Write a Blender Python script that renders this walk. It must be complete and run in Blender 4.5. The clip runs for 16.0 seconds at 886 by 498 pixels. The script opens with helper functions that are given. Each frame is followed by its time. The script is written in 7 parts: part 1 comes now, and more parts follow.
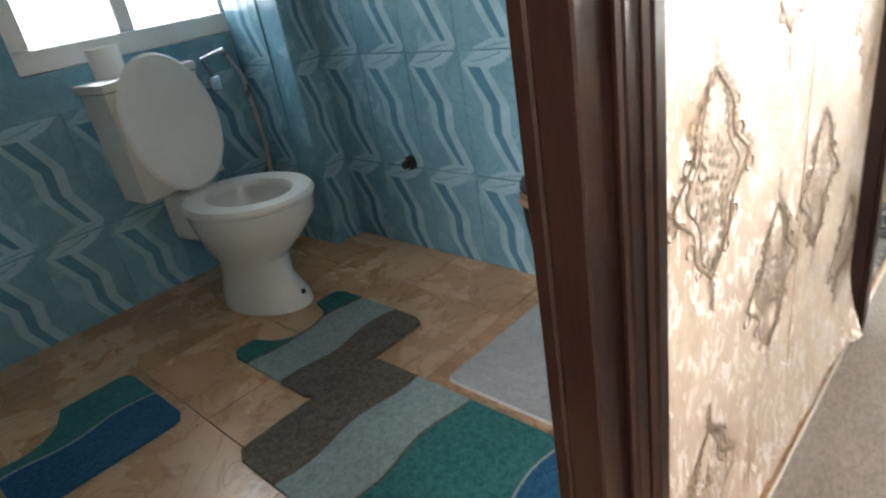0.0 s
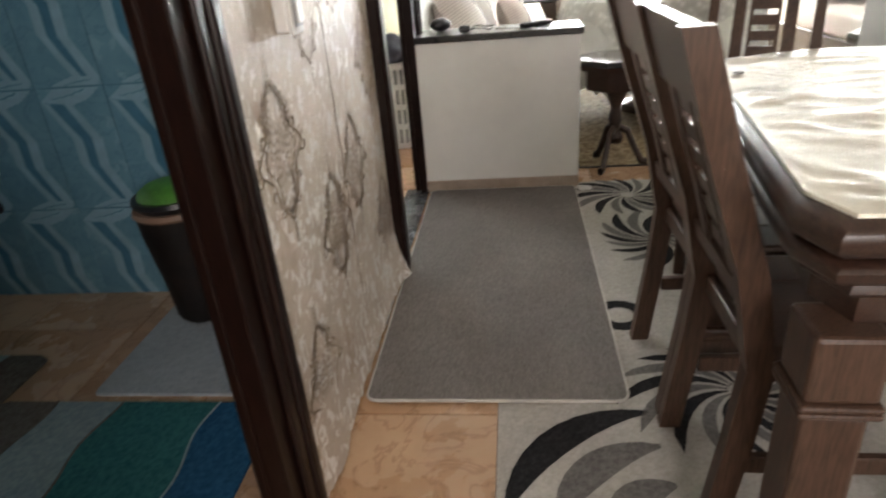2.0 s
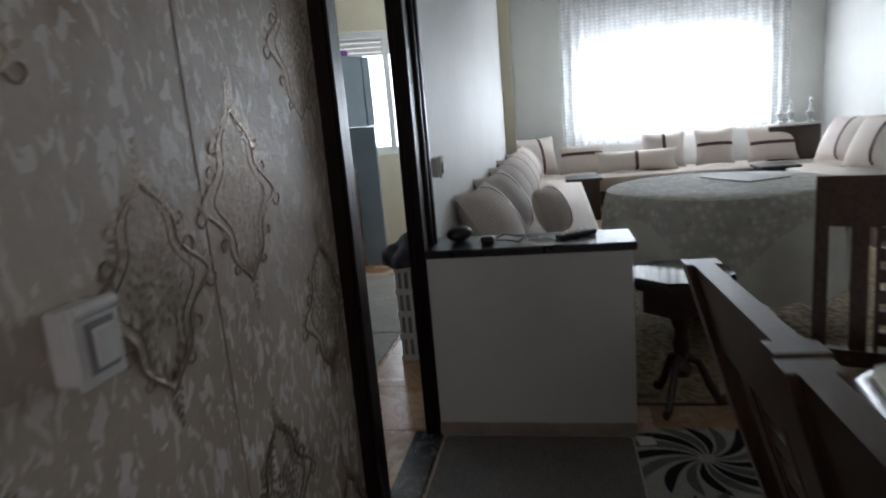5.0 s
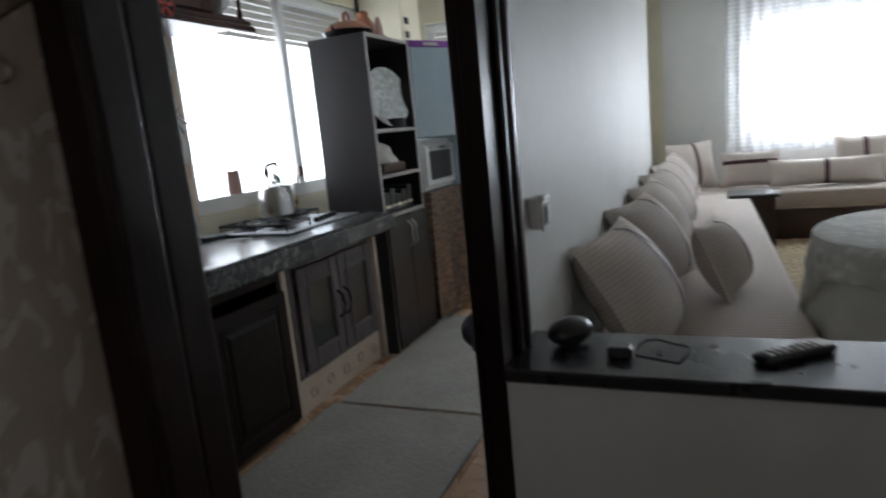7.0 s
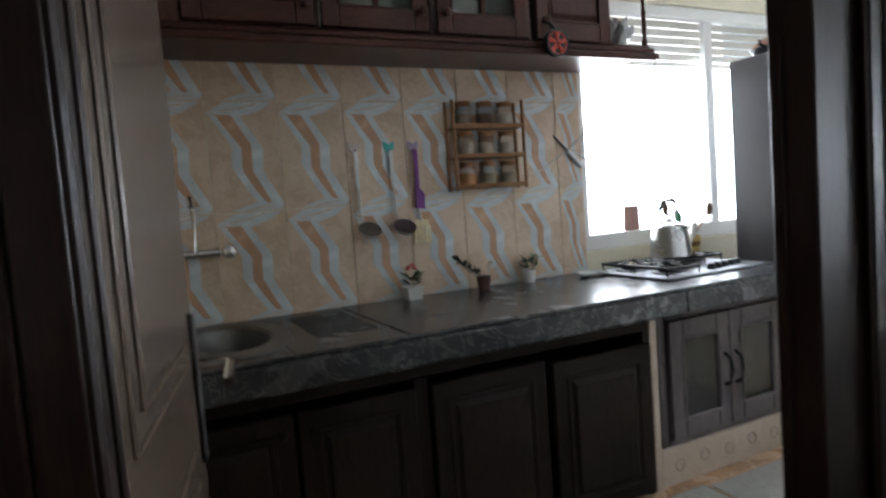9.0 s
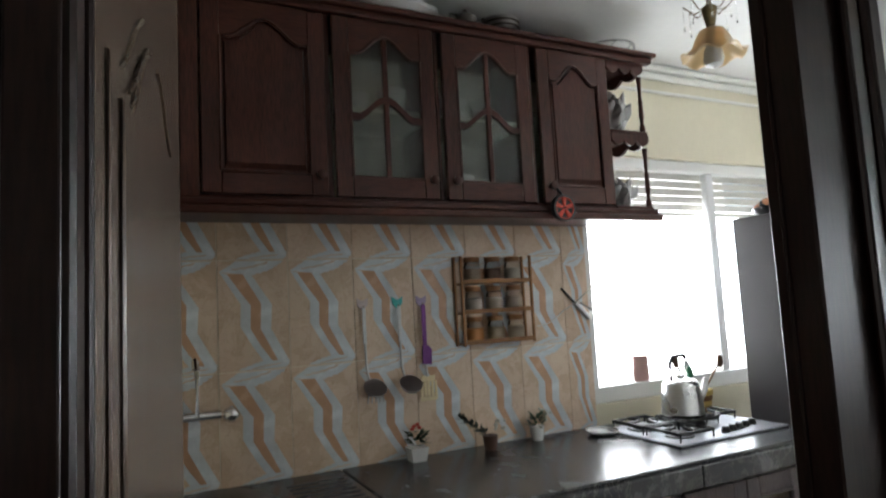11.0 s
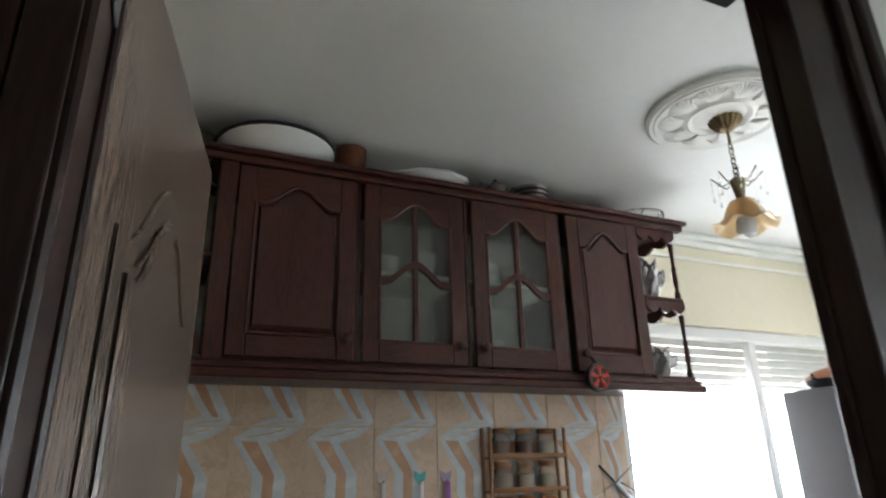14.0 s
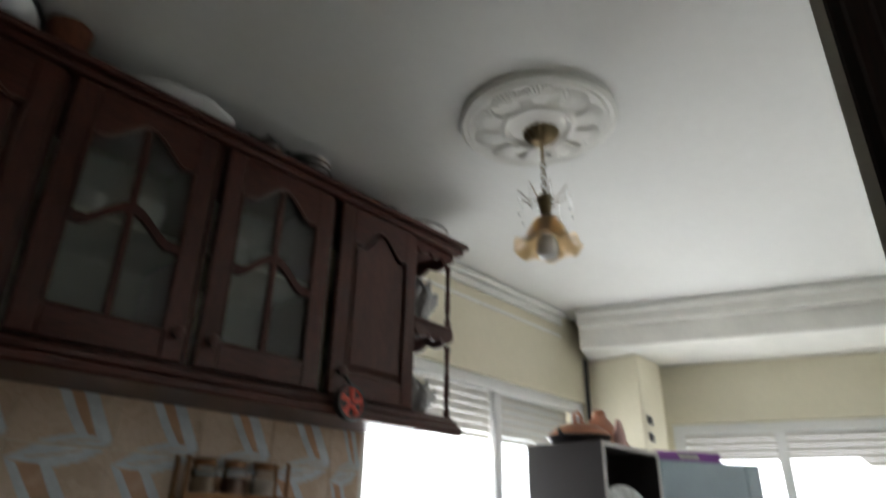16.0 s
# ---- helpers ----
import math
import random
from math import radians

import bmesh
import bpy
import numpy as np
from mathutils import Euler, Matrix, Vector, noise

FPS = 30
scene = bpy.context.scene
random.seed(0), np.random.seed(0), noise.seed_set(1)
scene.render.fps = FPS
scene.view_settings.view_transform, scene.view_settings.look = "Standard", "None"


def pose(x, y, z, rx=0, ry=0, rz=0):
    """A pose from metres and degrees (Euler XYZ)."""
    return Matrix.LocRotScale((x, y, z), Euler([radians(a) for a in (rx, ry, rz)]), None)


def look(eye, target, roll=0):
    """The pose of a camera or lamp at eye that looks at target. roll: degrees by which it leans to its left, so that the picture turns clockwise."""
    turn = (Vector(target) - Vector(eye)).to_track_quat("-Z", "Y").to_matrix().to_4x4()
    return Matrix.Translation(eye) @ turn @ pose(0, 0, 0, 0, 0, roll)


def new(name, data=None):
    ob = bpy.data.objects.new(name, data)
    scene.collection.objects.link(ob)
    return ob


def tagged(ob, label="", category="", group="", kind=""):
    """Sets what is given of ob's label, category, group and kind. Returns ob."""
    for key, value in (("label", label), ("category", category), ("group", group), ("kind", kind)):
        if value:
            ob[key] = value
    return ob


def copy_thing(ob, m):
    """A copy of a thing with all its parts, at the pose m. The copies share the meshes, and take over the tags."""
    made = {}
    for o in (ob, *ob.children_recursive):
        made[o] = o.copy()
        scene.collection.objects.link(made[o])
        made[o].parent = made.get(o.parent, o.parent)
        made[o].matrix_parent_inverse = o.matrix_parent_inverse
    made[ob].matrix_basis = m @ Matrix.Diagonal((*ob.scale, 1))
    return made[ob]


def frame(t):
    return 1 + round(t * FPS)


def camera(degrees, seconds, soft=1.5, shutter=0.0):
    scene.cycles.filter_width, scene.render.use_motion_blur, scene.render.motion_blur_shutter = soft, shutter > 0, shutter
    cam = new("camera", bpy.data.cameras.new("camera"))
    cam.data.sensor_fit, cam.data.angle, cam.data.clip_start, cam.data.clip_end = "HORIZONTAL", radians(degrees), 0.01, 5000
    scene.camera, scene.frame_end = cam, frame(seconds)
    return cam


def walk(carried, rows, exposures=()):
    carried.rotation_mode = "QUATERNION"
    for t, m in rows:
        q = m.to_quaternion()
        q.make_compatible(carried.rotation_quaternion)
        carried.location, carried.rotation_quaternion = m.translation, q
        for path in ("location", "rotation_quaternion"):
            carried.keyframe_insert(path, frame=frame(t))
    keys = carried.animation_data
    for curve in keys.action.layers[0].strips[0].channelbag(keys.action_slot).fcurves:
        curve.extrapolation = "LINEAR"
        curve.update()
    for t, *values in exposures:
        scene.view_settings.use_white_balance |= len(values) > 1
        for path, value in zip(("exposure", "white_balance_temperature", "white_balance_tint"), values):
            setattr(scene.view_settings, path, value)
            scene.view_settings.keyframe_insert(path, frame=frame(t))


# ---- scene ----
cam = camera(70.9, 16.0, 2.0, 0.5)
PATH = [
    (0, (0.395, 0.423, 1.078), (1.64, 1.741, 0.233), -10.2),
    (0.5, (0.28, 0.374, 1.101), (1.637, 1.528, 0.191), -9.9),
    (1, (0.138, 0.333, 1.104), (1.69, 1.175, 0.164), -10.8),
    (1.5, (0.019, 0.289, 1.109), (1.731, 0.725, 0.171), -7.2),
    (2, (-0.004, 0.244, 1.113), (1.779, 0.489, 0.241), -5.0),
    (2.5, (0.031, 0.19, 1.138), (1.879, 0.262, 0.376), -5.1),
    (3, (0.055, 0.175, 1.165), (1.944, 0.182, 0.506), -5.3),
    (3.5, (0.094, 0.193, 1.187), (2.007, 0.134, 0.606), -4.2),
    (4, (0.256, 0.186, 1.192), (2.176, 0.295, 0.642), -4.5),
    (4.2, (0.331, 0.187, 1.192), (2.258, 0.357, 0.683), -4.2),
    (6.3, (1.388, 0.23, 1.257), (3.259, 0.838, 0.895), -5.4),
    (6.5, (1.473, 0.242, 1.241), (3.341, 0.854, 0.87), -3.9),
    (7, (1.742, 0.295, 1.249), (3.546, 1.078, 0.887), -5.6),
    (7.5, (1.933, 0.289, 1.26), (3.518, 1.477, 0.989), -4.6),
    (8, (2.108, 0.188, 1.259), (3.333, 1.742, 0.97), -2.5),
    (8.5, (2.162, 0.154, 1.239), (3.18, 1.857, 0.992), -4.2),
    (9, (2.149, 0.198, 1.245), (3.027, 1.989, 1.101), -4.3),
    (9.2, (2.141, 0.209, 1.26), (2.99, 2.018, 1.186), -5.0),
    (11.3, (2.158, 0.197, 1.486), (3.034, 1.972, 1.769), -2.9),
    (11.5, (2.161, 0.193, 1.493), (3.03, 1.957, 1.857), -3.0),
    (12, (2.164, 0.189, 1.518), (3.032, 1.932, 1.979), -3.6),
    (12.5, (2.166, 0.19, 1.526), (3.053, 1.91, 2.035), -4.4),
    (13, (2.168, 0.186, 1.532), (3.022, 1.905, 2.094), -4.7),
    (13.5, (2.18, 0.192, 1.527), (3.023, 1.904, 2.125), -3.6),
    (14, (2.193, 0.249, 1.51), (2.955, 1.969, 2.191), -1.5),
    (14.5, (2.217, 0.405, 1.539), (2.996, 2.066, 2.337), 0.0),
    (15, (2.261, 0.555, 1.504), (3.202, 2.03, 2.473), 2.6),
    (15.5, (2.34, 0.675, 1.509), (3.422, 1.978, 2.573), 3.4),
    (16, (2.441, 0.746, 1.507), (3.815, 1.952, 2.317), 0.9),
]
EXPOSURES = [(0, 3.9, 6900, 11), (0.5, 3.5, 6900, 11), (1, 2.95, 6900, 11), (1.5, 2.5, 6800, 11), (2, 2.1, 6700, 10), (2.5, 1.35, 6300, 10), (3, 0.4, 6000, 10), (3.5, -0.15, 5900, 10), (4, -0.35, 5900, 10), (6.5, -0.5, 6000, 10), (7, -0.6, 6000, 10), (7.5, -0.45, 6000, 10), (8, 0.25, 6000, 10), (8.5, 0.45, 6000, 10), (9, 0.4, 6000, 10), (11.5, 0.4, 6300, 10), (13, 0.65, 6200, 10), (14, 0.75, 6200, 10), (14.5, 0.8, 6300, 10), (15, 0.55, 6300, 10), (15.5, 0.15, 6300, 10), (16, -0.35, 6500, 10)]
walk(cam, [(t, look(eye, target, roll)) for t, eye, target, roll in PATH], EXPOSURES)

# ---- world and light ----
world = bpy.data.worlds.new("World")
scene.world = world
world.use_nodes = True
wn = world.node_tree.nodes
sky = wn.new("ShaderNodeTexSky")
sky.sky_type, sky.sun_disc = "NISHITA", False
sky.sun_elevation, sky.sun_rotation = radians(48), radians(150)
wn["Background"].inputs["Strength"].default_value = 0.12
world.node_tree.links.new(sky.outputs[0], wn["Background"].inputs["Color"])
sun = new("sun", bpy.data.lights.new("sun", "SUN"))
sun.data.energy, sun.data.angle, sun.data.color = 3.0, radians(0.5), (1.0, 0.95, 0.87)
sun.matrix_world = look((0, 0, 20), (10, 17.3, 0))


def window_light(name, eye, target, w, h, power, color=(0.93, 0.97, 1.0)):
    """The sky's light in a window's opening."""
    lamp = new(name, bpy.data.lights.new(name, "AREA"))
    lamp.data.shape, lamp.data.size, lamp.data.size_y = "RECTANGLE", w, h
    lamp.data.energy, lamp.data.color = power, color
    lamp.matrix_world = look(eye, target)
    return lamp


window_light("kitchen_window_light", (5.0, 2.95, 1.5), (5.0, 0, 1.3), 1.6, 1.0, 32)
window_light("kitchen_end_window_light", (6.85, 1.75, 1.45), (3.0, 0.6, 1.3), 1.0, 0.9, 20)
window_light("salon_window_light", (9.2, -1.18, 1.5), (0, -1.18, 1.2), 2.0, 1.2, 180)
window_light("bathroom_window_light", (1.4, 3.25, 1.4), (1.4, 0, 1.1), 0.8, 0.8, 0.7, (0.80, 0.92, 1.0))
# Unseen window, assumed behind the table; lamp added to light the hall.
window_light("assumed_window_light", (-1.9, -0.5, 1.6), (3, -0.5, 0.9), 1.2, 1.2, 12, (1.0, 0.87, 0.80))

# ---- materials ----


def nodes_of(name):
    m = bpy.data.materials.new(name)
    m.use_nodes = True
    return m, m.node_tree.nodes, m.node_tree.links, m.node_tree.nodes["Principled BSDF"]


def coords(n, l, scale=(1, 1, 1), world_space=False):
    tc = n.new("ShaderNodeTexCoord")
    mp = n.new("ShaderNodeMapping")
    mp.inputs["Scale"].default_value = scale
    if world_space:
        geo = n.new("ShaderNodeNewGeometry")
        l.new(geo.outputs["Position"], mp.inputs["Vector"])
    else:
        l.new(tc.outputs["Object"], mp.inputs["Vector"])
    return mp.outputs[0]


def noise_of(n, l, vec, scale, detail=4.0, rough=0.55, distortion=0.0):
    t = n.new("ShaderNodeTexNoise")
    t.inputs["Scale"].default_value, t.inputs["Detail"].default_value = scale, detail
    t.inputs["Roughness"].default_value, t.inputs["Distortion"].default_value = rough, distortion
    l.new(vec, t.inputs["Vector"])
    return t.outputs["Fac"]


def ramp(n, l, fac, stops):
    r = n.new("ShaderNodeValToRGB")
    els = r.color_ramp.elements
    while len(els) < len(stops):
        els.new(0.5)
    for e, (p, c) in zip(els, stops):
        e.position, e.color = p, (*c, 1)
    l.new(fac, r.inputs[0])
    return r.outputs[0]


def mix(n, l, fac, a, b, mode="MIX"):
    m = n.new("ShaderNodeMix")
    m.data_type, m.blend_type = "RGBA", mode
    if isinstance(fac, float):
        m.inputs["Factor"].default_value = fac
    else:
        l.new(fac, m.inputs["Factor"])
    for sock, v in ((m.inputs[6], a), (m.inputs[7], b)):
        if isinstance(v, tuple):
            sock.default_value = (*v, 1)
        else:
            l.new(v, sock)
    return m.outputs[2]


def bump(n, l, b, height, strength, dist=0.002):
    k = n.new("ShaderNodeBump")
    k.inputs["Strength"].default_value, k.inputs["Distance"].default_value = strength, dist
    l.new(height, k.inputs["Height"])
    l.new(k.outputs[0], b.inputs["Normal"])


def plain(name, color, rough=0.5, metal=0.0, vary=0.15, scale=6.0, grain=60.0, bumps=0.15, stretch=(1, 1, 1), world_space=False, piece=0.0, spec=0.5, coat=0.0):
    """A surface of one colour with stains at a large scale, grain at a small one, and fine relief."""
    m, n, l, b = nodes_of(name)
    vec = coords(n, l, stretch, world_space)
    big, fine = noise_of(n, l, vec, scale, 3), noise_of(n, l, vec, grain, 3)
    dark = tuple(c * (1 - vary) for c in color)
    light = tuple(min(1, c * (1 + vary)) for c in color)
    c1 = ramp(n, l, big, [(0.3, dark), (0.7, light)])
    c2 = ramp(n, l, fine, [(0.3, (1 - vary * 0.6,) * 3), (0.7, (1, 1, 1))])
    out = mix(n, l, 1.0, c1, c2, "MULTIPLY")
    if piece:
        info = n.new("ShaderNodeObjectInfo")
        out = mix(n, l, 1.0, out, ramp(n, l, info.outputs["Random"], [(0, (1 - piece,) * 3), (1, (1, 1, 1))]), "MULTIPLY")
    l.new(out, b.inputs["Base Color"])
    rr = n.new("ShaderNodeMapRange")
    rr.inputs["To Min"].default_value, rr.inputs["To Max"].default_value = max(0.02, rough - 0.08), min(1, rough + 0.1)
    l.new(big, rr.inputs["Value"])
    l.new(rr.outputs[0], b.inputs["Roughness"])
    b.inputs["Metallic"].default_value = metal
    b.inputs["Specular IOR Level"].default_value = spec
    b.inputs["Coat Weight"].default_value = coat
    if bumps:
        bump(n, l, b, fine, bumps)
    return m


def wood(name, dark, light, rough=0.35, axis=2, scale=1.0, spec=0.28, coat=0.04):
    """Stained wood with the grain along one axis."""
    m, n, l, b = nodes_of(name)
    st = [14 * scale] * 3
    st[axis] = 1.2 * scale
    vec = coords(n, l, tuple(st))
    g = noise_of(n, l, vec, 2.2, 6, 0.65, 0.6)
    f = noise_of(n, l, coords(n, l, tuple(c * 6 for c in st)), 3.0, 3)
    big = noise_of(n, l, coords(n, l), 2.5, 2)
    c = ramp(n, l, g, [(0.25, dark), (0.75, light)])
    c = mix(n, l, 0.5, c, ramp(n, l, f, [(0.35, tuple(x * 0.6 for x in dark)), (0.6, light)]))
    c = mix(n, l, 1.0, c, ramp(n, l, big, [(0.3, (0.78,) * 3), (0.7, (1, 1, 1))]), "MULTIPLY")
    l.new(c, b.inputs["Base Color"])
    b.inputs["Roughness"].default_value = rough
    b.inputs["Specular IOR Level"].default_value = spec
    b.inputs["Coat Weight"].default_value, b.inputs["Coat Roughness"].default_value = coat, 0.3
    bump(n, l, b, g, 0.12)
    return m


def marbled(name, base, vein, light, rough=0.25, scale=3.0, piece=0.12, spec=0.5):
    """Ceramic or stone with soft clouds and thin darker veins, shifted from piece to piece."""
    m, n, l, b = nodes_of(name)
    info = n.new("ShaderNodeObjectInfo")
    geo = n.new("ShaderNodeNewGeometry")
    add = n.new("ShaderNodeVectorMath")
    add.operation = "MULTIPLY_ADD"
    add.inputs[1].default_value = (1, 1, 1)
    comb = n.new("ShaderNodeCombineXYZ")
    mul = n.new("ShaderNodeMath")
    mul.operation, mul.inputs[1].default_value = "MULTIPLY", 30.0
    l.new(info.outputs["Random"], mul.inputs[0])
    l.new(mul.outputs[0], comb.inputs[2])
    l.new(mul.outputs[0], comb.inputs[0])
    l.new(geo.outputs["Position"], add.inputs[0])
    l.new(comb.outputs[0], add.inputs[2])
    vec = add.outputs[0]
    cloud = noise_of(n, l, vec, scale, 5, 0.6, 0.4)
    ve = noise_of(n, l, vec, scale * 1.6, 8, 0.6, 1.5)
    c = ramp(n, l, cloud, [(0.3, base), (0.72, light)])
    vr = ramp(n, l, ve, [(0.47, (0, 0, 0)), (0.5, (1, 1, 1)), (0.53, (0, 0, 0))])
    c = mix(n, l, mix(n, l, 0.55, (0, 0, 0), vr), c, vein)
    c = mix(n, l, 1.0, c, ramp(n, l, info.outputs["Random"], [(0, (1 - piece,) * 3), (1, (1, 1, 1))]), "MULTIPLY")
    l.new(c, b.inputs["Base Color"])
    rr = n.new("ShaderNodeMapRange")
    rr.inputs["To Min"].default_value, rr.inputs["To Max"].default_value = rough - 0.08, rough + 0.14
    l.new(cloud, rr.inputs["Value"])
    l.new(rr.outputs[0], b.inputs["Roughness"])
    b.inputs["Specular IOR Level"].default_value = spec
    bump(n, l, b, noise_of(n, l, vec, 40, 2), 0.04)
    return m


def glass(name, tint=(1, 1, 1), rough=0.0, ior=1.45):
    m, n, l, b = nodes_of(name)
    b.inputs["Base Color"].default_value = (*tint, 1)
    b.inputs["Transmission Weight"].default_value = 1.0
    b.inputs["Roughness"].default_value, b.inputs["IOR"].default_value = rough, ior
    return m


def sheer(name, color, opacity):
    """Thin woven voile: partly clear, partly lit through."""
    m, n, l, b = nodes_of(name)
    out = n["Material Output"]
    vec = coords(n, l)
    f = noise_of(n, l, vec, 9, 4)
    b.inputs["Base Color"].default_value = (*color, 1)
    b.inputs["Roughness"].default_value = 0.9
    tr = n.new("ShaderNodeBsdfTranslucent")
    tr.inputs[0].default_value = (*color, 1)
    cl = n.new("ShaderNodeBsdfTransparent")
    a = n.new("ShaderNodeMixShader")
    a.inputs[0].default_value = 0.5
    l.new(b.outputs[0], a.inputs[1])
    l.new(tr.outputs[0], a.inputs[2])
    mr = n.new("ShaderNodeMapRange")
    mr.inputs["To Min"].default_value, mr.inputs["To Max"].default_value = opacity - 0.2, opacity + 0.2
    l.new(f, mr.inputs["Value"])
    dots = n.new("ShaderNodeTexVoronoi")
    dots.inputs["Scale"].default_value, dots.inputs["Randomness"].default_value = 17.0, 0.12
    l.new(coords(n, l, (0.0, 1.0, 1.4)), dots.inputs["Vector"])
    dm = ramp(n, l, dots.outputs["Distance"], [(0.13, (0.35,) * 3), (0.19, (0, 0, 0))])
    ad = n.new("ShaderNodeMath")
    ad.operation, ad.use_clamp = "ADD", True
    l.new(mr.outputs[0], ad.inputs[0])
    l.new(dm, ad.inputs[1])
    k = n.new("ShaderNodeMixShader")
    l.new(ad.outputs[0], k.inputs[0])
    l.new(cl.outputs[0], k.inputs[1])
    l.new(a.outputs[0], k.inputs[2])
    l.new(k.outputs[0], out.inputs[0])
    return m


def glow(name, color, strength):
    m, n, l, b = nodes_of(name)
    b.inputs["Base Color"].default_value = (0, 0, 0, 1)
    b.inputs["Emission Color"].default_value = (*color, 1)
    b.inputs["Emission Strength"].default_value = strength
    return m


M_WHITE = plain("white_wall", (0.70, 0.70, 0.67), 0.55, vary=0.06, scale=1.2, grain=14, bumps=0.4, world_space=True)
M_CREAM = plain("cream_wall", (0.68, 0.63, 0.48), 0.5, vary=0.06, scale=1.5, grain=30, bumps=0.12, world_space=True)
M_CEIL = plain("ceiling_paint", (0.70, 0.70, 0.67), 0.75, vary=0.05, scale=0.9, grain=25, bumps=0.08, world_space=True)
M_PLASTER = plain("moulded_plaster", (0.74, 0.73, 0.68), 0.6, vary=0.06, grain=40)
M_DARK = wood("dark_door_frame_wood", (0.007, 0.0035, 0.003), (0.020, 0.008, 0.0055), 0.36, spec=0.2)
M_DOOR = wood("brown_door_wood", (0.050, 0.035, 0.025), (0.17, 0.124, 0.092), 0.26, scale=0.8, spec=0.5)
M_CAB = wood("reddish_cabinet_wood", (0.034, 0.010, 0.007), (0.095, 0.029, 0.019), 0.34)
M_CABX = wood("reddish_cabinet_wood_rail", (0.034, 0.010, 0.007), (0.095, 0.029, 0.019), 0.34, axis=0)
M_BASE = wood("black_brown_cabinet_wood", (0.010, 0.006, 0.005), (0.024, 0.013, 0.010), 0.5, spec=0.2, coat=0.0)
M_GREYW = wood("grey_washed_wood", (0.085, 0.070, 0.072), (0.18, 0.155, 0.16), 0.38)
M_TABLE = wood("table_wood", (0.026, 0.013, 0.009), (0.068, 0.034, 0.023), 0.22, axis=0, coat=0.7)
M_CHAIR = wood("chair_wood", (0.044, 0.025, 0.017), (0.12, 0.070, 0.048), 0.3, coat=0.2)
M_FLOOR = marbled("tan_floor_tile", (0.46, 0.27, 0.15), (0.28, 0.14, 0.07), (0.60, 0.40, 0.25), 0.24)
M_GROUT = plain("grout", (0.50, 0.40, 0.30), 0.8, world_space=True)
M_STONE = marbled("dark_marble_counter", (0.024, 0.025, 0.028), (0.15, 0.145, 0.14), (0.06, 0.06, 0.063), 0.22, scale=5)
M_PEACH = marbled("peach_wall_tile", (0.60, 0.44, 0.31), (0.54, 0.37, 0.25), (0.70, 0.55, 0.42), 0.25, scale=7, piece=0.06)
M_PEACHLINE = plain("pale_blue_tile_band", (0.62, 0.66, 0.68), 0.25, vary=0.12, scale=9)
M_PEACHTAN = plain("orange_tan_tile_band", (0.55, 0.335, 0.21), 0.25, vary=0.1, scale=9)
M_BLUE = marbled("blue_wall_tile", (0.13, 0.30, 0.40), (0.10, 0.24, 0.33), (0.22, 0.42, 0.52), 0.22, scale=6, piece=0.08)
M_BLUELINE = plain("pale_blue_band", (0.30, 0.50, 0.60), 0.22, vary=0.12, scale=9)
M_BLUEDARK = plain("deep_blue_band", (0.085, 0.23, 0.33), 0.22, vary=0.12, scale=9)
M_ALU = plain("white_window_frame", (0.75, 0.75, 0.73), 0.35, vary=0.03, bumps=0.03)
M_SKIRT = plain("dusty_beige_skirting", (0.36, 0.29, 0.23), 0.5, vary=0.2, scale=9)
M_SHUTTER = plain("roller_shutter_slat", (0.62, 0.60, 0.55), 0.45, vary=0.05, bumps=0.05)
M_GLASS = glass("window_glass")
M_CHROME = plain("chrome", (0.75, 0.75, 0.76), 0.14, 1.0, vary=0.05, bumps=0.02)
M_STEEL = plain("brushed_steel", (0.60, 0.60, 0.60), 0.28, 1.0, vary=0.08, bumps=0.04)
M_SINK = plain("dull_steel", (0.22, 0.22, 0.22), 0.35, 1.0, vary=0.15, bumps=0.03)
M_BLACK = plain("black_iron", (0.015, 0.015, 0.016), 0.38, vary=0.2)
M_BPLAST = plain("black_plastic", (0.02, 0.02, 0.022), 0.35, vary=0.1)
M_SLAB = plain("black_slab", (0.02, 0.02, 0.022), 0.28, vary=0.15)
M_LACQUER = plain("black_lacquer", (0.015, 0.015, 0.016), 0.10, vary=0.1, bumps=0.02, coat=0.6)
M_WPLAST = plain("white_plastic", (0.72, 0.72, 0.70), 0.35, vary=0.04, bumps=0.03)
M_CERAMIC = plain("white_glazed_ceramic", (0.74, 0.75, 0.74), 0.12, vary=0.03, bumps=0.0, coat=0.3)
M_SKYGLOW = glow("bright_sky", (1.0, 1.0, 1.0), 3.2)
M_SHADYGLOW = glow("shaded_sky", (0.86, 0.94, 1.0), 0.4)

# ---- mesh helpers ----
ALL = Matrix.Identity(4)


def thing(name, at=(0, 0, 0), rz=0.0, label="", category="", group="", kind=""):
    ob = new(name)
    ob.matrix_basis = pose(*at, 0, 0, rz)
    return tagged(ob, label, category, group, kind)


def mesh_of(name, bm, mats, smooth=False):
    me = bpy.data.meshes.new(name)
    bmesh.ops.recalc_face_normals(bm, faces=bm.faces)
    bm.to_mesh(me)
    bm.free()
    for m in mats if isinstance(mats, (list, tuple)) else [mats]:
        me.materials.append(m)
    if smooth:
        for p in me.polygons:
            p.use_smooth = True
        me.set_sharp_from_angle(angle=radians(40))
    return me


def part(name, bm, material, parent, label="", smooth=False):
    ob = new(name, mesh_of(name, bm, material, smooth))
    ob.parent = parent
    return tagged(ob, label)


def single(name, bm, material, label="", category="", group="", kind="", smooth=False):
    return tagged(new(name, mesh_of(name, bm, material, smooth)), label, category, group, kind)


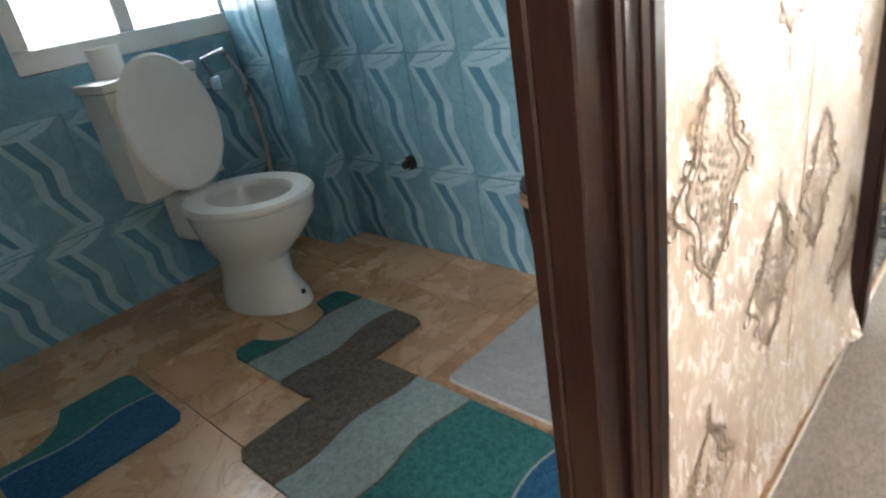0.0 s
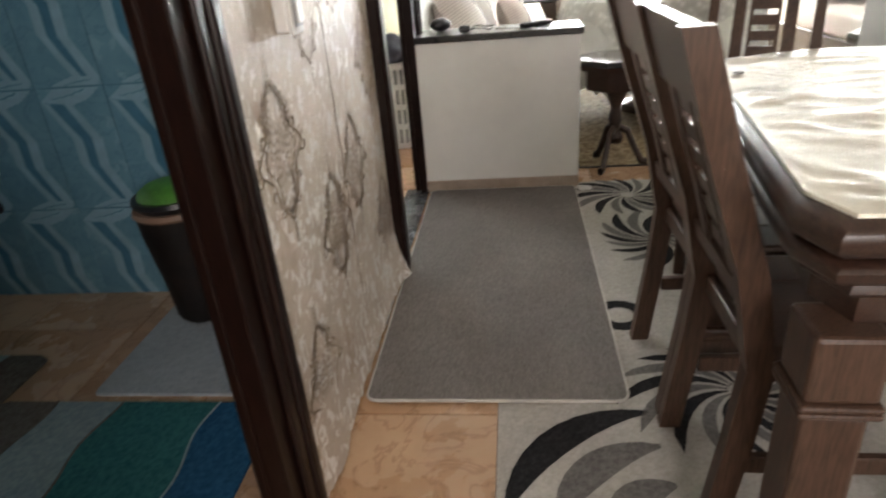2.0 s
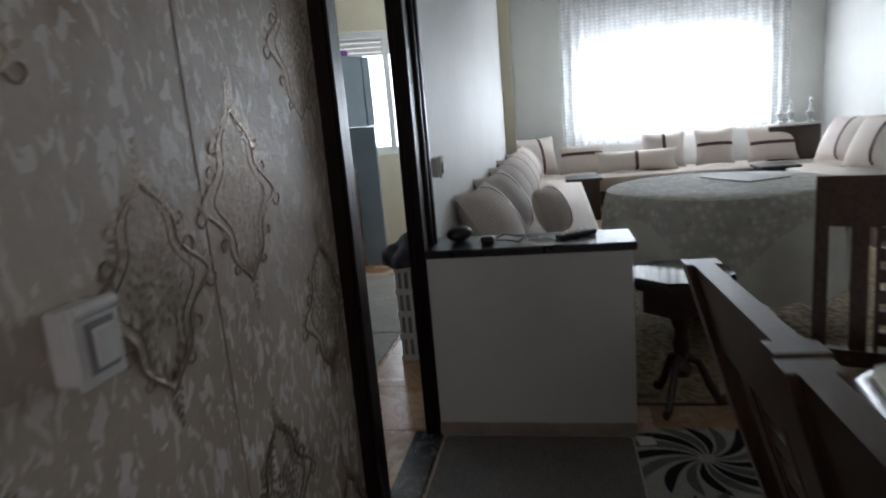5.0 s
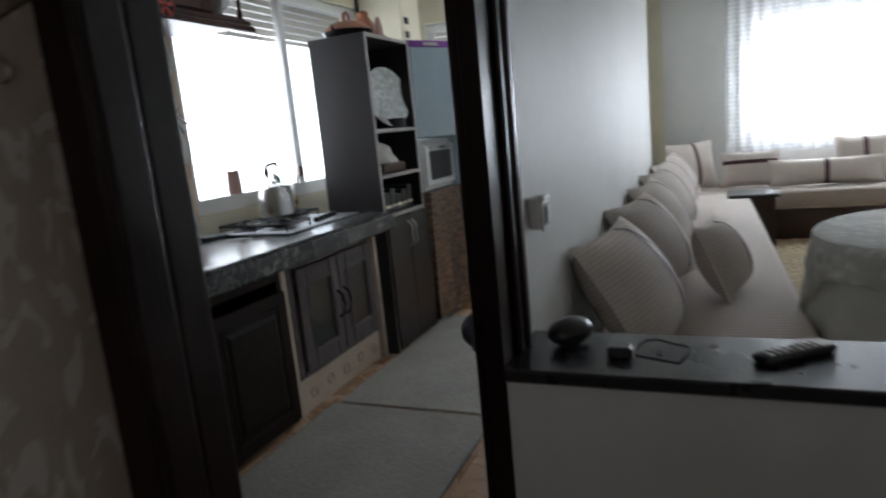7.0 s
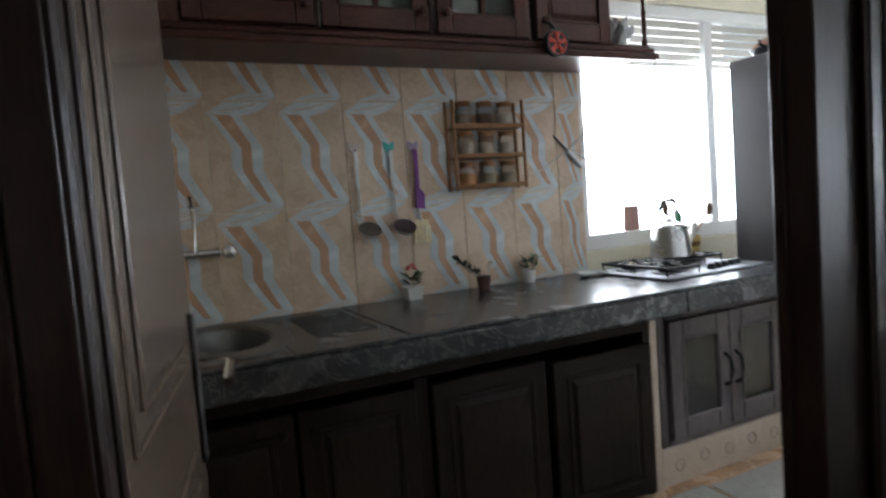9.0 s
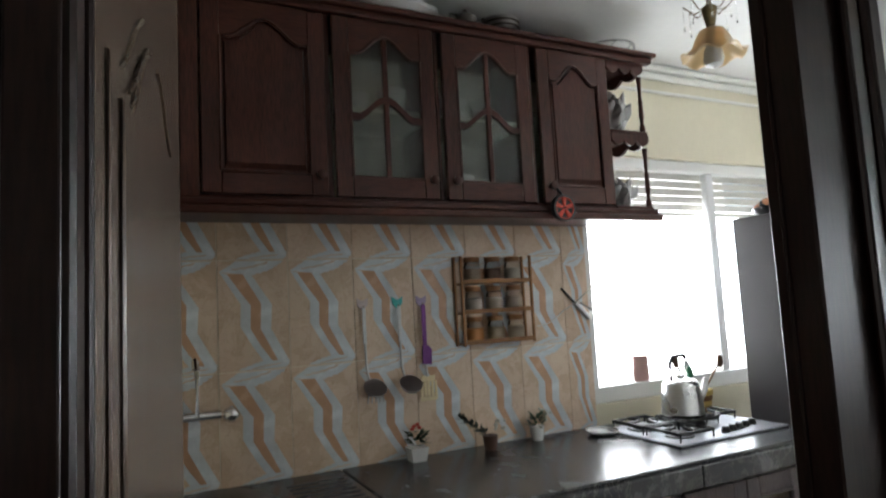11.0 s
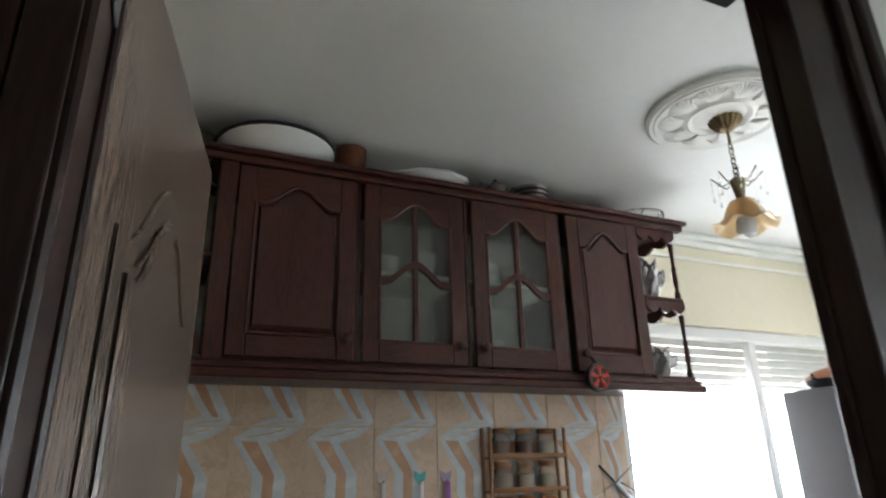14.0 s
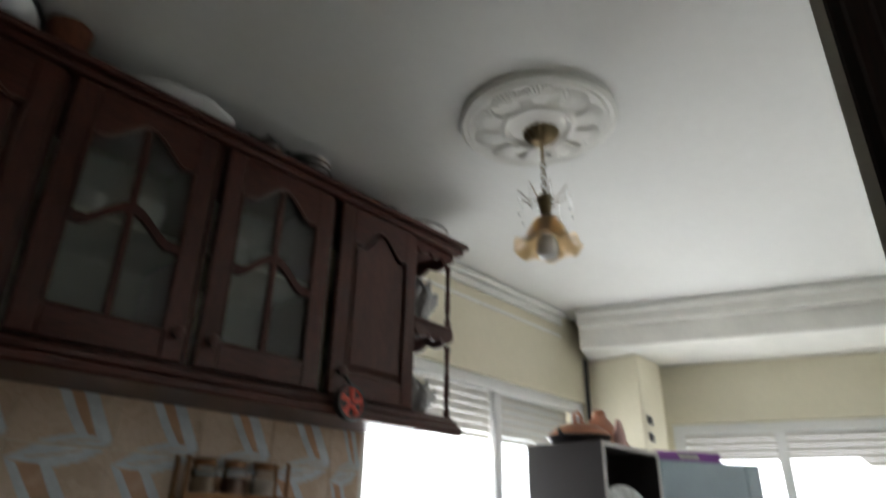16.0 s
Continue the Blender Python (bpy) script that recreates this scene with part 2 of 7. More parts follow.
def box(bm, a, b, bevel=0.0, seg=1, rot=None):
    """A box from corner a to corner b, edges rounded by bevel."""
    lo = [min(p, q) for p, q in zip(a, b)]
    hi = [max(p, q) for p, q in zip(a, b)]
    size = [max(1e-4, h - k) for h, k in zip(hi, lo)]
    mid = [(h + k) / 2 for h, k in zip(hi, lo)]
    m = Matrix.Translation(mid) @ (rot or ALL) @ Matrix.Diagonal((*size, 1))
    r = bmesh.ops.create_cube(bm, size=1, matrix=m)
    if bevel:
        es = list({e for v in r["verts"] for e in v.link_edges})
        bmesh.ops.bevel(bm, geom=es, offset=min(bevel, min(size) * 0.45), segments=seg, profile=0.5, affect="EDGES")
    return bm


def boxes(*args, bevel=0.0, seg=1):
    bm = bmesh.new()
    for a, b in args:
        box(bm, a, b, bevel, seg)
    return bm


def several(name, spans, material, parent, bevel=0.003):
    """One part for each box."""
    for a, b in spans:
        part(name, box(bmesh.new(), a, b, bevel), material, parent)


def lathe(bm, profile, at=(0, 0, 0), seg=24, m=None, wave=None, shut=True):
    """A turned body: profile rows of (radius, height)."""
    m = m or Matrix.Translation(at)
    rings = []
    for r, z in profile:
        ring = []
        for i in range(seg):
            a = 2 * math.pi * i / seg
            k = wave(a, r, z) if wave else (r, z)
            ring.append(bm.verts.new(m @ Vector((k[0] * math.cos(a), k[0] * math.sin(a), k[1]))))
        rings.append(ring)
    for p, q in zip(rings, rings[1:]):
        for i in range(seg):
            j = (i + 1) % seg
            bm.faces.new((p[i], p[j], q[j], q[i]))
    for ring, r in ((rings[0], profile[0][0]), (rings[-1], profile[-1][0])):
        if r > 1e-5 and shut:
            bm.faces.new(ring)
    return bm


def tube(bm, pts, r, seg=8, taper=None):
    """A round bar through the points."""
    pts = [Vector(p) for p in pts]
    rings = []
    for i, p in enumerate(pts):
        d = (pts[min(i + 1, len(pts) - 1)] - pts[max(i - 1, 0)]).normalized()
        q = d.to_track_quat("Z", "Y").to_matrix()
        rr = r if taper is None else r * (1 + (taper - 1) * i / (len(pts) - 1))
        rings.append([bm.verts.new(p + q @ Vector((rr * math.cos(2 * math.pi * k / seg), rr * math.sin(2 * math.pi * k / seg), 0))) for k in range(seg)])
    for p, q in zip(rings, rings[1:]):
        for i in range(seg):
            j = (i + 1) % seg
            bm.faces.new((p[i], p[j], q[j], q[i]))
    bm.faces.new(rings[0])
    bm.faces.new(rings[-1])
    return bm


def prism(bm, outline, d0, d1, m=None, chamfer=0.0):
    """An outline in (u, v), drawn out along w from d0 to d1; m turns (u, v, w) into place. chamfer shrinks the far face."""
    m = m or ALL
    c = Vector((sum(p[0] for p in outline) / len(outline), sum(p[1] for p in outline) / len(outline)))
    ext = max(max(abs(p[0] - c.x), abs(p[1] - c.y)) for p in outline)
    k = 1 - chamfer / ext if ext else 1
    lo = [bm.verts.new(m @ Vector((u, v, d0))) for u, v in outline]
    hi = [bm.verts.new(m @ Vector((c.x + (u - c.x) * k, c.y + (v - c.y) * k, d1))) for u, v in outline]
    n = len(outline)
    for i in range(n):
        j = (i + 1) % n
        bm.faces.new((lo[i], lo[j], hi[j], hi[i]))
    bm.faces.new(lo)
    bm.faces.new(hi)
    return bm


# local (u, v, w) with u along x, v up, w towards -y
FRONT = Matrix(((1, 0, 0, 0), (0, 0, -1, 0), (0, 1, 0, 0), (0, 0, 0, 1)))


def ball(bm, at, r, seg=12, scale=(1, 1, 1)):
    bmesh.ops.create_uvsphere(bm, u_segments=seg, v_segments=max(6, seg // 2), radius=r, matrix=Matrix.Translation(at) @ Matrix.Diagonal((*scale, 1)))
    return bm


# ---- large structure ----
W, WB, H = 0.70, 0.785, 2.73
TILEWALL, BATHWALL, BATHRIGHT = 2.675, 2.98, 1.97


def wall(name, *spans, mat=M_WHITE, label="white painted plaster wall"):
    return single(name, boxes(*spans), mat, label, "wall", kind="structure")


floor = single("floor", boxes(((-2.2, -3.2, -0.12), (9.4, 3.4, -0.006))), M_GROUT, "tan marbled ceramic tile floor with pale grout", "floor", kind="structure")
single("ceiling", boxes(((-2.2, -3.2, H), (9.4, 3.4, H + 0.15))), M_CEIL, "off-white painted ceiling", "ceiling", kind="structure")
# wall with the two doorways
def wallpaper(name):
    """Beige paper with a crumpled sheen and silvery torn-looking flakes, their colour fainter above 0.75 m."""
    m, n, l, b = nodes_of(name)
    vec = coords(n, l)
    st = coords(n, l, (1.0, 1.0, 0.55))
    big, fine = noise_of(n, l, vec, 3, 3), noise_of(n, l, vec, 45, 4)
    flake = noise_of(n, l, st, 44, 2, 0.5, 0.9)
    xyz = n.new("ShaderNodeSeparateXYZ")
    l.new(vec, xyz.inputs[0])
    low = ramp(n, l, xyz.outputs[2], [(0.75, (1, 1, 1)), (1.0, (0.45,) * 3)])
    patch = noise_of(n, l, vec, 4.5, 3)
    fl = n.new("ShaderNodeMath")
    fl.operation = "MULTIPLY"
    fm = ramp(n, l, flake, [(0.555, (0, 0, 0)), (0.58, (1, 1, 1))])
    pm = ramp(n, l, patch, [(0.28, (0, 0, 0)), (0.42, (1, 1, 1))])
    l.new(mix(n, l, 1.0, fm, low, "MULTIPLY"), fl.inputs[0])
    l.new(pm, fl.inputs[1])
    stain = ramp(n, l, noise_of(n, l, st, 6, 5, 0.6), [(0.55, (1, 1, 1)), (0.72, (0.72, 0.6, 0.5))])
    c = ramp(n, l, big, [(0.3, (0.43, 0.36, 0.295)), (0.7, (0.52, 0.45, 0.375))])
    c = mix(n, l, 1.0, c, ramp(n, l, fine, [(0.3, (0.86,) * 3), (0.7, (1, 1, 1))]), "MULTIPLY")
    c = mix(n, l, 1.0, c, stain, "MULTIPLY")
    c = mix(n, l, fl.outputs[0], c, (0.82, 0.80, 0.77))
    l.new(c, b.inputs["Base Color"])
    r = ramp(n, l, fl.outputs[0], [(0.0, (0.5,) * 3), (1.0, (0.22,) * 3)])
    l.new(r, b.inputs["Roughness"])
    b.inputs["Specular IOR Level"].default_value = 0.6
    bump(n, l, b, noise_of(n, l, vec, 70, 4), 0.35, 0.003)
    return m


M_PAPER = wallpaper("damask_wallpaper")
wall("wall_hall_1", ((-2.0, W, 0), (0.0, WB, H)))
wall("wall_hall_2", ((0.95, W, 0), (2.04, WB, H)), mat=M_PAPER, label="beige damask wallpaper wall with shiny flakes")
wall("wall_hall_3", ((3.09, W, 0), (9.05, WB, H)))
wall("wall_over_bathroom_door", ((0.0, W, 2.21), (0.95, WB, H)))
wall("wall_over_kitchen_door", ((2.04, W, 2.242), (3.09, WB, H)))
# bathroom
BW = (1.0, 1.88, 0.93, 1.95)
wall("wall_bathroom_window", ((-1.0, BATHWALL, 0), (BW[0], BATHWALL + 0.2, H)), ((BW[1], BATHWALL, 0), (2.13, BATHWALL + 0.2, H)), ((BW[0], BATHWALL, 0), (BW[1], BATHWALL + 0.2, BW[2])), ((BW[0], BATHWALL, BW[3]), (BW[1], BATHWALL + 0.2, H)), mat=M_BLUE, label="bathroom wall lined with blue wavy tiles")
wall("wall_bathroom_kitchen", ((BATHRIGHT, WB, 0), (2.0, BATHWALL, H)), mat=M_BLUE, label="bathroom wall lined with blue wavy tiles")
wall("wall_bathroom_left", ((-1.15, W, 0), (-1.0, 3.18, H)), mat=M_BLUE, label="bathroom wall lined with blue tiles")
wall("wall_bathroom_duct", ((1.82, 2.6, 0), (BATHRIGHT - 0.002, BATHWALL - 0.002, H - 0.002)), mat=M_BLUE, label="boxed pipe duct lined with blue tiles")
# kitchen
KW = (4.15, 6.05, 0.95, 2.22)
wall("wall_kitchen_window", ((2.005, TILEWALL, 0), (KW[0], TILEWALL + 0.22, H)), ((KW[1], TILEWALL, 0), (7.4, TILEWALL + 0.22, H)), ((KW[0], TILEWALL, 0), (KW[1], TILEWALL + 0.22, KW[2])), ((KW[0], TILEWALL, KW[3]), (KW[1], TILEWALL + 0.22, H)), mat=M_CREAM, label="cream painted kitchen wall with a wide window")
wall("wall_kitchen_left", ((2.005, WB, 0), (2.07, TILEWALL, H)), mat=M_CREAM, label="cream painted kitchen wall")
END = Matrix.Translation((6.42, TILEWALL, 0)) @ Matrix.Rotation(radians(19), 4, "Z")
bm = boxes(((0, -2.2, 0), (0.2, -1.75, H)), ((0, -0.35, 0), (0.2, 0.3, H)), ((0, -1.75, 0), (0.2, -0.35, 0.95)), ((0, -1.75, 2.12), (0.2, -0.35, H)))
bm.transform(END)
single("wall_kitchen_end", bm, M_CREAM, "cream painted end wall with a window", "wall", kind="structure")
bm = boxes(((-0.62, -2.2, 2.494), (-0.002, 0.1, H - 0.002)), ((-0.68, -2.2, 2.62), (-0.62, 0.1, H - 0.002)), ((-0.72, -2.2, 2.68), (-0.68, 0.1, H - 0.003)), bevel=0.012, seg=2)
bm.transform(END)
single("trim_kitchen_beam", bm, M_PLASTER, "white plastered beam with a stepped cornice", "beam", kind="structure")
# dining room and salon
SX, SY = 8.9, -2.9
SW = (-2.28, -0.09, 0.88, 2.35)
wall("wall_salon_window", ((SX, SY, 0), (SX + 0.2, SW[0], H)), ((SX, SW[1], 0), (SX + 0.2, W, H)), ((SX, SW[0], 0), (SX + 0.2, SW[1], SW[2])), ((SX, SW[0], SW[3]), (SX + 0.2, SW[1], H)))
wall("wall_salon_side", ((-2.0, SY - 0.15, 0), (SX + 0.2, SY, H)))
# The opening in the unseen back wall is assumed, for the added lamp.
wall("wall_dining_back", ((-2.0, SY, 0), (-1.85, -1.1, H)), ((-2.0, 0.1, 0), (-1.85, W, H)), ((-2.0, -1.1, 0), (-1.85, 0.1, 0.95)), ((-2.0, -1.1, 2.2), (-1.85, 0.1, H)))

# ---- doors ----


def door_frame(name, x0, x1, y0, y1, top, casing, wide, label, proud=0.0):
    """A stained frame: two jambs, a head and moulded casings on the hall side."""
    t = thing(name, (0, 0, 0), label=label, category="door frame", kind="structure")
    for a, b in ((x0, x0 + casing), (x1 - wide, x1)):
        if a == x0:
            bm = boxes(((a, y0 - proud, 0), (b, y1, top + casing)), bevel=0.004)
        else:
            bm = boxes(((a, y0, 0), (b, y0 + 0.045, top + casing)), ((a + 0.055, y0 + 0.0451, 0), (b, y1 - 0.02, top + casing)), bevel=0.003)
        part("jamb", bm, M_DARK, t)
        bm = bmesh.new()
        inner = b if a == x0 else a
        outer = a if a == x0 else b
        s = 1 if a == x0 else -1
        yf = y0 - proud if a == x0 else y0
        box(bm, (outer, yf - 0.008 if proud and s > 0 else yf - 0.022, 0), (outer + s * 0.035, yf - 0.001, top + casing + 0.02), 0.008, 2)
        box(bm, (outer + s * 0.037, yf - 0.006 if proud and s > 0 else yf - 0.014, 0), (outer + s * 0.07, yf - 0.001, top + casing - 0.01), 0.006, 2)
        box(bm, (inner - s * 0.03, y0 + 0.04, 0), (inner + s * 0.006, y0 + 0.06, top), 0.003)
        part("casing", bm, M_DARK, t)
    bm = boxes(((x0 + casing, y0, top), (x1 - wide, y1, top + casing)), ((x0, y0 - 0.018, top + 0.04), (x1, y0 - 0.001, top + casing + 0.02)), bevel=0.004)
    part("head", bm, M_DARK, t)
    return t


door_frame("door_1_frame", 0.0, 0.95, W - 0.004, WB + 0.004, 2.10, 0.12, 0.12, "dark red-brown wooden bathroom door frame")
door_frame("door_2_frame", 2.04, 3.09, W - 0.004, WB + 0.004, 2.18, 0.078, 0.163, "dark brown wooden kitchen door frame", 0.03)

k_frame = bpy.data.objects["door_2_frame"]
for z in (0.62, 1.86):
    hg = part("hinge_plate", boxes(((2.1185, 0.705, z), (2.1215, 0.745, z + 0.22)), bevel=0.001), M_BLACK, k_frame, "black iron hinge plate")
    for dz in (0.03, 0.11, 0.19):
        part("screw", lathe(bmesh.new(), [(0.007, 0), (0.0065, 0.002), (0.003, 0.004), (0, 0.0042)], m=Matrix.Translation((2.1215, 0.725, z + dz)) @ Matrix.Rotation(radians(90), 4, "Y"), seg=12), M_STEEL, hg, smooth=True)
part("latch_pin", tube(bmesh.new(), [(2.985, 0.762, 2.07), (2.962, 0.766, 2.075), (2.955, 0.768, 2.085)], 0.006, 8), M_BLACK, k_frame, "black latch pin", smooth=True)
part("screw", lathe(bmesh.new(), [(0.009, 0), (0.008, 0.002), (0, 0.003)], m=Matrix.Translation((2.9815, 0.752, 1.98)) @ Matrix.Rotation(radians(-90), 4, "Y"), seg=12), M_STEEL, k_frame, smooth=True)

door = thing("door_2", (2.08, 0.80, 0), -10.9, "open brown wooden kitchen door with raised panels", "door", kind="structure")
part("leaf", boxes(((-0.02, 0, 0.01), (0.02, 0.672, 2.09)), bevel=0.004), M_DOOR, door)
PAN = Matrix(((0, 0, 1, 0), (1, 0, 0, 0), (0, 1, 0, 0), (0, 0, 0, 1)))
def arch(x0, x1, zt, rise, n=16):
    """Points of an ogee arch from x0 to x1, shoulders at zt."""
    pts = []
    for i in range(n + 1):
        u = i / n
        k = 0.5 - 0.5 * math.cos(2 * math.pi * min(1, max(0, (u - 0.12) / 0.76)))
        pts.append((x0 + (x1 - x0) * u, zt + rise * k ** 0.75))
    return pts
for z0, z1, rise in ((0.18, 0.85, 0.0), (1.0, 1.76, 0.13)):
    for s in (1, -1):
        bm = bmesh.new()
        o = [(0.13, z0), (0.57, z0)] + [(x, z) for x, z in reversed(arch(0.13, 0.57, z1, rise))]
        mm = PAN if s == 1 else Matrix.Diagonal((-1, 1, 1, 1)) @ PAN
        prism(bm, o, 0.0205, 0.0245, mm, 0.012)
        o2 = [(0.17, z0 + 0.04), (0.53, z0 + 0.04)] + [(x, z) for x, z in reversed(arch(0.17, 0.53, z1 - 0.04, rise))]
        prism(bm, o2, 0.0245, 0.030, mm, 0.02)
        part("door_panel", bm, M_DOOR, door)
        bm = bmesh.new()
        for oo, w in ((o, 0.021), (o2, 0.0255)):
            tube(bm, [mm @ Vector((u, v, w)) for u, v in oo + oo[:1]], 0.0032, 6)
        if rise:
            for k in range(1):
                tube(bm, [mm @ Vector((0.35 + sg * (0.02 + 0.13 * i / 8), z1 + 0.02 + 0.018 * k + 0.05 * math.cos(i / 8 * 2.6), 0.029)) for sg in (1,) for i in range(9)], 0.005, 5, 0.4)
                tube(bm, [mm @ Vector((0.35 - (0.02 + 0.13 * i / 8), z1 + 0.02 + 0.018 * k + 0.05 * math.cos(i / 8 * 2.6), 0.029)) for i in range(9)], 0.005, 5, 0.4)
        part("panel_moulding", bm, M_DOOR, door, smooth=True)
bm = bmesh.new()
box(bm, (0.0205, 0.628, 0.80), (0.028, 0.668, 1.08), 0.003)
part("handle_plate", bm, M_BLACK, door)
bm = tube(bmesh.new(), [(0.028, 0.648, 0.98), (0.075, 0.648, 0.98), (0.085, 0.635, 0.98), (0.085, 0.55, 0.965)], 0.010)
part("handle", bm, M_CHROME, door, "chrome lever handle", smooth=True)

# ---- windows ----


def shutter(bm, u0, u1, z0, z1, w, pitch=0.045):
    z = z1
    while z > z0 + 0.01:
        box(bm, (u0, w, max(z0, z - pitch + 0.004)), (u1, w + 0.012, z), 0.004)
        z -= pitch


def window(name, m, width, z0, z1, mullions, shut, label, outside=M_SKYGLOW):
    """A white sliding window in its opening: m has u along the wall and w outwards."""
    t = thing(name, label=label, category="window", kind="structure")
    bm = boxes(((0, 0, z0), (width, 0.07, z0 + 0.08)), ((0, 0, z1 - 0.06), (width, 0.07, z1)), ((0, 0, z0 + 0.08), (0.07, 0.07, z1 - 0.06)), ((width - 0.07, 0, z0 + 0.08), (width, 0.07, z1 - 0.06)), bevel=0.005)
    bm.transform(m)
    part("window_frame", bm, M_ALU, t)
    for u in mullions:
        bm = boxes(((u - 0.03, 0.012, z0 + 0.08), (u + 0.03, 0.06, z1 - 0.06)), bevel=0.006)
        bm.transform(m)
        part("mullion", bm, M_ALU, t)
    edges = [0.07, *mullions, width - 0.07]
    for a, b in zip(edges, edges[1:]):
        bm = boxes(((a, 0.034, z0 + 0.08), (b, 0.04, z1 - 0.06)))
        bm.transform(m)
        ob = part("pane", bm, M_GLASS, t)
        ob.visible_shadow = False
    bm = bmesh.new()
    shutter(bm, 0.03, width - 0.03, shut, z1, 0.11)
    bm.transform(m)
    part("shutter", bm, M_SHUTTER, t, "half-lowered slatted roller shutter")
    bm = boxes(((-0.3, 0.9, z0 - 1.0), (width + 0.3, 0.92, z1 + 0.6)))
    bm.transform(m)
    ob = single("backdrop", bm, outside, "overexposed bright sky outside the window", "sky", kind="structure")
    ob.visible_shadow = False
    return t


window("window_1", Matrix.Translation((KW[0], TILEWALL + 0.03, 0)), KW[1] - KW[0], KW[2], KW[3], [1.0], 1.92, "white sliding kitchen window with a raised roller shutter")
window("window_2", END @ Matrix.Translation((0.04, -0.35, 0)) @ Matrix.Rotation(radians(-90), 4, "Z"), 1.4, 0.95, 2.12, [0.62], 1.85, "white kitchen end window with a raised roller shutter")
window("window_3", Matrix.Translation((SX + 0.03, SW[1], 0)) @ Matrix.Rotation(radians(-90), 4, "Z"), SW[1] - SW[0], SW[2], SW[3], [1.09], 1.83, "wide white salon window with a half raised roller shutter")
window("window_4", Matrix.Translation((BW[0], BATHWALL + 0.02, 0)), BW[1] - BW[0], BW[2], BW[3], [0.42], 1.75, "small white bathroom window", M_SHADYGLOW)

# half walls
def half_wall(name, x0, x1, y0, y1, top, label):
    t = thing(name, label=label, category="half wall", kind="structure")
    part("body", boxes(((x0, y0, 0), (x1, y1, top - 0.025)), bevel=0.004), M_WHITE, t)
    part("slab", boxes(((x0 - 0.012, y0 - 0.015, top - 0.025), (x1 + 0.02, y1, top + 0.005)), bevel=0.005), M_SLAB, t, "black polished stone top slab")
    part("skirting", boxes(((x0 - 0.01, y0, 0), (x0, y1, 0.06)), bevel=0.003), M_SKIRT, t)
    return t
half_wall("wall_half_1", 2.935, 3.165, -0.05, W - 0.002, 0.745, "low white half wall with a black stone top")
half_wall("wall_half_2", 2.93, 3.17, SY, -1.33, 0.80, "low white half wall with a black top and a red cloth")

# ---- kitchen cabinets ----
UY = 2.285


def arched_door(name, parent, x0, x1, z0, z1, y, glazed, knob_left):
    d = part(name, boxes(((x0, y, z0), (x0 + 0.06, y + 0.022, z1)), ((x1 - 0.06, y, z0), (x1, y + 0.022, z1)), bevel=0.003), M_CAB, parent)
    a, b = x0 + 0.06, x1 - 0.06
    part("rail", boxes(((a, y, z0), (b, y + 0.022, z0 + 0.075)), bevel=0.003), M_CABX, d)
    bm = bmesh.new()
    top = arch(a, b, z1 - 0.135, 0.075)
    prism(bm, top + [(b, z1), (a, z1)], -y - 0.022, -y, FRONT)
    part("rail", bm, M_CABX, d)
    if glazed:
        bm = boxes(((a, y + 0.012, z0 + 0.075), (b, y + 0.015, z1 - 0.06)))
        part("pane", bm, M_CABGLASS, d)
        mid = (a + b) / 2
        bm = boxes(((mid - 0.01, y + 0.001, z0 + 0.075), (mid + 0.01, y + 0.02, z1 - 0.065)), bevel=0.003)
        low = arch(a, b, (z0 + z1) / 2 - 0.05, 0.07)
        prism(bm, low + [(x, z + 0.028) for x, z in reversed(low)], -y - 0.02, -y - 0.002, FRONT)
        part("glazing_bar", bm, M_CAB, d)
    else:
        bm = bmesh.new()
        o = [(a - 0.004, z0 + 0.07), (b + 0.004, z0 + 0.07)] + list(reversed(arch(a - 0.004, b + 0.004, z1 - 0.13, 0.075)))
        prism(bm, o, -y - 0.02, -y - 0.012, FRONT)
        o = [(a + 0.012, z0 + 0.087), (b - 0.012, z0 + 0.087)] + list(reversed(arch(a + 0.012, b - 0.012, z1 - 0.15, 0.075)))
        prism(bm, o, -y - 0.013, -y - 0.001, FRONT, 0.018)
        part("raised_panel", bm, M_CAB, d)
    # bead round the opening
    bm = bmesh.new()
    loop = [(a, z0 + 0.075), (b, z0 + 0.075)] + list(reversed(top))
    tube(bm, [(x, y, z) for x, z in loop + loop[:1]], 0.006, 5)
    part("bead", bm, M_CAB, d)
    kx = x0 + 0.03 if knob_left else x1 - 0.03
    bm = lathe(bmesh.new(), [(0.008, 0), (0.008, 0.012), (0.017, 0.018), (0.018, 0.028), (0.008, 0.035)], m=Matrix.Translation((kx, y, z0 + 0.07)) @ Matrix.Rotation(radians(90), 4, "X"), seg=12)
    part("knob", bm, M_CAB, d, smooth=True)
    return d


M_CABGLASS = glass("pale_green_cabinet_glass", (0.80, 0.84, 0.79), 0.22, 1.3)
M_CABGLASS.node_tree.nodes["Principled BSDF"].inputs["Transmission Weight"].default_value = 0.96
M_CABIN = plain("pale_cabinet_inside", (0.64, 0.66, 0.58), 0.6)

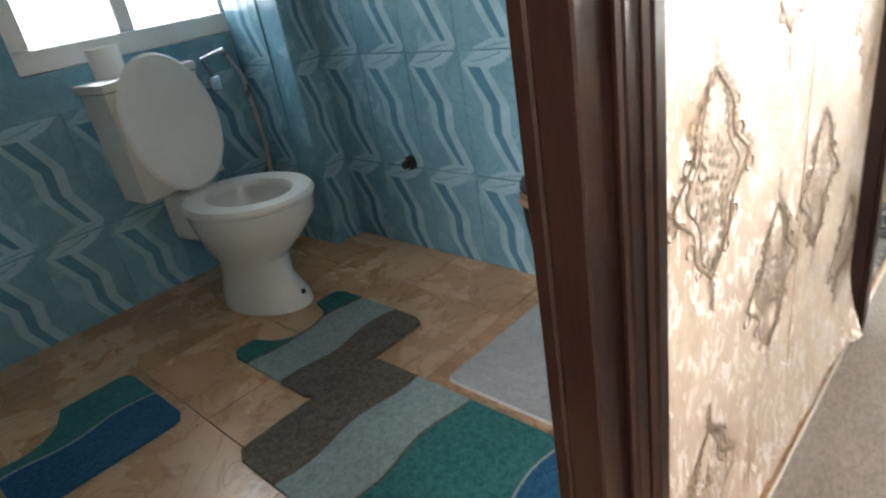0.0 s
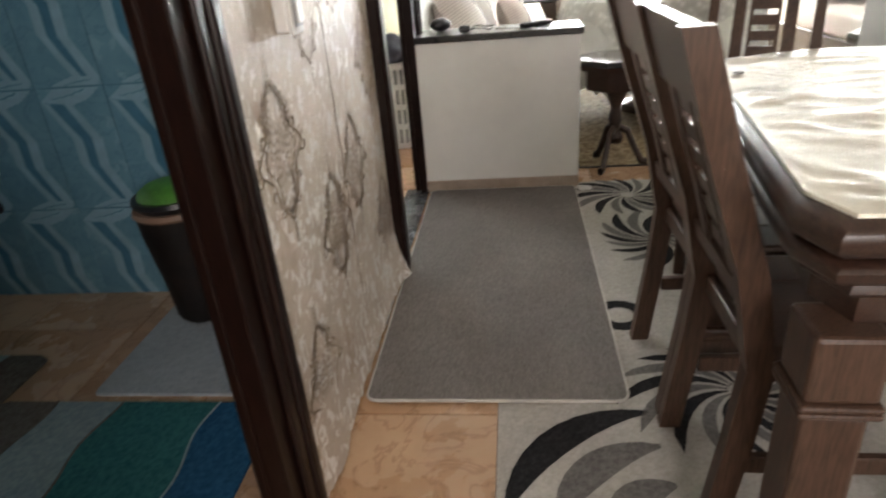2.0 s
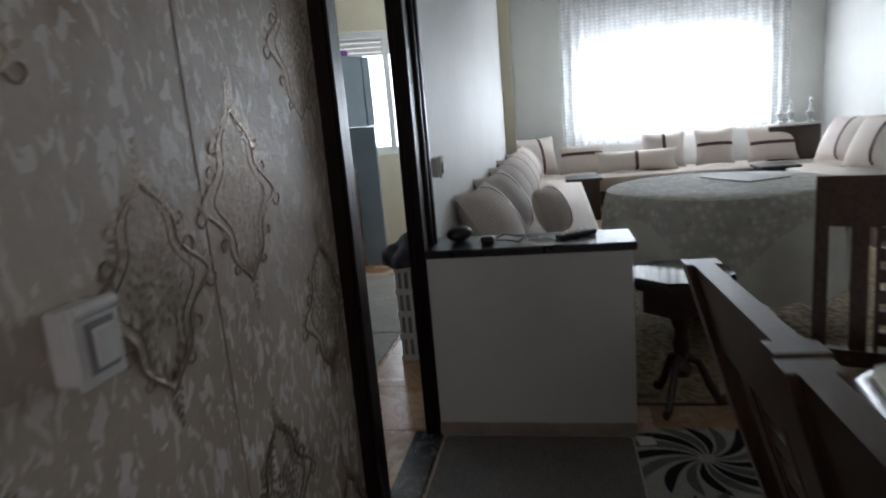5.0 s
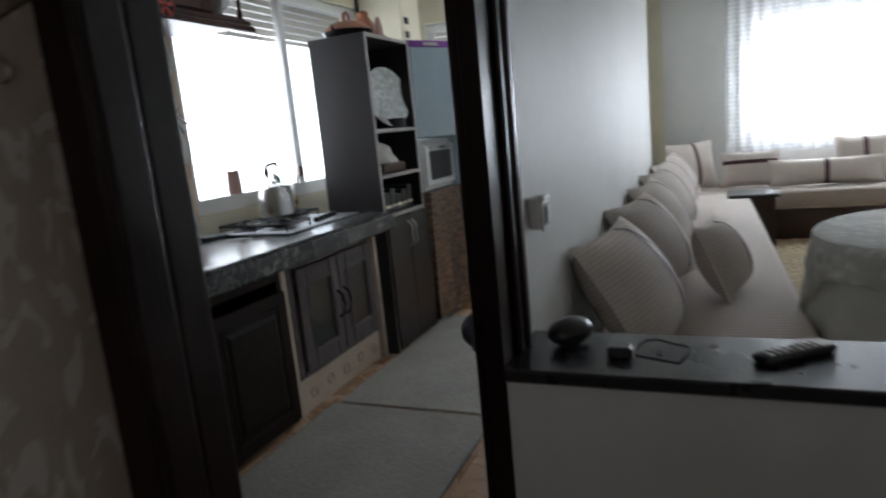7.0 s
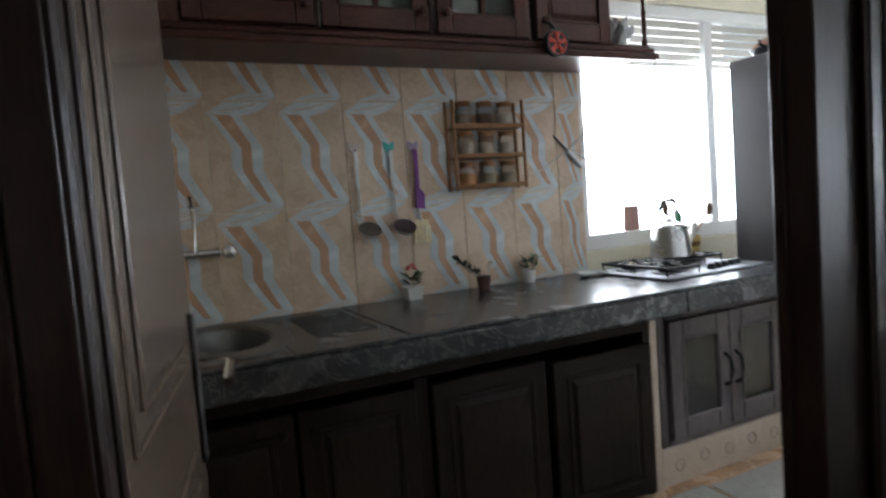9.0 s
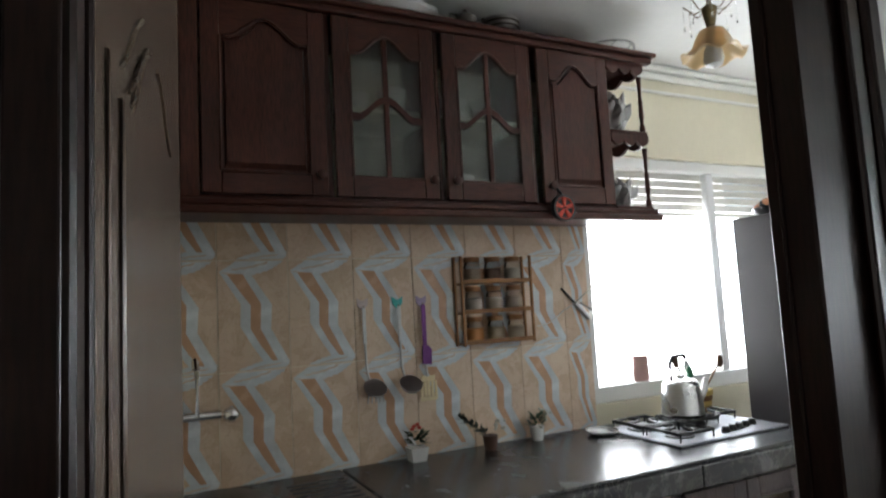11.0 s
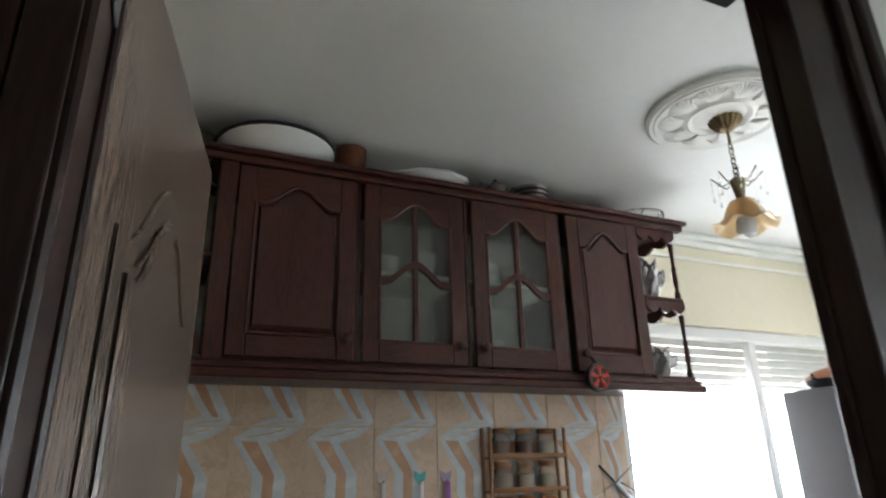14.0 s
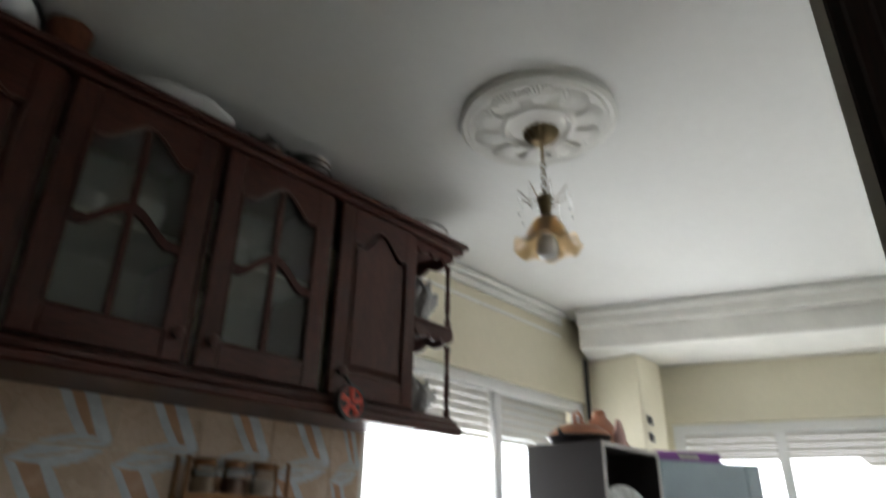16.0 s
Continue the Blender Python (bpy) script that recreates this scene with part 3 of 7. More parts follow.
upper = thing("wall_cabinet", label="dark reddish wooden wall cabinet with arched and glazed doors", category="wall cabinet")
several("carcass_board", (((2.28, UY + 0.025, 1.86), (2.30, TILEWALL - 0.003, 2.57)), ((2.76, UY + 0.025, 1.88), (2.78, TILEWALL - 0.02, 2.56)), ((3.20, UY + 0.025, 1.88), (3.215, TILEWALL - 0.02, 2.56)), ((3.635, UY + 0.025, 1.88), (3.65, TILEWALL - 0.02, 2.56)), ((4.045, UY + 0.025, 1.86), (4.065, TILEWALL - 0.003, 2.57)), ((2.28, UY + 0.025, 1.86), (4.065, TILEWALL - 0.003, 1.878)), ((2.30, UY + 0.026, 2.55), (4.045, TILEWALL - 0.003, 2.568))), M_CAB, upper, 0.001)
part("back_panel", boxes(((2.30, TILEWALL - 0.018, 1.88), (4.045, TILEWALL - 0.004, 2.55))), M_CABIN, upper)
part("inner_shelf", boxes(((2.79, UY + 0.06, 2.21), (3.63, TILEWALL - 0.02, 2.225))), M_CABIN, upper)
several("niche_board", (((2.09, UY + 0.02, 1.86), (2.11, TILEWALL - 0.003, 2.57)), ((2.11, UY + 0.02, 2.20), (2.279, TILEWALL - 0.003, 2.218)), ((2.11, UY + 0.02, 1.86), (2.279, TILEWALL - 0.003, 1.878)), ((2.275, UY + 0.003, 1.86), (2.335, UY + 0.022, 2.57))), M_CAB, upper)
part("cornice", boxes(((2.085, UY - 0.03, 2.572), (4.33, TILEWALL - 0.003, 2.592)), ((2.085, UY - 0.012, 2.545), (4.315, UY + 0.03, 2.571)), bevel=0.006, seg=2), M_CABX, upper)
several("base_rail", (((2.085, UY - 0.015, 1.835), (4.28, TILEWALL - 0.003, 1.859)), ((2.085, UY - 0.03, 1.805), (4.29, UY + 0.01, 1.834)), ((2.085, UY + 0.011, 1.815), (4.28, UY + 0.03, 1.834))), M_CABX, upper, 0.006)
for i, (a, b, g, kl) in enumerate(((2.34, 2.755, False, False), (2.785, 3.185, True, False), (3.222, 3.622, True, True), (3.668, 4.045, False, True))):
    arched_door("door", upper, a, b, 1.875, 2.54, UY, g, kl)
# open corner shelves at the end
def scallop(x0, x1, z, depth, n=24):
    return [(x0 + (x1 - x0) * i / n, z - depth * abs(math.sin(3 * math.pi * i / n))) for i in range(n + 1)]
for z in (2.21, 1.86, 2.548):
    bm = boxes(((4.066, UY + 0.02, z), (4.285, TILEWALL - 0.004, z + 0.018)), bevel=0.004)
    if z != 1.86:
        prism(bm, scallop(4.066, 4.285, z - 0.03, 0.025) + [(4.285, z), (4.066, z)], -UY - 0.035, -UY - 0.02, FRONT)
        mm = Matrix(((0, 0, 1, 0), (1, 0, 0, 0), (0, 1, 0, 0), (0, 0, 0, 1)))
        prism(bm, scallop(UY + 0.036, TILEWALL - 0.01, z - 0.03, 0.025) + [(TILEWALL - 0.01, z), (UY + 0.036, z)], 4.27, 4.284, mm)
    part("shelf", bm, M_CAB, upper)
for z0, z1 in ((1.878, 2.15), (2.228, 2.49)):
    h = z1 - z0
    prof = [(0.012, 0), (0.014, 0.02), (0.007, 0.04), (0.012, h * 0.3), (0.009, h * 0.5), (0.012, h * 0.55), (0.007, h * 0.6), (0.01, h * 0.9), (0.013, h)]
    part("baluster", lathe(bmesh.new(), prof, (4.268, UY + 0.035, z0), 10), M_CAB, upper, smooth=True)

# counter and base cabinets
CT, CF = 0.855, 1.915
bm = boxes(((2.14, CF + 0.012, CT - 0.04), (2.26, TILEWALL - 0.003, CT)), ((2.26, CF + 0.012, CT - 0.04), (2.52, 2.11, CT)), ((2.26, 2.55, CT - 0.04), (2.52, TILEWALL - 0.003, CT)), ((2.52, CF + 0.012, CT - 0.04), (2.868, TILEWALL - 0.003, CT)), ((2.874, CF + 0.012, CT - 0.04), (4.82, TILEWALL - 0.003, CT)), bevel=0.004)
counter = thing("worktop", label="dark grey marble worktop with chipped edges and a steel sink", category="worktop")
part("slab", bm, M_STONE, counter)
bm = boxes(((2.14, CF, CT - 0.10), (4.02, CF + 0.03, CT - 0.014)), ((4.02, CF, CT - 0.10), (4.825, CF + 0.03, CT - 0.014)), bevel=0.009, seg=2)
part("front_edge", bm, M_STONE, counter)
part("front_edge", boxes(((2.14, CF + 0.008, CT - 0.013), (4.82, CF + 0.03, CT - 0.001)), bevel=0.004), M_STONE, counter)
bm = lathe(bmesh.new(), [(0.225, 0.0005), (0.225, 0.003), (0.155, 0.004), (0.145, -0.004), (0.13, -0.12), (0.11, -0.14), (0.0, -0.145)], m=Matrix.Translation((2.39, 2.33, CT)) @ Matrix.Diagonal((0.87, 1.5, 1, 1)), seg=40, shut=False)
part("sink_bowl", bm, M_SINK, counter, smooth=True)
for i in range(9):
    part("drainer_ridge", tube(bmesh.new(), [(2.63, 2.14 + 0.05 * i, CT), (2.84, 2.14 + 0.05 * i, CT)], 0.005, 6), M_STONE, counter, smooth=True)


def base_door(parent, x0, x1, z0, z1, y, name="door", mat=M_BASE, rot=0.0):
    d = new(name, mesh_of(name, boxes(((0, -0.02, z0), (x1 - x0, 0, z1)), bevel=0.004), mat))
    d.parent = parent
    d.matrix_basis = pose(x0, y, 0, 0, 0, rot)
    w = x1 - x0
    several("bead", (((0.055, -0.0255, z0 + 0.055), (w - 0.055, -0.0205, z0 + 0.067)), ((0.055, -0.0255, z1 - 0.067), (w - 0.055, -0.0205, z1 - 0.055)), ((0.055, -0.0255, z0 + 0.067), (0.067, -0.0205, z1 - 0.067)), ((w - 0.067, -0.0255, z0 + 0.067), (w - 0.055, -0.0205, z1 - 0.067))), mat, d, 0.002)
    bm = bmesh.new()
    prism(bm, [(0.08, z0 + 0.08), (w - 0.08, z0 + 0.08), (w - 0.08, z1 - 0.08), (0.08, z1 - 0.08)], 0.0205, 0.029, FRONT, 0.02)
    part("raised_panel", bm, mat, d)
    return d


base = thing("base_cabinet", label="black-brown wooden base cabinet with panelled doors under the worktop", category="base cabinet")
BY = 2.06
several("carcass_board", (((2.14, BY + 0.002, 0.05), (3.93, BY + 0.02, 0.09)), ((2.14, BY + 0.002, 0.68), (3.93, BY + 0.02, CT - 0.045)), ((2.14, BY + 0.021, 0.0), (2.16, 2.64, CT - 0.045)), ((3.92, BY + 0.002, 0.0), (3.95, 2.64, CT - 0.045)), ((2.92, BY + 0.002, 0.09), (2.97, BY + 0.02, 0.68)), ((2.16, 2.62, 0.0), (3.92, 2.64, 0.79)), ((2.16, BY + 0.021, 0.05), (3.92, 2.62, 0.07))), M_BASE, base, 0.002)
for a, b in ((2.17, 2.515), (2.53, 2.915)):
    base_door(base, a, b, 0.06, 0.655, BY)
base_door(base, 2.975, 3.43, 0.06, 0.655, BY + 0.0)
base_door(base, 3.455, 3.915, 0.035, 0.64, BY - 0.012, rot=-1.5)
for x in (2.48, 2.565):
    part("knob", ball(bmesh.new(), (x, BY - 0.035, 0.60), 0.013), M_BASE, base, smooth=True)

gcab = thing("glazed_base_cabinet", label="grey wooden base cabinet with two glazed doors under the hob", category="base cabinet")
several("carcass_board", (((4.0, BY + 0.002, 0.17), (4.04, BY + 0.03, CT - 0.105)), ((4.74, BY + 0.002, 0.17), (4.775, BY + 0.03, CT - 0.105)), ((4.04, BY + 0.002, 0.17), (4.74, BY + 0.03, 0.20)), ((4.04, BY + 0.002, 0.70), (4.74, BY + 0.03, CT - 0.105)), ((4.04, 2.6, 0.18), (4.74, 2.62, 0.72)), ((4.04, BY + 0.03, 0.18), (4.74, 2.6, 0.2))), M_GREYW, gcab, 0.004)
for a, b in ((4.045, 4.39), (4.395, 4.74)):
    z0, z1 = 0.205, 0.70
    d = part("door", boxes(((a, BY - 0.02, z0), (a + 0.075, BY, z1)), ((b - 0.075, BY - 0.02, z0), (b, BY, z1)), ((a + 0.075, BY - 0.02, z0), (b - 0.075, BY, z0 + 0.085)), ((a + 0.075, BY - 0.02, z1 - 0.085), (b - 0.075, BY, z1)), bevel=0.004), M_GREYW, gcab)
    part("pane", boxes(((a + 0.075, BY - 0.012, z0 + 0.085), (b - 0.075, BY - 0.008, z1 - 0.085))), M_CABGLASS, d)
    part("bead", boxes(((a + 0.065, BY - 0.03, z0 + 0.07), (b - 0.065, BY - 0.021, z0 + 0.088)), ((a + 0.065, BY - 0.03, z1 - 0.088), (b - 0.065, BY - 0.021, z1 - 0.07)), ((a + 0.06, BY - 0.028, z0 + 0.088), (a + 0.074, BY - 0.021, z1 - 0.088)), ((b - 0.074, BY - 0.028, z0 + 0.088), (b - 0.06, BY - 0.021, z1 - 0.088)), bevel=0.004), M_GREYW, d)
    hx = b - 0.03 if a < 4.1 else a + 0.03
    part("handle", tube(bmesh.new(), [(hx, BY - 0.02, 0.38), (hx, BY - 0.05, 0.40), (hx, BY - 0.06, 0.45), (hx, BY - 0.05, 0.50), (hx, BY - 0.02, 0.52)], 0.008), M_BLACK, d, "black bow handle", smooth=True)
pier = tagged(single("wall_counter_pier", boxes(((3.955, BY, 0), (3.995, 2.64, CT - 0.105)), ((4.78, BY - 0.02, 0), (4.815, 2.64, CT - 0.105)), ((4.0, BY + 0.01, 0), (4.775, BY + 0.08, 0.165)), bevel=0.004), marbled("beige_plinth_tile", (0.52, 0.42, 0.33), (0.44, 0.34, 0.25), (0.62, 0.53, 0.44), 0.35, scale=6), "beige tiled piers and plinth with scrolls under the worktop", "wall", kind="structure"))
for i in range(5):
    pts = []
    for k in range(22):
        a = 0.42 * k
        r = 0.034 * (1 - k / 26)
        pts.append((4.09 + 0.15 * i + r * math.cos(a) + 0.0012 * k, BY + 0.0095, 0.085 + (1 if i % 2 else -1) * r * math.sin(a)))
    part("scroll", tube(bmesh.new(), pts, 0.0035, 5, 0.5), M_SKIRT, pier, smooth=True)

# ---- kitchen: loose things ----


def patterned_tile(name, w, h, mats, depth=0.006):
    """A glazed tile with two pale zigzag strips, a darker strip between them and a cloudy band across its joints; u, v from its upper left corner."""
    bm = bmesh.new()
    prism(bm, [(0.0015, -h + 0.0015), (w - 0.0015, -h + 0.0015), (w - 0.0015, -0.0015), (0.0015, -0.0015)], 0, depth, FRONT)
    for f in bm.faces:
        f.material_index = 0

    def strip(left, right, mi, lift):
        for (a, b), (c, d) in zip(zip(left, left[1:]), zip(right, right[1:])):
            q = []
            for u, v in (a, b, d, c):
                p = (min(u, 0.992) * w, -min(max(v, 0.006), 0.994) * h)
                if p not in q:
                    q.append(p)
            if len(q) < 3:
                continue
            f = bm.faces.new([bm.verts.new(FRONT @ Vector((u, v, depth + lift))) for u, v in q])
            f.material_index = mi
    l1 = [(0.03, 0.105), (0.17, 0.25), (0.315, 0.40), (0.305, 0.60), (0.47, 0.785), (0.66, 0.965)]
    r1 = [(0.14, 0.125), (0.29, 0.27), (0.455, 0.415), (0.445, 0.625), (0.59, 0.79), (0.785, 0.965)]
    l2 = [(0.35, 0.125), (0.475, 0.265), (0.60, 0.40), (0.585, 0.63), (0.71, 0.785), (0.835, 0.945)]
    r2 = [(0.44, 0.105), (0.60, 0.26), (0.755, 0.415), (0.735, 0.635), (0.86, 0.785), (0.985, 0.93)]
    strip(l1, r1, 1, 0.0006)
    strip(r1, l2, 2, 0.0003)
    strip(l2, r2, 1, 0.0006)
    # the scrolled ribbon across the joint: its lower half at the tile's head, its upper half at the foot

    def scalloped(pts, amp, waves):
        out = []
        for (ua, va), (ub, vb) in zip(pts, pts[1:]):
            for i in range(6):
                f = i / 6
                out.append((ua + (ub - ua) * f, va + (vb - va) * f + amp * abs(math.sin(math.pi * waves * f))))
        return out + [pts[-1]]
    strip(scalloped([(0.03, 0.105), (0.12, 0.07), (0.27, 0.008)], -0.006, 2), scalloped([(0.46, 0.135), (0.74, 0.085), (0.93, 0.008)], 0.014, 3), 1, 0.0009)
    strip(scalloped([(0.27, 0.992), (0.44, 0.955), (0.62, 0.925)], -0.010, 2), scalloped([(0.93, 0.992), (0.98, 0.965), (0.99, 0.925)], 0.003, 2), 1, 0.0009)
    strip(scalloped([(0.20, 0.078), (0.45, 0.055), (0.70, 0.012)], 0.008, 2), scalloped([(0.20, 0.086), (0.45, 0.066), (0.72, 0.022)], 0.010, 2), 0, 0.0012)
    strip(scalloped([(0.45, 0.978), (0.65, 0.955), (0.86, 0.945)], 0.006, 2), scalloped([(0.45, 0.986), (0.65, 0.966), (0.86, 0.952)], 0.008, 2), 0, 0.0012)
    me = bpy.data.meshes.new(name)
    bm.to_mesh(me)
    bm.free()
    for m in mats:
        me.materials.append(m)
    return me


def bowl(name, at, r, h, mat, label, category, upside=False, rim=None, group=""):
    prof = [(r * 0.35, 0), (r * 0.7, h * 0.2), (r * 0.92, h * 0.65), (r, h), (r - 0.006, h), (r * 0.9, h * 0.6), (r * 0.65, h * 0.2), (0, h * 0.12)]
    m = Matrix.Translation(at)
    if upside:
        m = Matrix.Translation((at[0], at[1], at[2] + h)) @ Matrix.Rotation(math.pi, 4, "X")
    ob = thing(name, at, 0, label, category, group)
    mm = ob.matrix_basis.inverted() @ m
    part("body", lathe(bmesh.new(), prof, m=mm, seg=32), mat, ob, smooth=True)
    if rim:
        part("rim", lathe(bmesh.new(), [(r - 0.002, h - 0.006), (r + 0.006, h - 0.004), (r + 0.006, h + 0.003), (r - 0.004, h + 0.003)], m=mm, seg=32), rim, ob, smooth=True)
    return ob


TOP = 2.593
bowl("enamel_basin", (2.47, 2.40, TOP), 0.22, 0.074, M_CERAMIC, "white enamel basin with a dark rim on the wall cabinet", "basin", False, M_BPLAST)
pot = thing("wooden_pot", (2.75, 2.37, TOP), 0, "reddish carved wooden pot on the wall cabinet", "pot")
M_REDWOOD = wood("carved_red_wood", (0.12, 0.035, 0.018), (0.28, 0.10, 0.05), 0.5)
part("body", lathe(bmesh.new(), [(0.05, 0), (0.056, 0.01), (0.054, 0.05), (0.057, 0.09), (0.06, 0.118), (0.05, 0.12), (0.045, 0.06), (0, 0.05)], seg=20, wave=lambda a, r, z: (r * (1 + 0.02 * math.sin(7 * a)), z)), M_REDWOOD, pot, smooth=True)
for i in range(3):
    p = thing("serving_plate", (3.06 + 0.012 * i, 2.44, TOP + 0.008 * i), 0, "large white scalloped serving plate on the wall cabinet", "plate", "plates on the wall cabinet")
    part("body", lathe(bmesh.new(), [(0.13, 0), (0.15, 0.002), (0.215 - 0.008 * i, 0.020), (0.215 - 0.008 * i, 0.023), (0.14, 0.006), (0, 0.004)], seg=48, wave=lambda a, r, z: (r * (1 + (0.025 * math.sin(12 * a) if r > 0.15 else 0)), z)), M_CERAMIC, p, smooth=True)
M_OLDSILVER = plain("tarnished_metal", (0.10, 0.09, 0.08), 0.35, 0.9, vary=0.3)
t = thing("teapot", (3.36, 2.325, TOP), 0, "small tarnished metal teapot on the wall cabinet", "teapot")
part("body", lathe(bmesh.new(), [(0.03, 0), (0.045, 0.015), (0.05, 0.035), (0.03, 0.055), (0.012, 0.062), (0.012, 0.07), (0.004, 0.082), (0, 0.083)], seg=20), M_OLDSILVER, t, smooth=True)
part("spout", tube(bmesh.new(), [(0.04, 0, 0.025), (0.07, 0, 0.035), (0.085, 0, 0.055)], 0.009, 8, 0.6), M_OLDSILVER, t, smooth=True)
part("handle", tube(bmesh.new(), [(-0.035, 0, 0.05), (-0.07, 0, 0.05), (-0.075, 0, 0.025), (-0.045, 0, 0.018)], 0.005), M_OLDSILVER, t, smooth=True)
for i in range(5):
    p = thing("saucer", (3.53 + 0.006 * (i % 2), 2.335, TOP + 0.011 * i), 0, "small dark patterned metal saucer stacked on the wall cabinet", "saucer", "saucers on the wall cabinet")
    part("body", lathe(bmesh.new(), [(0.04, 0), (0.075, 0.006), (0.08, 0.011), (0.04, 0.004), (0, 0.003)], seg=24), M_OLDSILVER if i % 2 else M_STEEL, p, smooth=True)
gb = thing("wire_bowl", (4.18, 2.42, TOP), 0, "wire-rimmed clear glass bowl on the wall cabinet", "bowl")
M_CLEAR = glass("clear_glass", (0.95, 0.97, 0.96), 0.02)
part("body", lathe(bmesh.new(), [(0.06, 0), (0.10, 0.02), (0.125, 0.05), (0.121, 0.05), (0.095, 0.022), (0, 0.005)], seg=28), M_CLEAR, gb, smooth=True)
bm = bmesh.new()
for z, r in ((0.003, 0.07), (0.055, 0.13)):
    tube(bm, [(r * math.cos(a * math.pi / 14), r * math.sin(a * math.pi / 14), z) for a in range(29)], 0.0025, 5)
for k in range(8):
    a = k * math.pi / 4
    tube(bm, [(0.07 * math.cos(a), 0.07 * math.sin(a), 0.003), (0.12 * math.cos(a + 0.2), 0.12 * math.sin(a + 0.2), 0.025), (0.13 * math.cos(a + 0.4), 0.13 * math.sin(a + 0.4), 0.055)], 0.002, 5)
part("wire_frame", bm, M_BLACK, gb)

# dishes seen through the cabinet glass and on the open shelves
for x, z, r, h in ((3.34, 2.226, 0.07, 0.05), (3.34, 2.275, 0.075, 0.05), (3.34, 1.88, 0.09, 0.12), (2.93, 2.226, 0.05, 0.09), (3.06, 1.88, 0.06, 0.07), (3.08, 2.226, 0.06, 0.12)):
    bowl("dish", (x, 2.47, z), r, h, M_CERAMIC, "pale dish inside the wall cabinet", "dish", group="dishes in the wall cabinet")
d = thing("lattice_bowl", (3.50, 2.45, 2.226), 0, "cut glass bowl inside the wall cabinet", "bowl")
part("body", lathe(bmesh.new(), [(0.03, 0), (0.055, 0.03), (0.07, 0.10), (0.066, 0.10), (0.05, 0.03), (0, 0.01)], seg=24, wave=lambda a, r, z: (r * (1 + 0.05 * math.sin(12 * a + 60 * z)), z)), M_CLEAR, d, smooth=True)
star = thing("star_ornament", (2.88, 2.37, 1.88), 0, "small white star-shaped napkin ornament in the wall cabinet", "ornament")
bm = bmesh.new()
o = []
for k in range(14):
    a, r = math.pi * k / 7 + 0.2, 0.045 if k % 2 else 0.02
    o.append((r * math.cos(a), 0.04 + 0.85 * r * math.sin(a)))
prism(bm, o, -0.004, 0.004, FRONT)
part("body", bm, M_CERAMIC, star)
M_FOIL = plain("crumpled_clear_wrap", (0.55, 0.55, 0.55), 0.2, 0.5, vary=0.25, grain=25, bumps=1.0)
for z, s, nm, lb in ((2.229, 1.0, "wrapped_glasses", "glasses in crumpled clear wrap on the corner shelf"), (1.879, 0.7, "wrapped_dish", "dish in crumpled clear wrap on the corner shelf")):
    tt = thing(nm, (4.17, 2.44, z), 0, lb, "wrapped dishes")
    bm = bmesh.new()
    bmesh.ops.create_icosphere(bm, subdivisions=4, radius=0.085)
    for v in bm.verts:
        k = 1 + 0.35 * noise.noise(v.co * 24) + 0.15 * noise.noise(v.co * 60)
        v.co = Vector((v.co.x * k * 0.95, v.co.y * k * 1.3, max(0, (v.co.z + 0.075) * k * s * 1.2)))
    part("body", bm, M_FOIL, tt)
bx = thing("cardboard_box", (4.17, 2.50, 1.975), 0, "small pale cardboard box on the corner shelf", "box")
part("body", boxes(((-0.08, -0.1, -0.0), (0.08, 0.1, 0.05)), bevel=0.003), M_CREAM, bx)
tagged(single("corner_shelf_dish", lathe(bmesh.new(), [(0.05, 0), (0.09, 0.03), (0.095, 0.095), (0.085, 0.095), (0, 0.09)], (4.17, 2.50, 1.879), 20), M_CERAMIC, "white dish on the corner shelf", "dish", smooth=True))

for k in range(3):
    p = thing("white_plate", (2.16 + 0.025 * k, 2.40, 1.879), 0, "white plate standing on edge in the cabinet niche", "plate", "plates in the niche")
    part("body", lathe(bmesh.new(), [(0.0, 0), (0.06, 0.0), (0.085, 0.008), (0.085, 0.012), (0.06, 0.005), (0, 0.005)], m=Matrix.Translation((0, 0, 0.086)) @ Matrix.Rotation(radians(84), 4, "Y"), seg=28), M_CERAMIC, p, smooth=True)
ol = thing("old_lantern", (2.20, 2.40, TOP), 0, "old brown pot with a coiled dark cable on the cabinet", "pot")
part("pot", lathe(bmesh.new(), [(0.04, 0), (0.05, 0.03), (0.045, 0.07), (0.05, 0.09), (0.042, 0.09), (0, 0.08)], seg=20), plain("green_brown_clay", (0.10, 0.09, 0.05), 0.6, vary=0.4), ol, smooth=True)
part("cable", tube(bmesh.new(), [(0.06 + 0.03 * math.cos(k * 0.8), -0.09 + 0.01 * math.sin(k), 0.06 - 0.012 * k + 0.03 * math.sin(k * 0.8)) for k in range(16)], 0.004, 6), M_BPLAST, ol, smooth=True)

# red wheel bottle opener hanging from a cabinet knob
wh = thing("wheel_opener", (3.715, 2.235, 1.845), 0, "black wheel-shaped opener with red spokes hanging from a knob", "opener")
DISC = Matrix.Rotation(radians(90), 4, "X")
bm = lathe(bmesh.new(), [(0.045, -0.012), (0.054, -0.012), (0.056, 0.0), (0.054, 0.012), (0.045, 0.012), (0.045, -0.012)], m=DISC, seg=32)
part("tyre", bm, M_BPLAST, wh, smooth=True)
part("disc", lathe(bmesh.new(), [(0.0449, -0.006), (0.0449, 0.004), (0, 0.004)], m=DISC, seg=28), M_BPLAST, wh)
M_RED = plain("red_enamel", (0.60, 0.07, 0.04), 0.35, vary=0.1)
bm = bmesh.new()
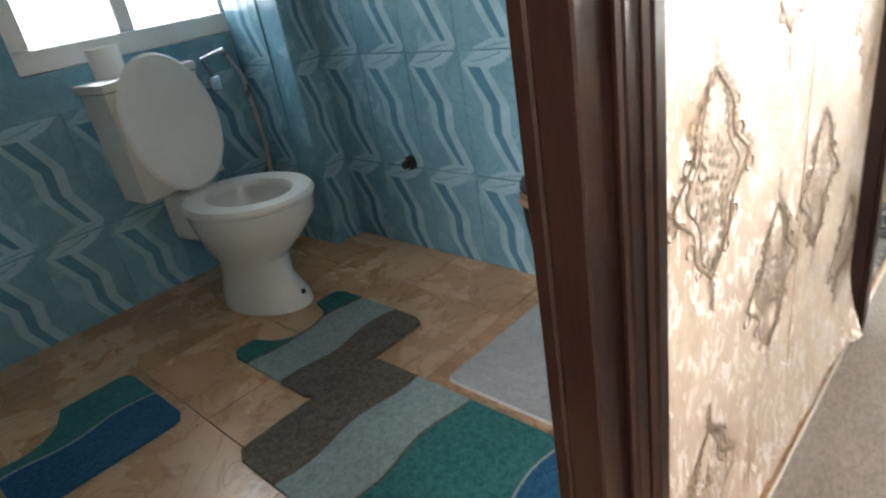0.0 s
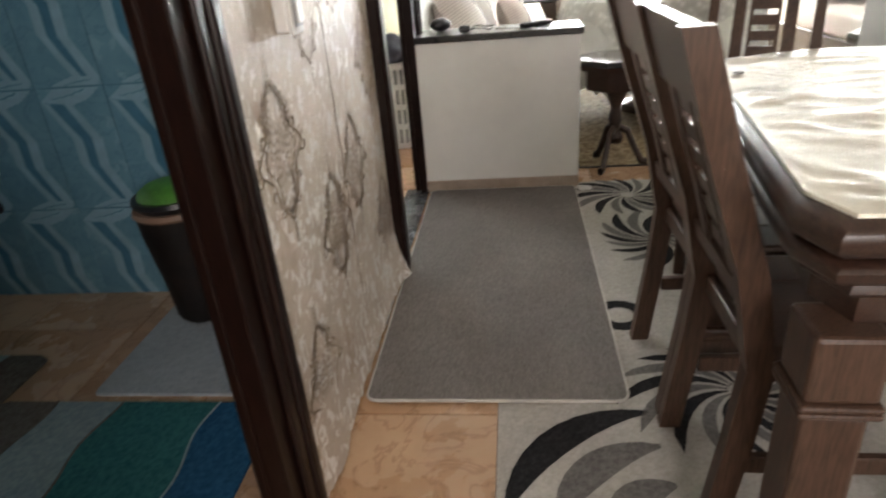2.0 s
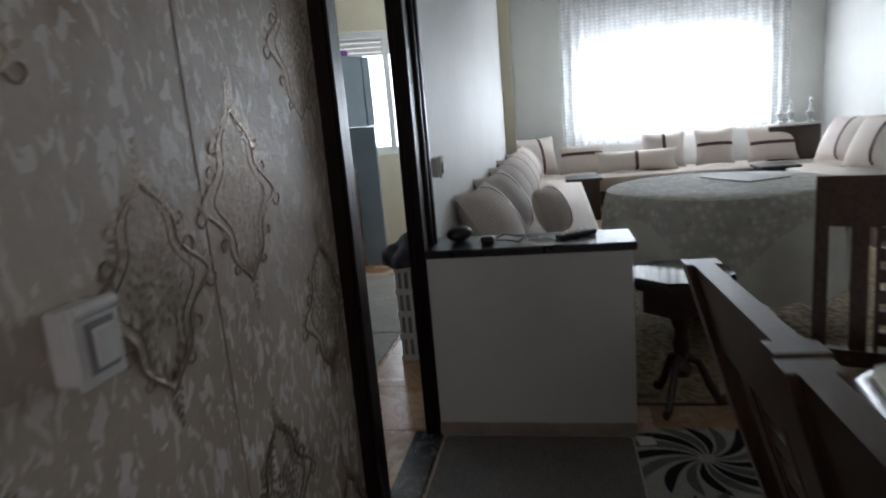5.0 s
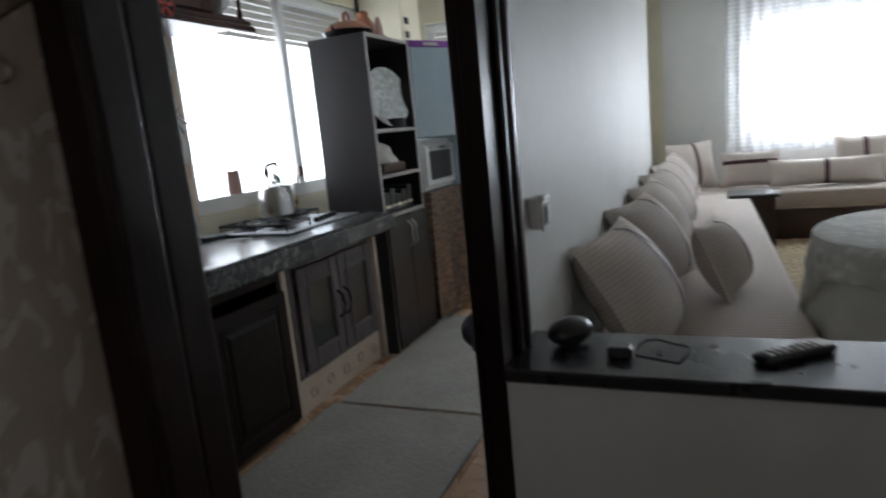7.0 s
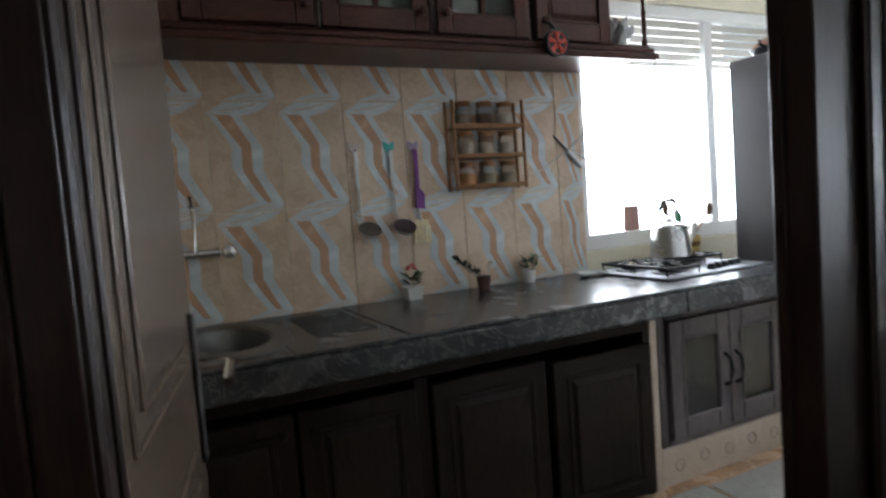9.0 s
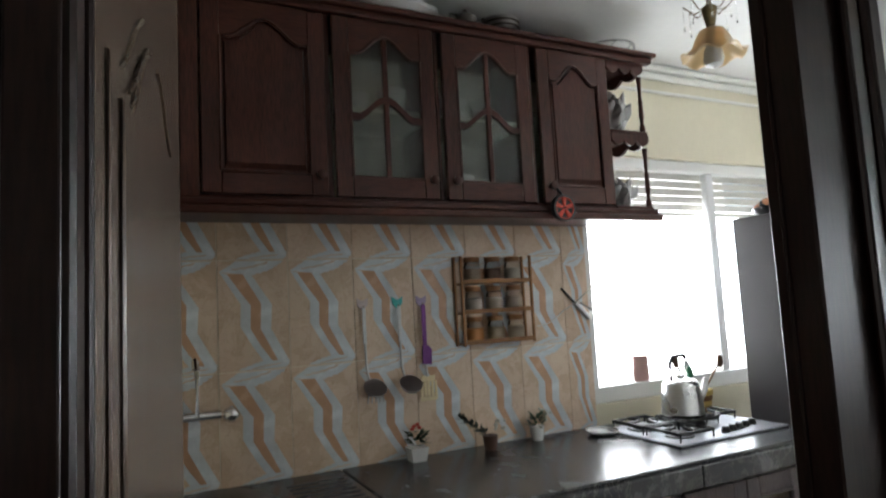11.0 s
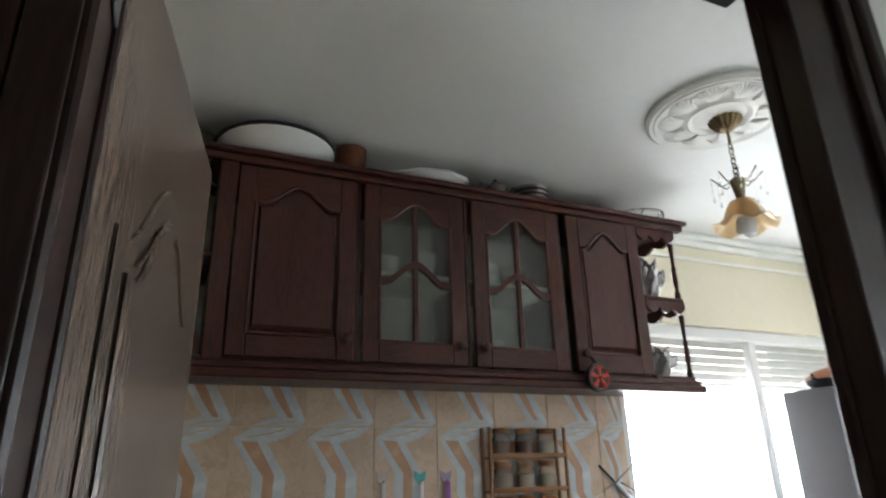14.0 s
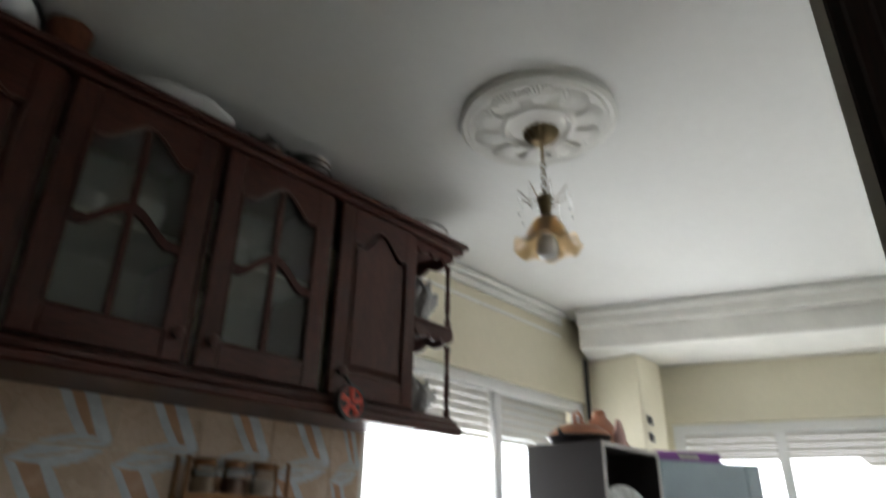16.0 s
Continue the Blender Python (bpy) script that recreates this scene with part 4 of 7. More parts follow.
for k in range(5):
    for da in (-0.13, 0.13):
        a = 2 * math.pi * k / 5 + 0.3 + da
        tube(bm, [(0.008 * math.cos(a), -0.008, 0.008 * math.sin(a)), (0.044 * math.cos(a), -0.008, 0.044 * math.sin(a))], 0.0045, 6)
tube(bm, [(0.044 * math.cos(a * math.pi / 16), -0.008, 0.044 * math.sin(a * math.pi / 16)) for a in range(33)], 0.003, 6)
part("spokes", bm, M_RED, wh, "red spokes")
part("strap", tube(bmesh.new(), [(0, 0, 0.054), (-0.004, 0.02, 0.08), (-0.016, 0.035, 0.10)], 0.006), M_BPLAST, wh)

# spice rack with jars
M_RACK = wood("oiled_rack_wood", (0.22, 0.095, 0.032), (0.44, 0.22, 0.085), 0.45, axis=0)
rack = thing("spice_rack", (3.41, 2.586, 1.295), 0, "small brown wooden spice rack with three shelves on the tiles", "spice rack")
for x in (0.006, 0.364):
    for y in (0.006, 0.074):
        part("post", boxes(((x - 0.006, y - 0.006, 0), (x + 0.006, y + 0.006, 0.392)), bevel=0.002), M_RACK, rack)
for z in (0.012, 0.145, 0.275):
    part("shelf", boxes(((0.0125, 0.004, z - 0.006), (0.3575, 0.076, z)), bevel=0.001), M_RACK, rack)
    part("rail", boxes(((0.0125, -0.002, z), (0.3575, 0.003, z + 0.014)), bevel=0.001), M_RACK, rack)
SP = ((0.45, 0.20, 0.05), (0.30, 0.24, 0.15), (0.32, 0.26, 0.18), (0.38, 0.34, 0.28), (0.42, 0.36, 0.28), (0.4, 0.34, 0.26), (0.25, 0.18, 0.12), (0.15, 0.08, 0.05), (0.4, 0.36, 0.3))
k = 0
for r, z in enumerate((0.0125, 0.1455, 0.2755)):
    for c in range(3):
        j = thing("spice_jar", (3.41 + 0.078 + c * 0.106, 2.626, 1.295 + z + 0.0005), 0, "small glass spice jar with a brown lid", "jar", "jars in the spice rack")
        j.scale = (1.2, 1.0, 1.24)
        part("glass", lathe(bmesh.new(), [(0.028, 0), (0.032, 0.004), (0.034, 0.03), (0.032, 0.062), (0.026, 0.072), (0.0, 0.0725)], seg=20), M_CLEAR, j, smooth=True)
        part("filling", lathe(bmesh.new(), [(0.0, 0.004), (0.029, 0.004), (0.031, 0.03), (0.030, 0.048), (0, 0.05)], seg=16), plain("spice", tuple(min(0.8, 1.6 * c) for c in SP[k]), 0.8, vary=0.2), j)
        part("lid", lathe(bmesh.new(), [(0.0, 0.073), (0.030, 0.073), (0.031, 0.088), (0.028, 0.091), (0, 0.091)], seg=20), M_RACK, j, "brown wooden lid", smooth=True)
        k += 1

# utensils on stick-on hooks
M_TOOL = plain("tool_steel", (0.56, 0.56, 0.56), 0.34, 1.0, vary=0.15, bumps=0.03)
def hook(x, z, color):
    h = thing("wall_hook", (x, TILEWALL - 0.008, z), 0, "translucent stick-on wall hook on the tiles", "hook", "hooks on the tiles")
    m = plain("hook_plastic", color, 0.2)
    bm = bmesh.new()
    prism(bm, [(-0.022, -0.005), (0, -0.028), (0.022, -0.005), (0.024, 0.025), (0, 0.012), (-0.024, 0.025)], 0, 0.004, FRONT)
    part("plate", bm, m, h)
    part("peg", tube(bmesh.new(), [(0, -0.003, -0.01), (0, -0.018, -0.014), (0, -0.02, -0.006)], 0.003), M_CHROME, h)
for x, c in ((2.985, (0.6, 0.5, 0.5)), (3.14, (0.10, 0.5, 0.5)), (3.25, (0.42, 0.33, 0.5))):
    hook(x, 1.50, c)
for x, nm, lb in ((2.985, "skimmer", "steel slotted spoon hanging on the tiles"), (3.14, "ladle", "steel ladle hanging on the tiles")):
    u = thing(nm, (x, TILEWALL - 0.026, 1.485), 0, lb, "utensil", "utensils on the tiles")
    bm = boxes(((-0.008, -0.003, -0.15), (0.008, 0.003, 0.0)), bevel=0.003)
    tube(bm, [(0, 0, -0.145), (0.003, 0.0, -0.25), (0.012, -0.01, -0.31)], 0.005)
    part("handle", bm, M_TOOL, u, smooth=True)
    prof = [(0.046, 0.02), (0.048, 0.02), (0.041, 0.004), (0.023, -0.005), (0, -0.007)]
    part("bowl", lathe(bmesh.new(), prof, m=Matrix.Translation((0.022, -0.03, -0.335)) @ Matrix.Rotation(radians(40), 4, "X"), seg=20), M_TOOL, u, smooth=True)
    if nm == "skimmer":
        for k in range(5):
            part("tine", tube(bmesh.new(), [(-0.008 + 0.015 * k, -0.045, -0.345), (-0.012 + 0.017 * k, -0.04, -0.38)], 0.003), M_TOOL, u)
M_PURPLE = plain("purple_silicone", (0.20, 0.04, 0.28), 0.45)
u = thing("purple_spatula", (3.25, TILEWALL - 0.030, 1.485), 0, "purple spatula hanging on the tiles", "utensil", "utensils on the tiles")
bm = boxes(((-0.010, -0.004, -0.17), (0.010, 0.004, 0.0)), bevel=0.003)
prism(bm, [(-0.012, -0.17), (0.012, -0.17), (0.03, -0.19), (0.026, -0.255), (-0.014, -0.25)], -0.004, 0.004, FRONT)
part("blade", bm, M_PURPLE, u)
u = thing("slotted_turner", (3.25, TILEWALL - 0.020, 1.48), 0, "cream plastic slotted turner with a steel handle", "utensil", "utensils on the tiles")
part("handle", tube(bmesh.new(), [(0, 0, 0), (0.002, 0, -0.2), (0.006, -0.006, -0.30)], 0.005), M_TOOL, u)
M_CREAMPL = plain("cream_plastic", (0.78, 0.66, 0.40), 0.4)
bm = bmesh.new()
for k in range(5):
    box(bm, (-0.028 + 0.0165 * k, -0.006, -0.385), (-0.0155 + 0.0165 * k, -0.002, -0.32), 0.001)
box(bm, (-0.03, -0.006, -0.40), (0.05, -0.002, -0.385), 0.001)
box(bm, (-0.022, -0.006, -0.32), (0.042, -0.002, -0.295), 0.002)
part("blade", bm, M_CREAMPL, u)

# little potted plants
def plant(x, y, kind):
    p = thing("potted_plant", (x, y, CT), 0, {"flower": "small plant with red flowers in a white square pot", "cone": "dark spiky plant in a brown pot on the worktop", "leaf": "small leafy plant in a white pot on the worktop"}[kind], "plant", "plants on the worktop")
    pm = M_CERAMIC if kind != "cone" else plain("brown_clay", (0.10, 0.05, 0.035), 0.4)
    if kind == "flower":
        part("pot", prism(bmesh.new(), [(-0.03, -0.03), (0.03, -0.03), (0.03, 0.03), (-0.03, 0.03)], 0, 0.055, Matrix.Diagonal((1, 1, 1, 1)), -0.008), pm, p)
    else:
        part("pot", lathe(bmesh.new(), [(0.024, 0), (0.03, 0.03), (0.033, 0.062), (0.028, 0.062), (0, 0.055)], seg=20), pm, p, smooth=True)
    leafm = plain("leaf_green", (0.035, 0.07, 0.025) if kind != "cone" else (0.03, 0.045, 0.03), 0.5, vary=0.4)
    rnd = random.Random(kind)
    bm = bmesh.new()
    n = 46 if kind != "cone" else 60
    for i in range(n):
        if kind == "cone":
            f = i / n
            base = Vector((-0.01 - 0.13 * f, 0, 0.06 + 0.09 * f))
            d = Vector((rnd.uniform(-1, 0.3), rnd.uniform(-1, 1), rnd.uniform(-0.3, 1))).normalized() * 0.035
        else:
            a, h = rnd.uniform(0, 6.28), rnd.uniform(0.0, 0.05)
            base = Vector((0.02 * math.cos(a), 0.02 * math.sin(a), 0.06 + h))
            d = Vector((math.cos(a), math.sin(a), rnd.uniform(-0.1, 0.9))).normalized() * rnd.uniform(0.03, 0.05)
        s = d.cross(Vector((0, 0, 1))).normalized() * 0.009
        v = [bm.verts.new(q) for q in (base, base + d * 0.5 + s, base + d, base + d * 0.5 - s)]
        bm.faces.new(v)
    part("leaves", bm, leafm, p)
    if kind != "flower":
        bm = bmesh.new()
        for i in range(10):
            a = rnd.uniform(0, 6.28)
            ball(bm, (0.03 + 0.03 * rnd.random(), 0.03 * math.sin(a), 0.08 + 0.05 * rnd.random()), 0.006, 6)
        part("buds", bm, plain("pale_buds", (0.5, 0.5, 0.42), 0.6), p)
    else:
        for i in range(4):
            part("flower", ball(bmesh.new(), (-0.02 + 0.012 * i, 0.01 * (i % 2) - 0.01, 0.13 + 0.008 * (i % 3)), 0.010, 8, (1, 1, 0.7)), M_RED, p)
plant(3.17, 2.60, "flower")
plant(3.50, 2.57, "cone")
plant(3.76, 2.60, "leaf")

# wall tap
tap = thing("kitchen_tap", (2.35, TILEWALL - 0.008, 1.13), 0, "chrome wall-mounted kitchen tap with a tall spout", "tap")
bm = bmesh.new()
tube(bm, [(-0.07, -0.05, 0), (0.07, -0.05, 0)], 0.016, 12)
for x in (-0.06, 0.06):
    tube(bm, [(x, 0, 0), (x, -0.05, 0)], 0.014, 12)
part("body", bm, M_CHROME, tap, smooth=True)
part("riser", tube(bmesh.new(), [(-0.01, -0.06, 0), (-0.01, -0.06, 0.16), (-0.012, -0.065, 0.19), (-0.02, -0.10, 0.2), (-0.02, -0.12, 0.17)], 0.010, 10), M_CHROME, tap, smooth=True)
for x in (-0.09, 0.10):
    part("knob", lathe(bmesh.new(), [(0.012, 0), (0.026, 0.01), (0.028, 0.03), (0.02, 0.045), (0, 0.05)], m=Matrix.Translation((x, -0.055, 0)) @ Matrix.Rotation(radians(90), 4, "X"), seg=16, wave=lambda a, r, z: (r * (1 + 0.08 * math.cos(5 * a)), z)), M_CHROME, tap, smooth=True)

# gas hob, kettle, utensil pot, saucer
hob = thing("gas_hob", (4.10, 2.09, CT), 0, "stainless steel gas hob with black pan supports", "hob")
part("plate", boxes(((0, 0, 0), (0.66, 0.47, 0.012)), bevel=0.005, seg=2), plain("hob_steel", (0.26, 0.27, 0.29), 0.42, 1.0, vary=0.15, bumps=0.04), hob)
for x, y, r in ((0.13, 0.34, 0.05), (0.13, 0.13, 0.035), (0.36, 0.30, 0.06), (0.52, 0.34, 0.04)):
    part("burner", lathe(bmesh.new(), [(r + 0.028, 0.012), (r + 0.022, 0.018), (r, 0.02), (r, 0.03), (r - 0.008, 0.034), (0, 0.034)], (x, y, 0), 20), M_BLACK, hob, smooth=True)
    bm = bmesh.new()
    q = 0.095
    tube(bm, [(x - q, y - q, 0.045), (x + q, y - q, 0.045), (x + q, y + q, 0.045), (x - q, y + q, 0.045), (x - q, y - q, 0.045)], 0.0075, 6)
    for dx, dy in ((1, 0), (-1, 0), (0, 1), (0, -1)):
        tube(bm, [(x + dx * q, y + dy * q, 0.045), (x + dx * 0.025, y + dy * 0.025, 0.052)], 0.0075, 6)
    for dx, dy in ((1, 1), (-1, 1), (1, -1), (-1, -1)):
        tube(bm, [(x + dx * q, y + dy * q, 0.045), (x + dx * q, y + dy * q, 0.012)], 0.004, 6)
    part("pan_support", bm, M_BLACK, hob)
for i in range(5):
    part("knob", lathe(bmesh.new(), [(0.018, 0.012), (0.018, 0.022), (0.014, 0.036), (0, 0.037)], (0.34 + 0.055 * i, 0.07 + 0.01 * i, 0), 14), M_BPLAST, hob, smooth=True)
ket = thing("kettle", (4.47, 2.42, CT + 0.047), 0, "shiny aluminium kettle with a bail handle on the hob", "kettle")
part("body", lathe(bmesh.new(), [(0.085, 0), (0.098, 0.01), (0.092, 0.09), (0.084, 0.15), (0.07, 0.163), (0.05, 0.168), (0.02, 0.175), (0.018, 0.19), (0, 0.193)], seg=32), M_STEEL, ket, smooth=True)
part("handle", tube(bmesh.new(), [(-0.055, 0, 0.16), (-0.06, 0, 0.24), (-0.04, 0, 0.275), (0.03, 0, 0.28), (0.045, 0, 0.26)], 0.009, 8), M_BPLAST, ket, "black bail handle", smooth=True)
part("spout", tube(bmesh.new(), [(0.08, -0.02, 0.06), (0.115, -0.035, 0.11), (0.125, -0.04, 0.165)], 0.022, 10, 0.5), M_STEEL, ket, smooth=True)
ub = thing("utensil_basket", (4.70, 2.55, CT), 0, "yellow and brown banded basket holding wooden spoons", "basket")
M_STRAW = plain("yellow_straw", (0.55, 0.38, 0.12), 0.7, stretch=(1, 1, 8))
M_STRAWD = plain("brown_straw", (0.20, 0.10, 0.04), 0.7)
for i in range(5):
    r = 0.066 + 0.004 * i
    part("band", lathe(bmesh.new(), [(r, 0.026 * i), (r + 0.004, 0.026 * i + 0.012), (r + 0.002, 0.026 * i + 0.0255), (r - 0.006, 0.026 * i + 0.0255), (r - 0.006, 0.026 * i)], seg=28), M_STRAWD if i % 2 else M_STRAW, ub, smooth=True)
part("floor", lathe(bmesh.new(), [(0.065, 0.002), (0.065, 0.008), (0, 0.008)], seg=20), M_STRAWD, ub)
for k, (dx, dy, c) in enumerate(((-0.09, 0.0, (0.10, 0.05, 0.03)), (0.13, -0.02, (0.16, 0.08, 0.04)), (0.0, 0.03, (0.5, 0.5, 0.48)), (-0.04, -0.02, (0.05, 0.25, 0.12)))):
    s = thing("cooking_spoon", (4.70, 2.55, CT + 0.01), 0, "cooking spoon standing in the basket", "spoon", "spoons in the basket")
    end = Vector((dx * 1.3, dy * 1.3, 0.27 - 0.02 * k))
    part("handle", tube(bmesh.new(), [(-dx * 0.2, -dy * 0.2, 0), end], 0.006), plain("spoon", c, 0.5), s)
    part("bowl", ball(bmesh.new(), end, 0.025, 12, (0.9, 0.4, 1.4)), plain("spoon", c, 0.5), s, smooth=True)
bowl("saucer_on_worktop", (4.05, 2.50, CT + 0.001), 0.075, 0.02, M_CERAMIC, "white oval saucer on the worktop beside the hob", "saucer")
mug = thing("pink_mug", (4.52, TILEWALL + 0.055, KW[2] + 0.081), 0, "pink cup standing on the window sill", "cup")
M_PINK = plain("pink_glaze", (0.55, 0.33, 0.30), 0.3)
part("body", lathe(bmesh.new(), [(0.05, 0), (0.055, 0.02), (0.05, 0.13), (0.046, 0.13), (0.045, 0.02), (0, 0.01)], m=Matrix.Diagonal((1, 0.4, 1, 1)), seg=20), M_PINK, mug, smooth=True)

# gas lighter on the tiles and the loose wire
lt = thing("gas_lighter", (4.07, TILEWALL - 0.018, 1.455), 0, "steel gas lighter hanging on the tiles", "lighter")
part("body", tube(bmesh.new(), [(0.0, 0, 0), (0.075, 0, -0.075)], 0.013, 10), M_STEEL, lt, smooth=True)
part("tip", tube(bmesh.new(), [(0, 0, 0), (-0.08, 0, 0.075)], 0.005, 8), M_BPLAST, lt)
part("lever", tube(bmesh.new(), [(0.02, -0.01, 0.0), (0.09, -0.012, -0.04)], 0.006, 8), M_CHROME, lt)
M_WIRE = plain("white_wire", (0.6, 0.58, 0.52), 0.5)
wire = thing("hanging_wire", (0, 0, 0), 0, "thin pale wire hanging from the cabinet corner to the tiles", "wire")
pts = []
for i in range(25):
    u = i / 24
    pts.append((4.29 - 0.45 * u, 2.30 + 0.36 * min(1, u * 1.5), 1.86 - 0.60 * u + 0.10 * (2 * u - 1) ** 2 - 0.1 * math.sin(3.1 * u) * 0.6))
part("cable", tube(bmesh.new(), pts, 0.0028, 5), M_WIRE, wire)
part("cable", tube(bmesh.new(), [(4.30, 2.3, 1.86), (4.45, 2.45, 1.6), (4.6, 2.62, 1.45), (4.75, 2.66, 1.5)], 0.0028, 5), M_WIRE, wire)

# ---- ceiling rose and pendant ----
LX, LY = 3.965, 1.655
rose = thing("ceiling_rose", (LX - 0.04, LY - 0.012, H), 0, "round white plaster ceiling rose with acanthus leaves", "ceiling rose", kind="structure")
rose.scale = (0.935, 0.935, 1.0)
part("disc", lathe(bmesh.new(), [(0.272, 0), (0.275, -0.014), (0.262, -0.024), (0.248, -0.02), (0.243, -0.026), (0.232, -0.022), (0.15, -0.016), (0.128, -0.024), (0.118, -0.032), (0.108, -0.026), (0.10, -0.018), (0.06, -0.02), (0, -0.02)], seg=64), M_PLASTER, rose, smooth=True)
for k in range(10):
    bm = bmesh.new()
    for j in range(9):
        f = (j - 4) / 4
        a0, a1 = f * 0.10, f * 0.29
        r1 = 0.228 - 0.022 * f * f
        rm = 0.5 * (0.142 + r1)
        am = 0.42 * (a0 + a1)
        tube(bm, [(0.138 * math.cos(a0), 0.138 * math.sin(a0), -0.018), (rm * math.cos(am), rm * math.sin(am), -0.027 + 0.004 * abs(f)), (r1 * math.cos(a1), r1 * math.sin(a1), -0.021)], 0.0085, 6, 0.75)
    bm.transform(Matrix.Rotation(2 * math.pi * k / 10, 4, "Z"))
    part("acanthus_leaf", bm, M_PLASTER, rose, smooth=True)
M_BRASS = plain("aged_brass", (0.20, 0.15, 0.08), 0.38, 0.9, vary=0.3)
lamp = thing("pendant_lamp", (LX, LY, H - 0.02), 0, "pendant lamp with an amber glass flower shade and crystal drops", "pendant lamp")
part("canopy", lathe(bmesh.new(), [(0.058, 0), (0.056, -0.008), (0.035, -0.035), (0.018, -0.045), (0, -0.046)], seg=32, wave=lambda a, r, z: (r * (1 + 0.06 * math.cos(16 * a)), z)), M_BRASS, lamp, smooth=True)
part("rod", tube(bmesh.new(), [(0, 0, -0.04), (0, 0, -0.10)], 0.006), M_BRASS, lamp)
for k in range(7):
    bm = bmesh.new()
    tube(bm, [(0.009 * math.cos(a * math.pi / 6), 0, -0.108 - 0.02 * k + 0.013 * math.sin(a * math.pi / 6)) for a in range(13)], 0.0022, 5)
    bm.transform(Matrix.Rotation(radians(90 * (k % 2)), 4, "Z"))
    part("chain_link", bm, M_BRASS, lamp)
part("socket", lathe(bmesh.new(), [(0.012, -0.232), (0.026, -0.245), (0.024, -0.26), (0.015, -0.31), (0.012, -0.325), (0, -0.325)], seg=20), M_BRASS, lamp, smooth=True)
for k in range(8):
    a = math.pi * k / 4
    c, s = math.cos(a), math.sin(a)
    part("arm", tube(bmesh.new(), [(0.022 * c, 0.022 * s, -0.25), (0.05 * c, 0.05 * s, -0.258), (0.085 * c, 0.085 * s, -0.225)], 0.0022, 5), M_BRASS, lamp)
    bm = bmesh.new()
    for j in range(5):
        bmesh.ops.create_icosphere(bm, subdivisions=1, radius=0.0036, matrix=Matrix.Translation((0.085 * c, 0.085 * s, -0.233 - 0.012 * j)))
    bmesh.ops.create_icosphere(bm, subdivisions=1, radius=0.006, matrix=Matrix.Translation((0.085 * c, 0.085 * s, -0.306)) @ Matrix.Diagonal((0.7, 0.7, 2, 1)))
    part("crystal_drop", bm, M_CLEAR, lamp)
M_AMBER = glass("amber_glass", (0.55, 0.38, 0.19), 0.3, 1.3)
def frill(a, r, z):
    k = max(0, (r - 0.045) / 0.07)
    return r * (1 + 0.05 * k * math.cos(7 * a)), z + 0.012 * k * k * math.cos(7 * a)
sh = part("shade", lathe(bmesh.new(), [(0.02, -0.318), (0.042, -0.328), (0.060, -0.36), (0.070, -0.39), (0.092, -0.412), (0.108, -0.418), (0.105, -0.422), (0.088, -0.417), (0.066, -0.393), (0.055, -0.364), (0.038, -0.333), (0.02, -0.324)], seg=56, wave=frill), M_AMBER, lamp, "amber glass flower-shaped shade", smooth=True)
sh.visible_shadow = False
part("bulb", lathe(bmesh.new(), [(0.012, -0.33), (0.014, -0.37), (0.03, -0.40), (0.035, -0.43), (0.028, -0.452), (0.0, -0.465)], seg=20), M_CERAMIC, lamp, "unlit white light bulb", smooth=True)

# ---- kitchen: far end ----
M_DARKLAM = plain("dark_brown_laminate", (0.018, 0.0145, 0.015), 0.36, vary=0.04, scale=3)
M_PALE = plain("pale_edge_band", (0.40, 0.38, 0.36), 0.5)
TX0, TX1, TY0, TY1, TZ = 4.835, 5.38, 1.98, 2.34, 1.83
tall = thing("tall_shelf_unit", label="tall dark brown laminate shelf unit with two lower doors", category="shelf unit")
part("side_panel", boxes(((TX0, TY0, 0), (TX0 + 0.02, TY1, TZ)), bevel=0.002), M_DARKLAM, tall)
part("side_panel", boxes(((TX1 - 0.02, TY0, 0), (TX1, TY1, TZ)), bevel=0.002), M_DARKLAM, tall)
part("back_panel", boxes(((TX0 + 0.02, TY1 - 0.008, 0.02), (TX1 - 0.02, TY1, TZ - 0.02))), M_DARKLAM, tall)
for z in (0.02, 0.80, 1.03, 1.29, TZ - 0.02):
    part("shelf", boxes(((TX0 + 0.02, TY0 + 0.004, z), (TX1 - 0.02, TY1 - 0.009, z + 0.02))), M_DARKLAM, tall)
    part("edge_band", boxes(((TX0 + 0.02, TY0, z), (TX1 - 0.02, TY0 + 0.003, z + 0.02))), M_PALE, tall)
for x in (TX0, TX1 - 0.02):
    part("edge_band", boxes(((x, TY0 - 0.004, 0), (x + 0.02, TY0 - 0.001, TZ))), M_PALE, tall)
xm = (TX0 + TX1) / 2
for a, b, hx in ((TX0 + 0.003, xm - 0.002, xm - 0.03), (xm + 0.002, TX1 - 0.003, xm + 0.03)):
    d = part("door", boxes(((a, TY0 - 0.022, 0.03), (b, TY0 - 0.005, 0.80)), bevel=0.003), M_DARKLAM, tall)
    part("handle", tube(bmesh.new(), [(hx, TY0 - 0.022, 0.60), (hx, TY0 - 0.05, 0.63), (hx, TY0 - 0.05, 0.73), (hx, TY0 - 0.022, 0.76)], 0.006), M_STEEL, d, "curved steel handle", smooth=True)
tray = thing("glass_platter", (5.22, 2.07, 1.312), 0, "round pale cut-glass platter leaning in the shelf unit", "platter")
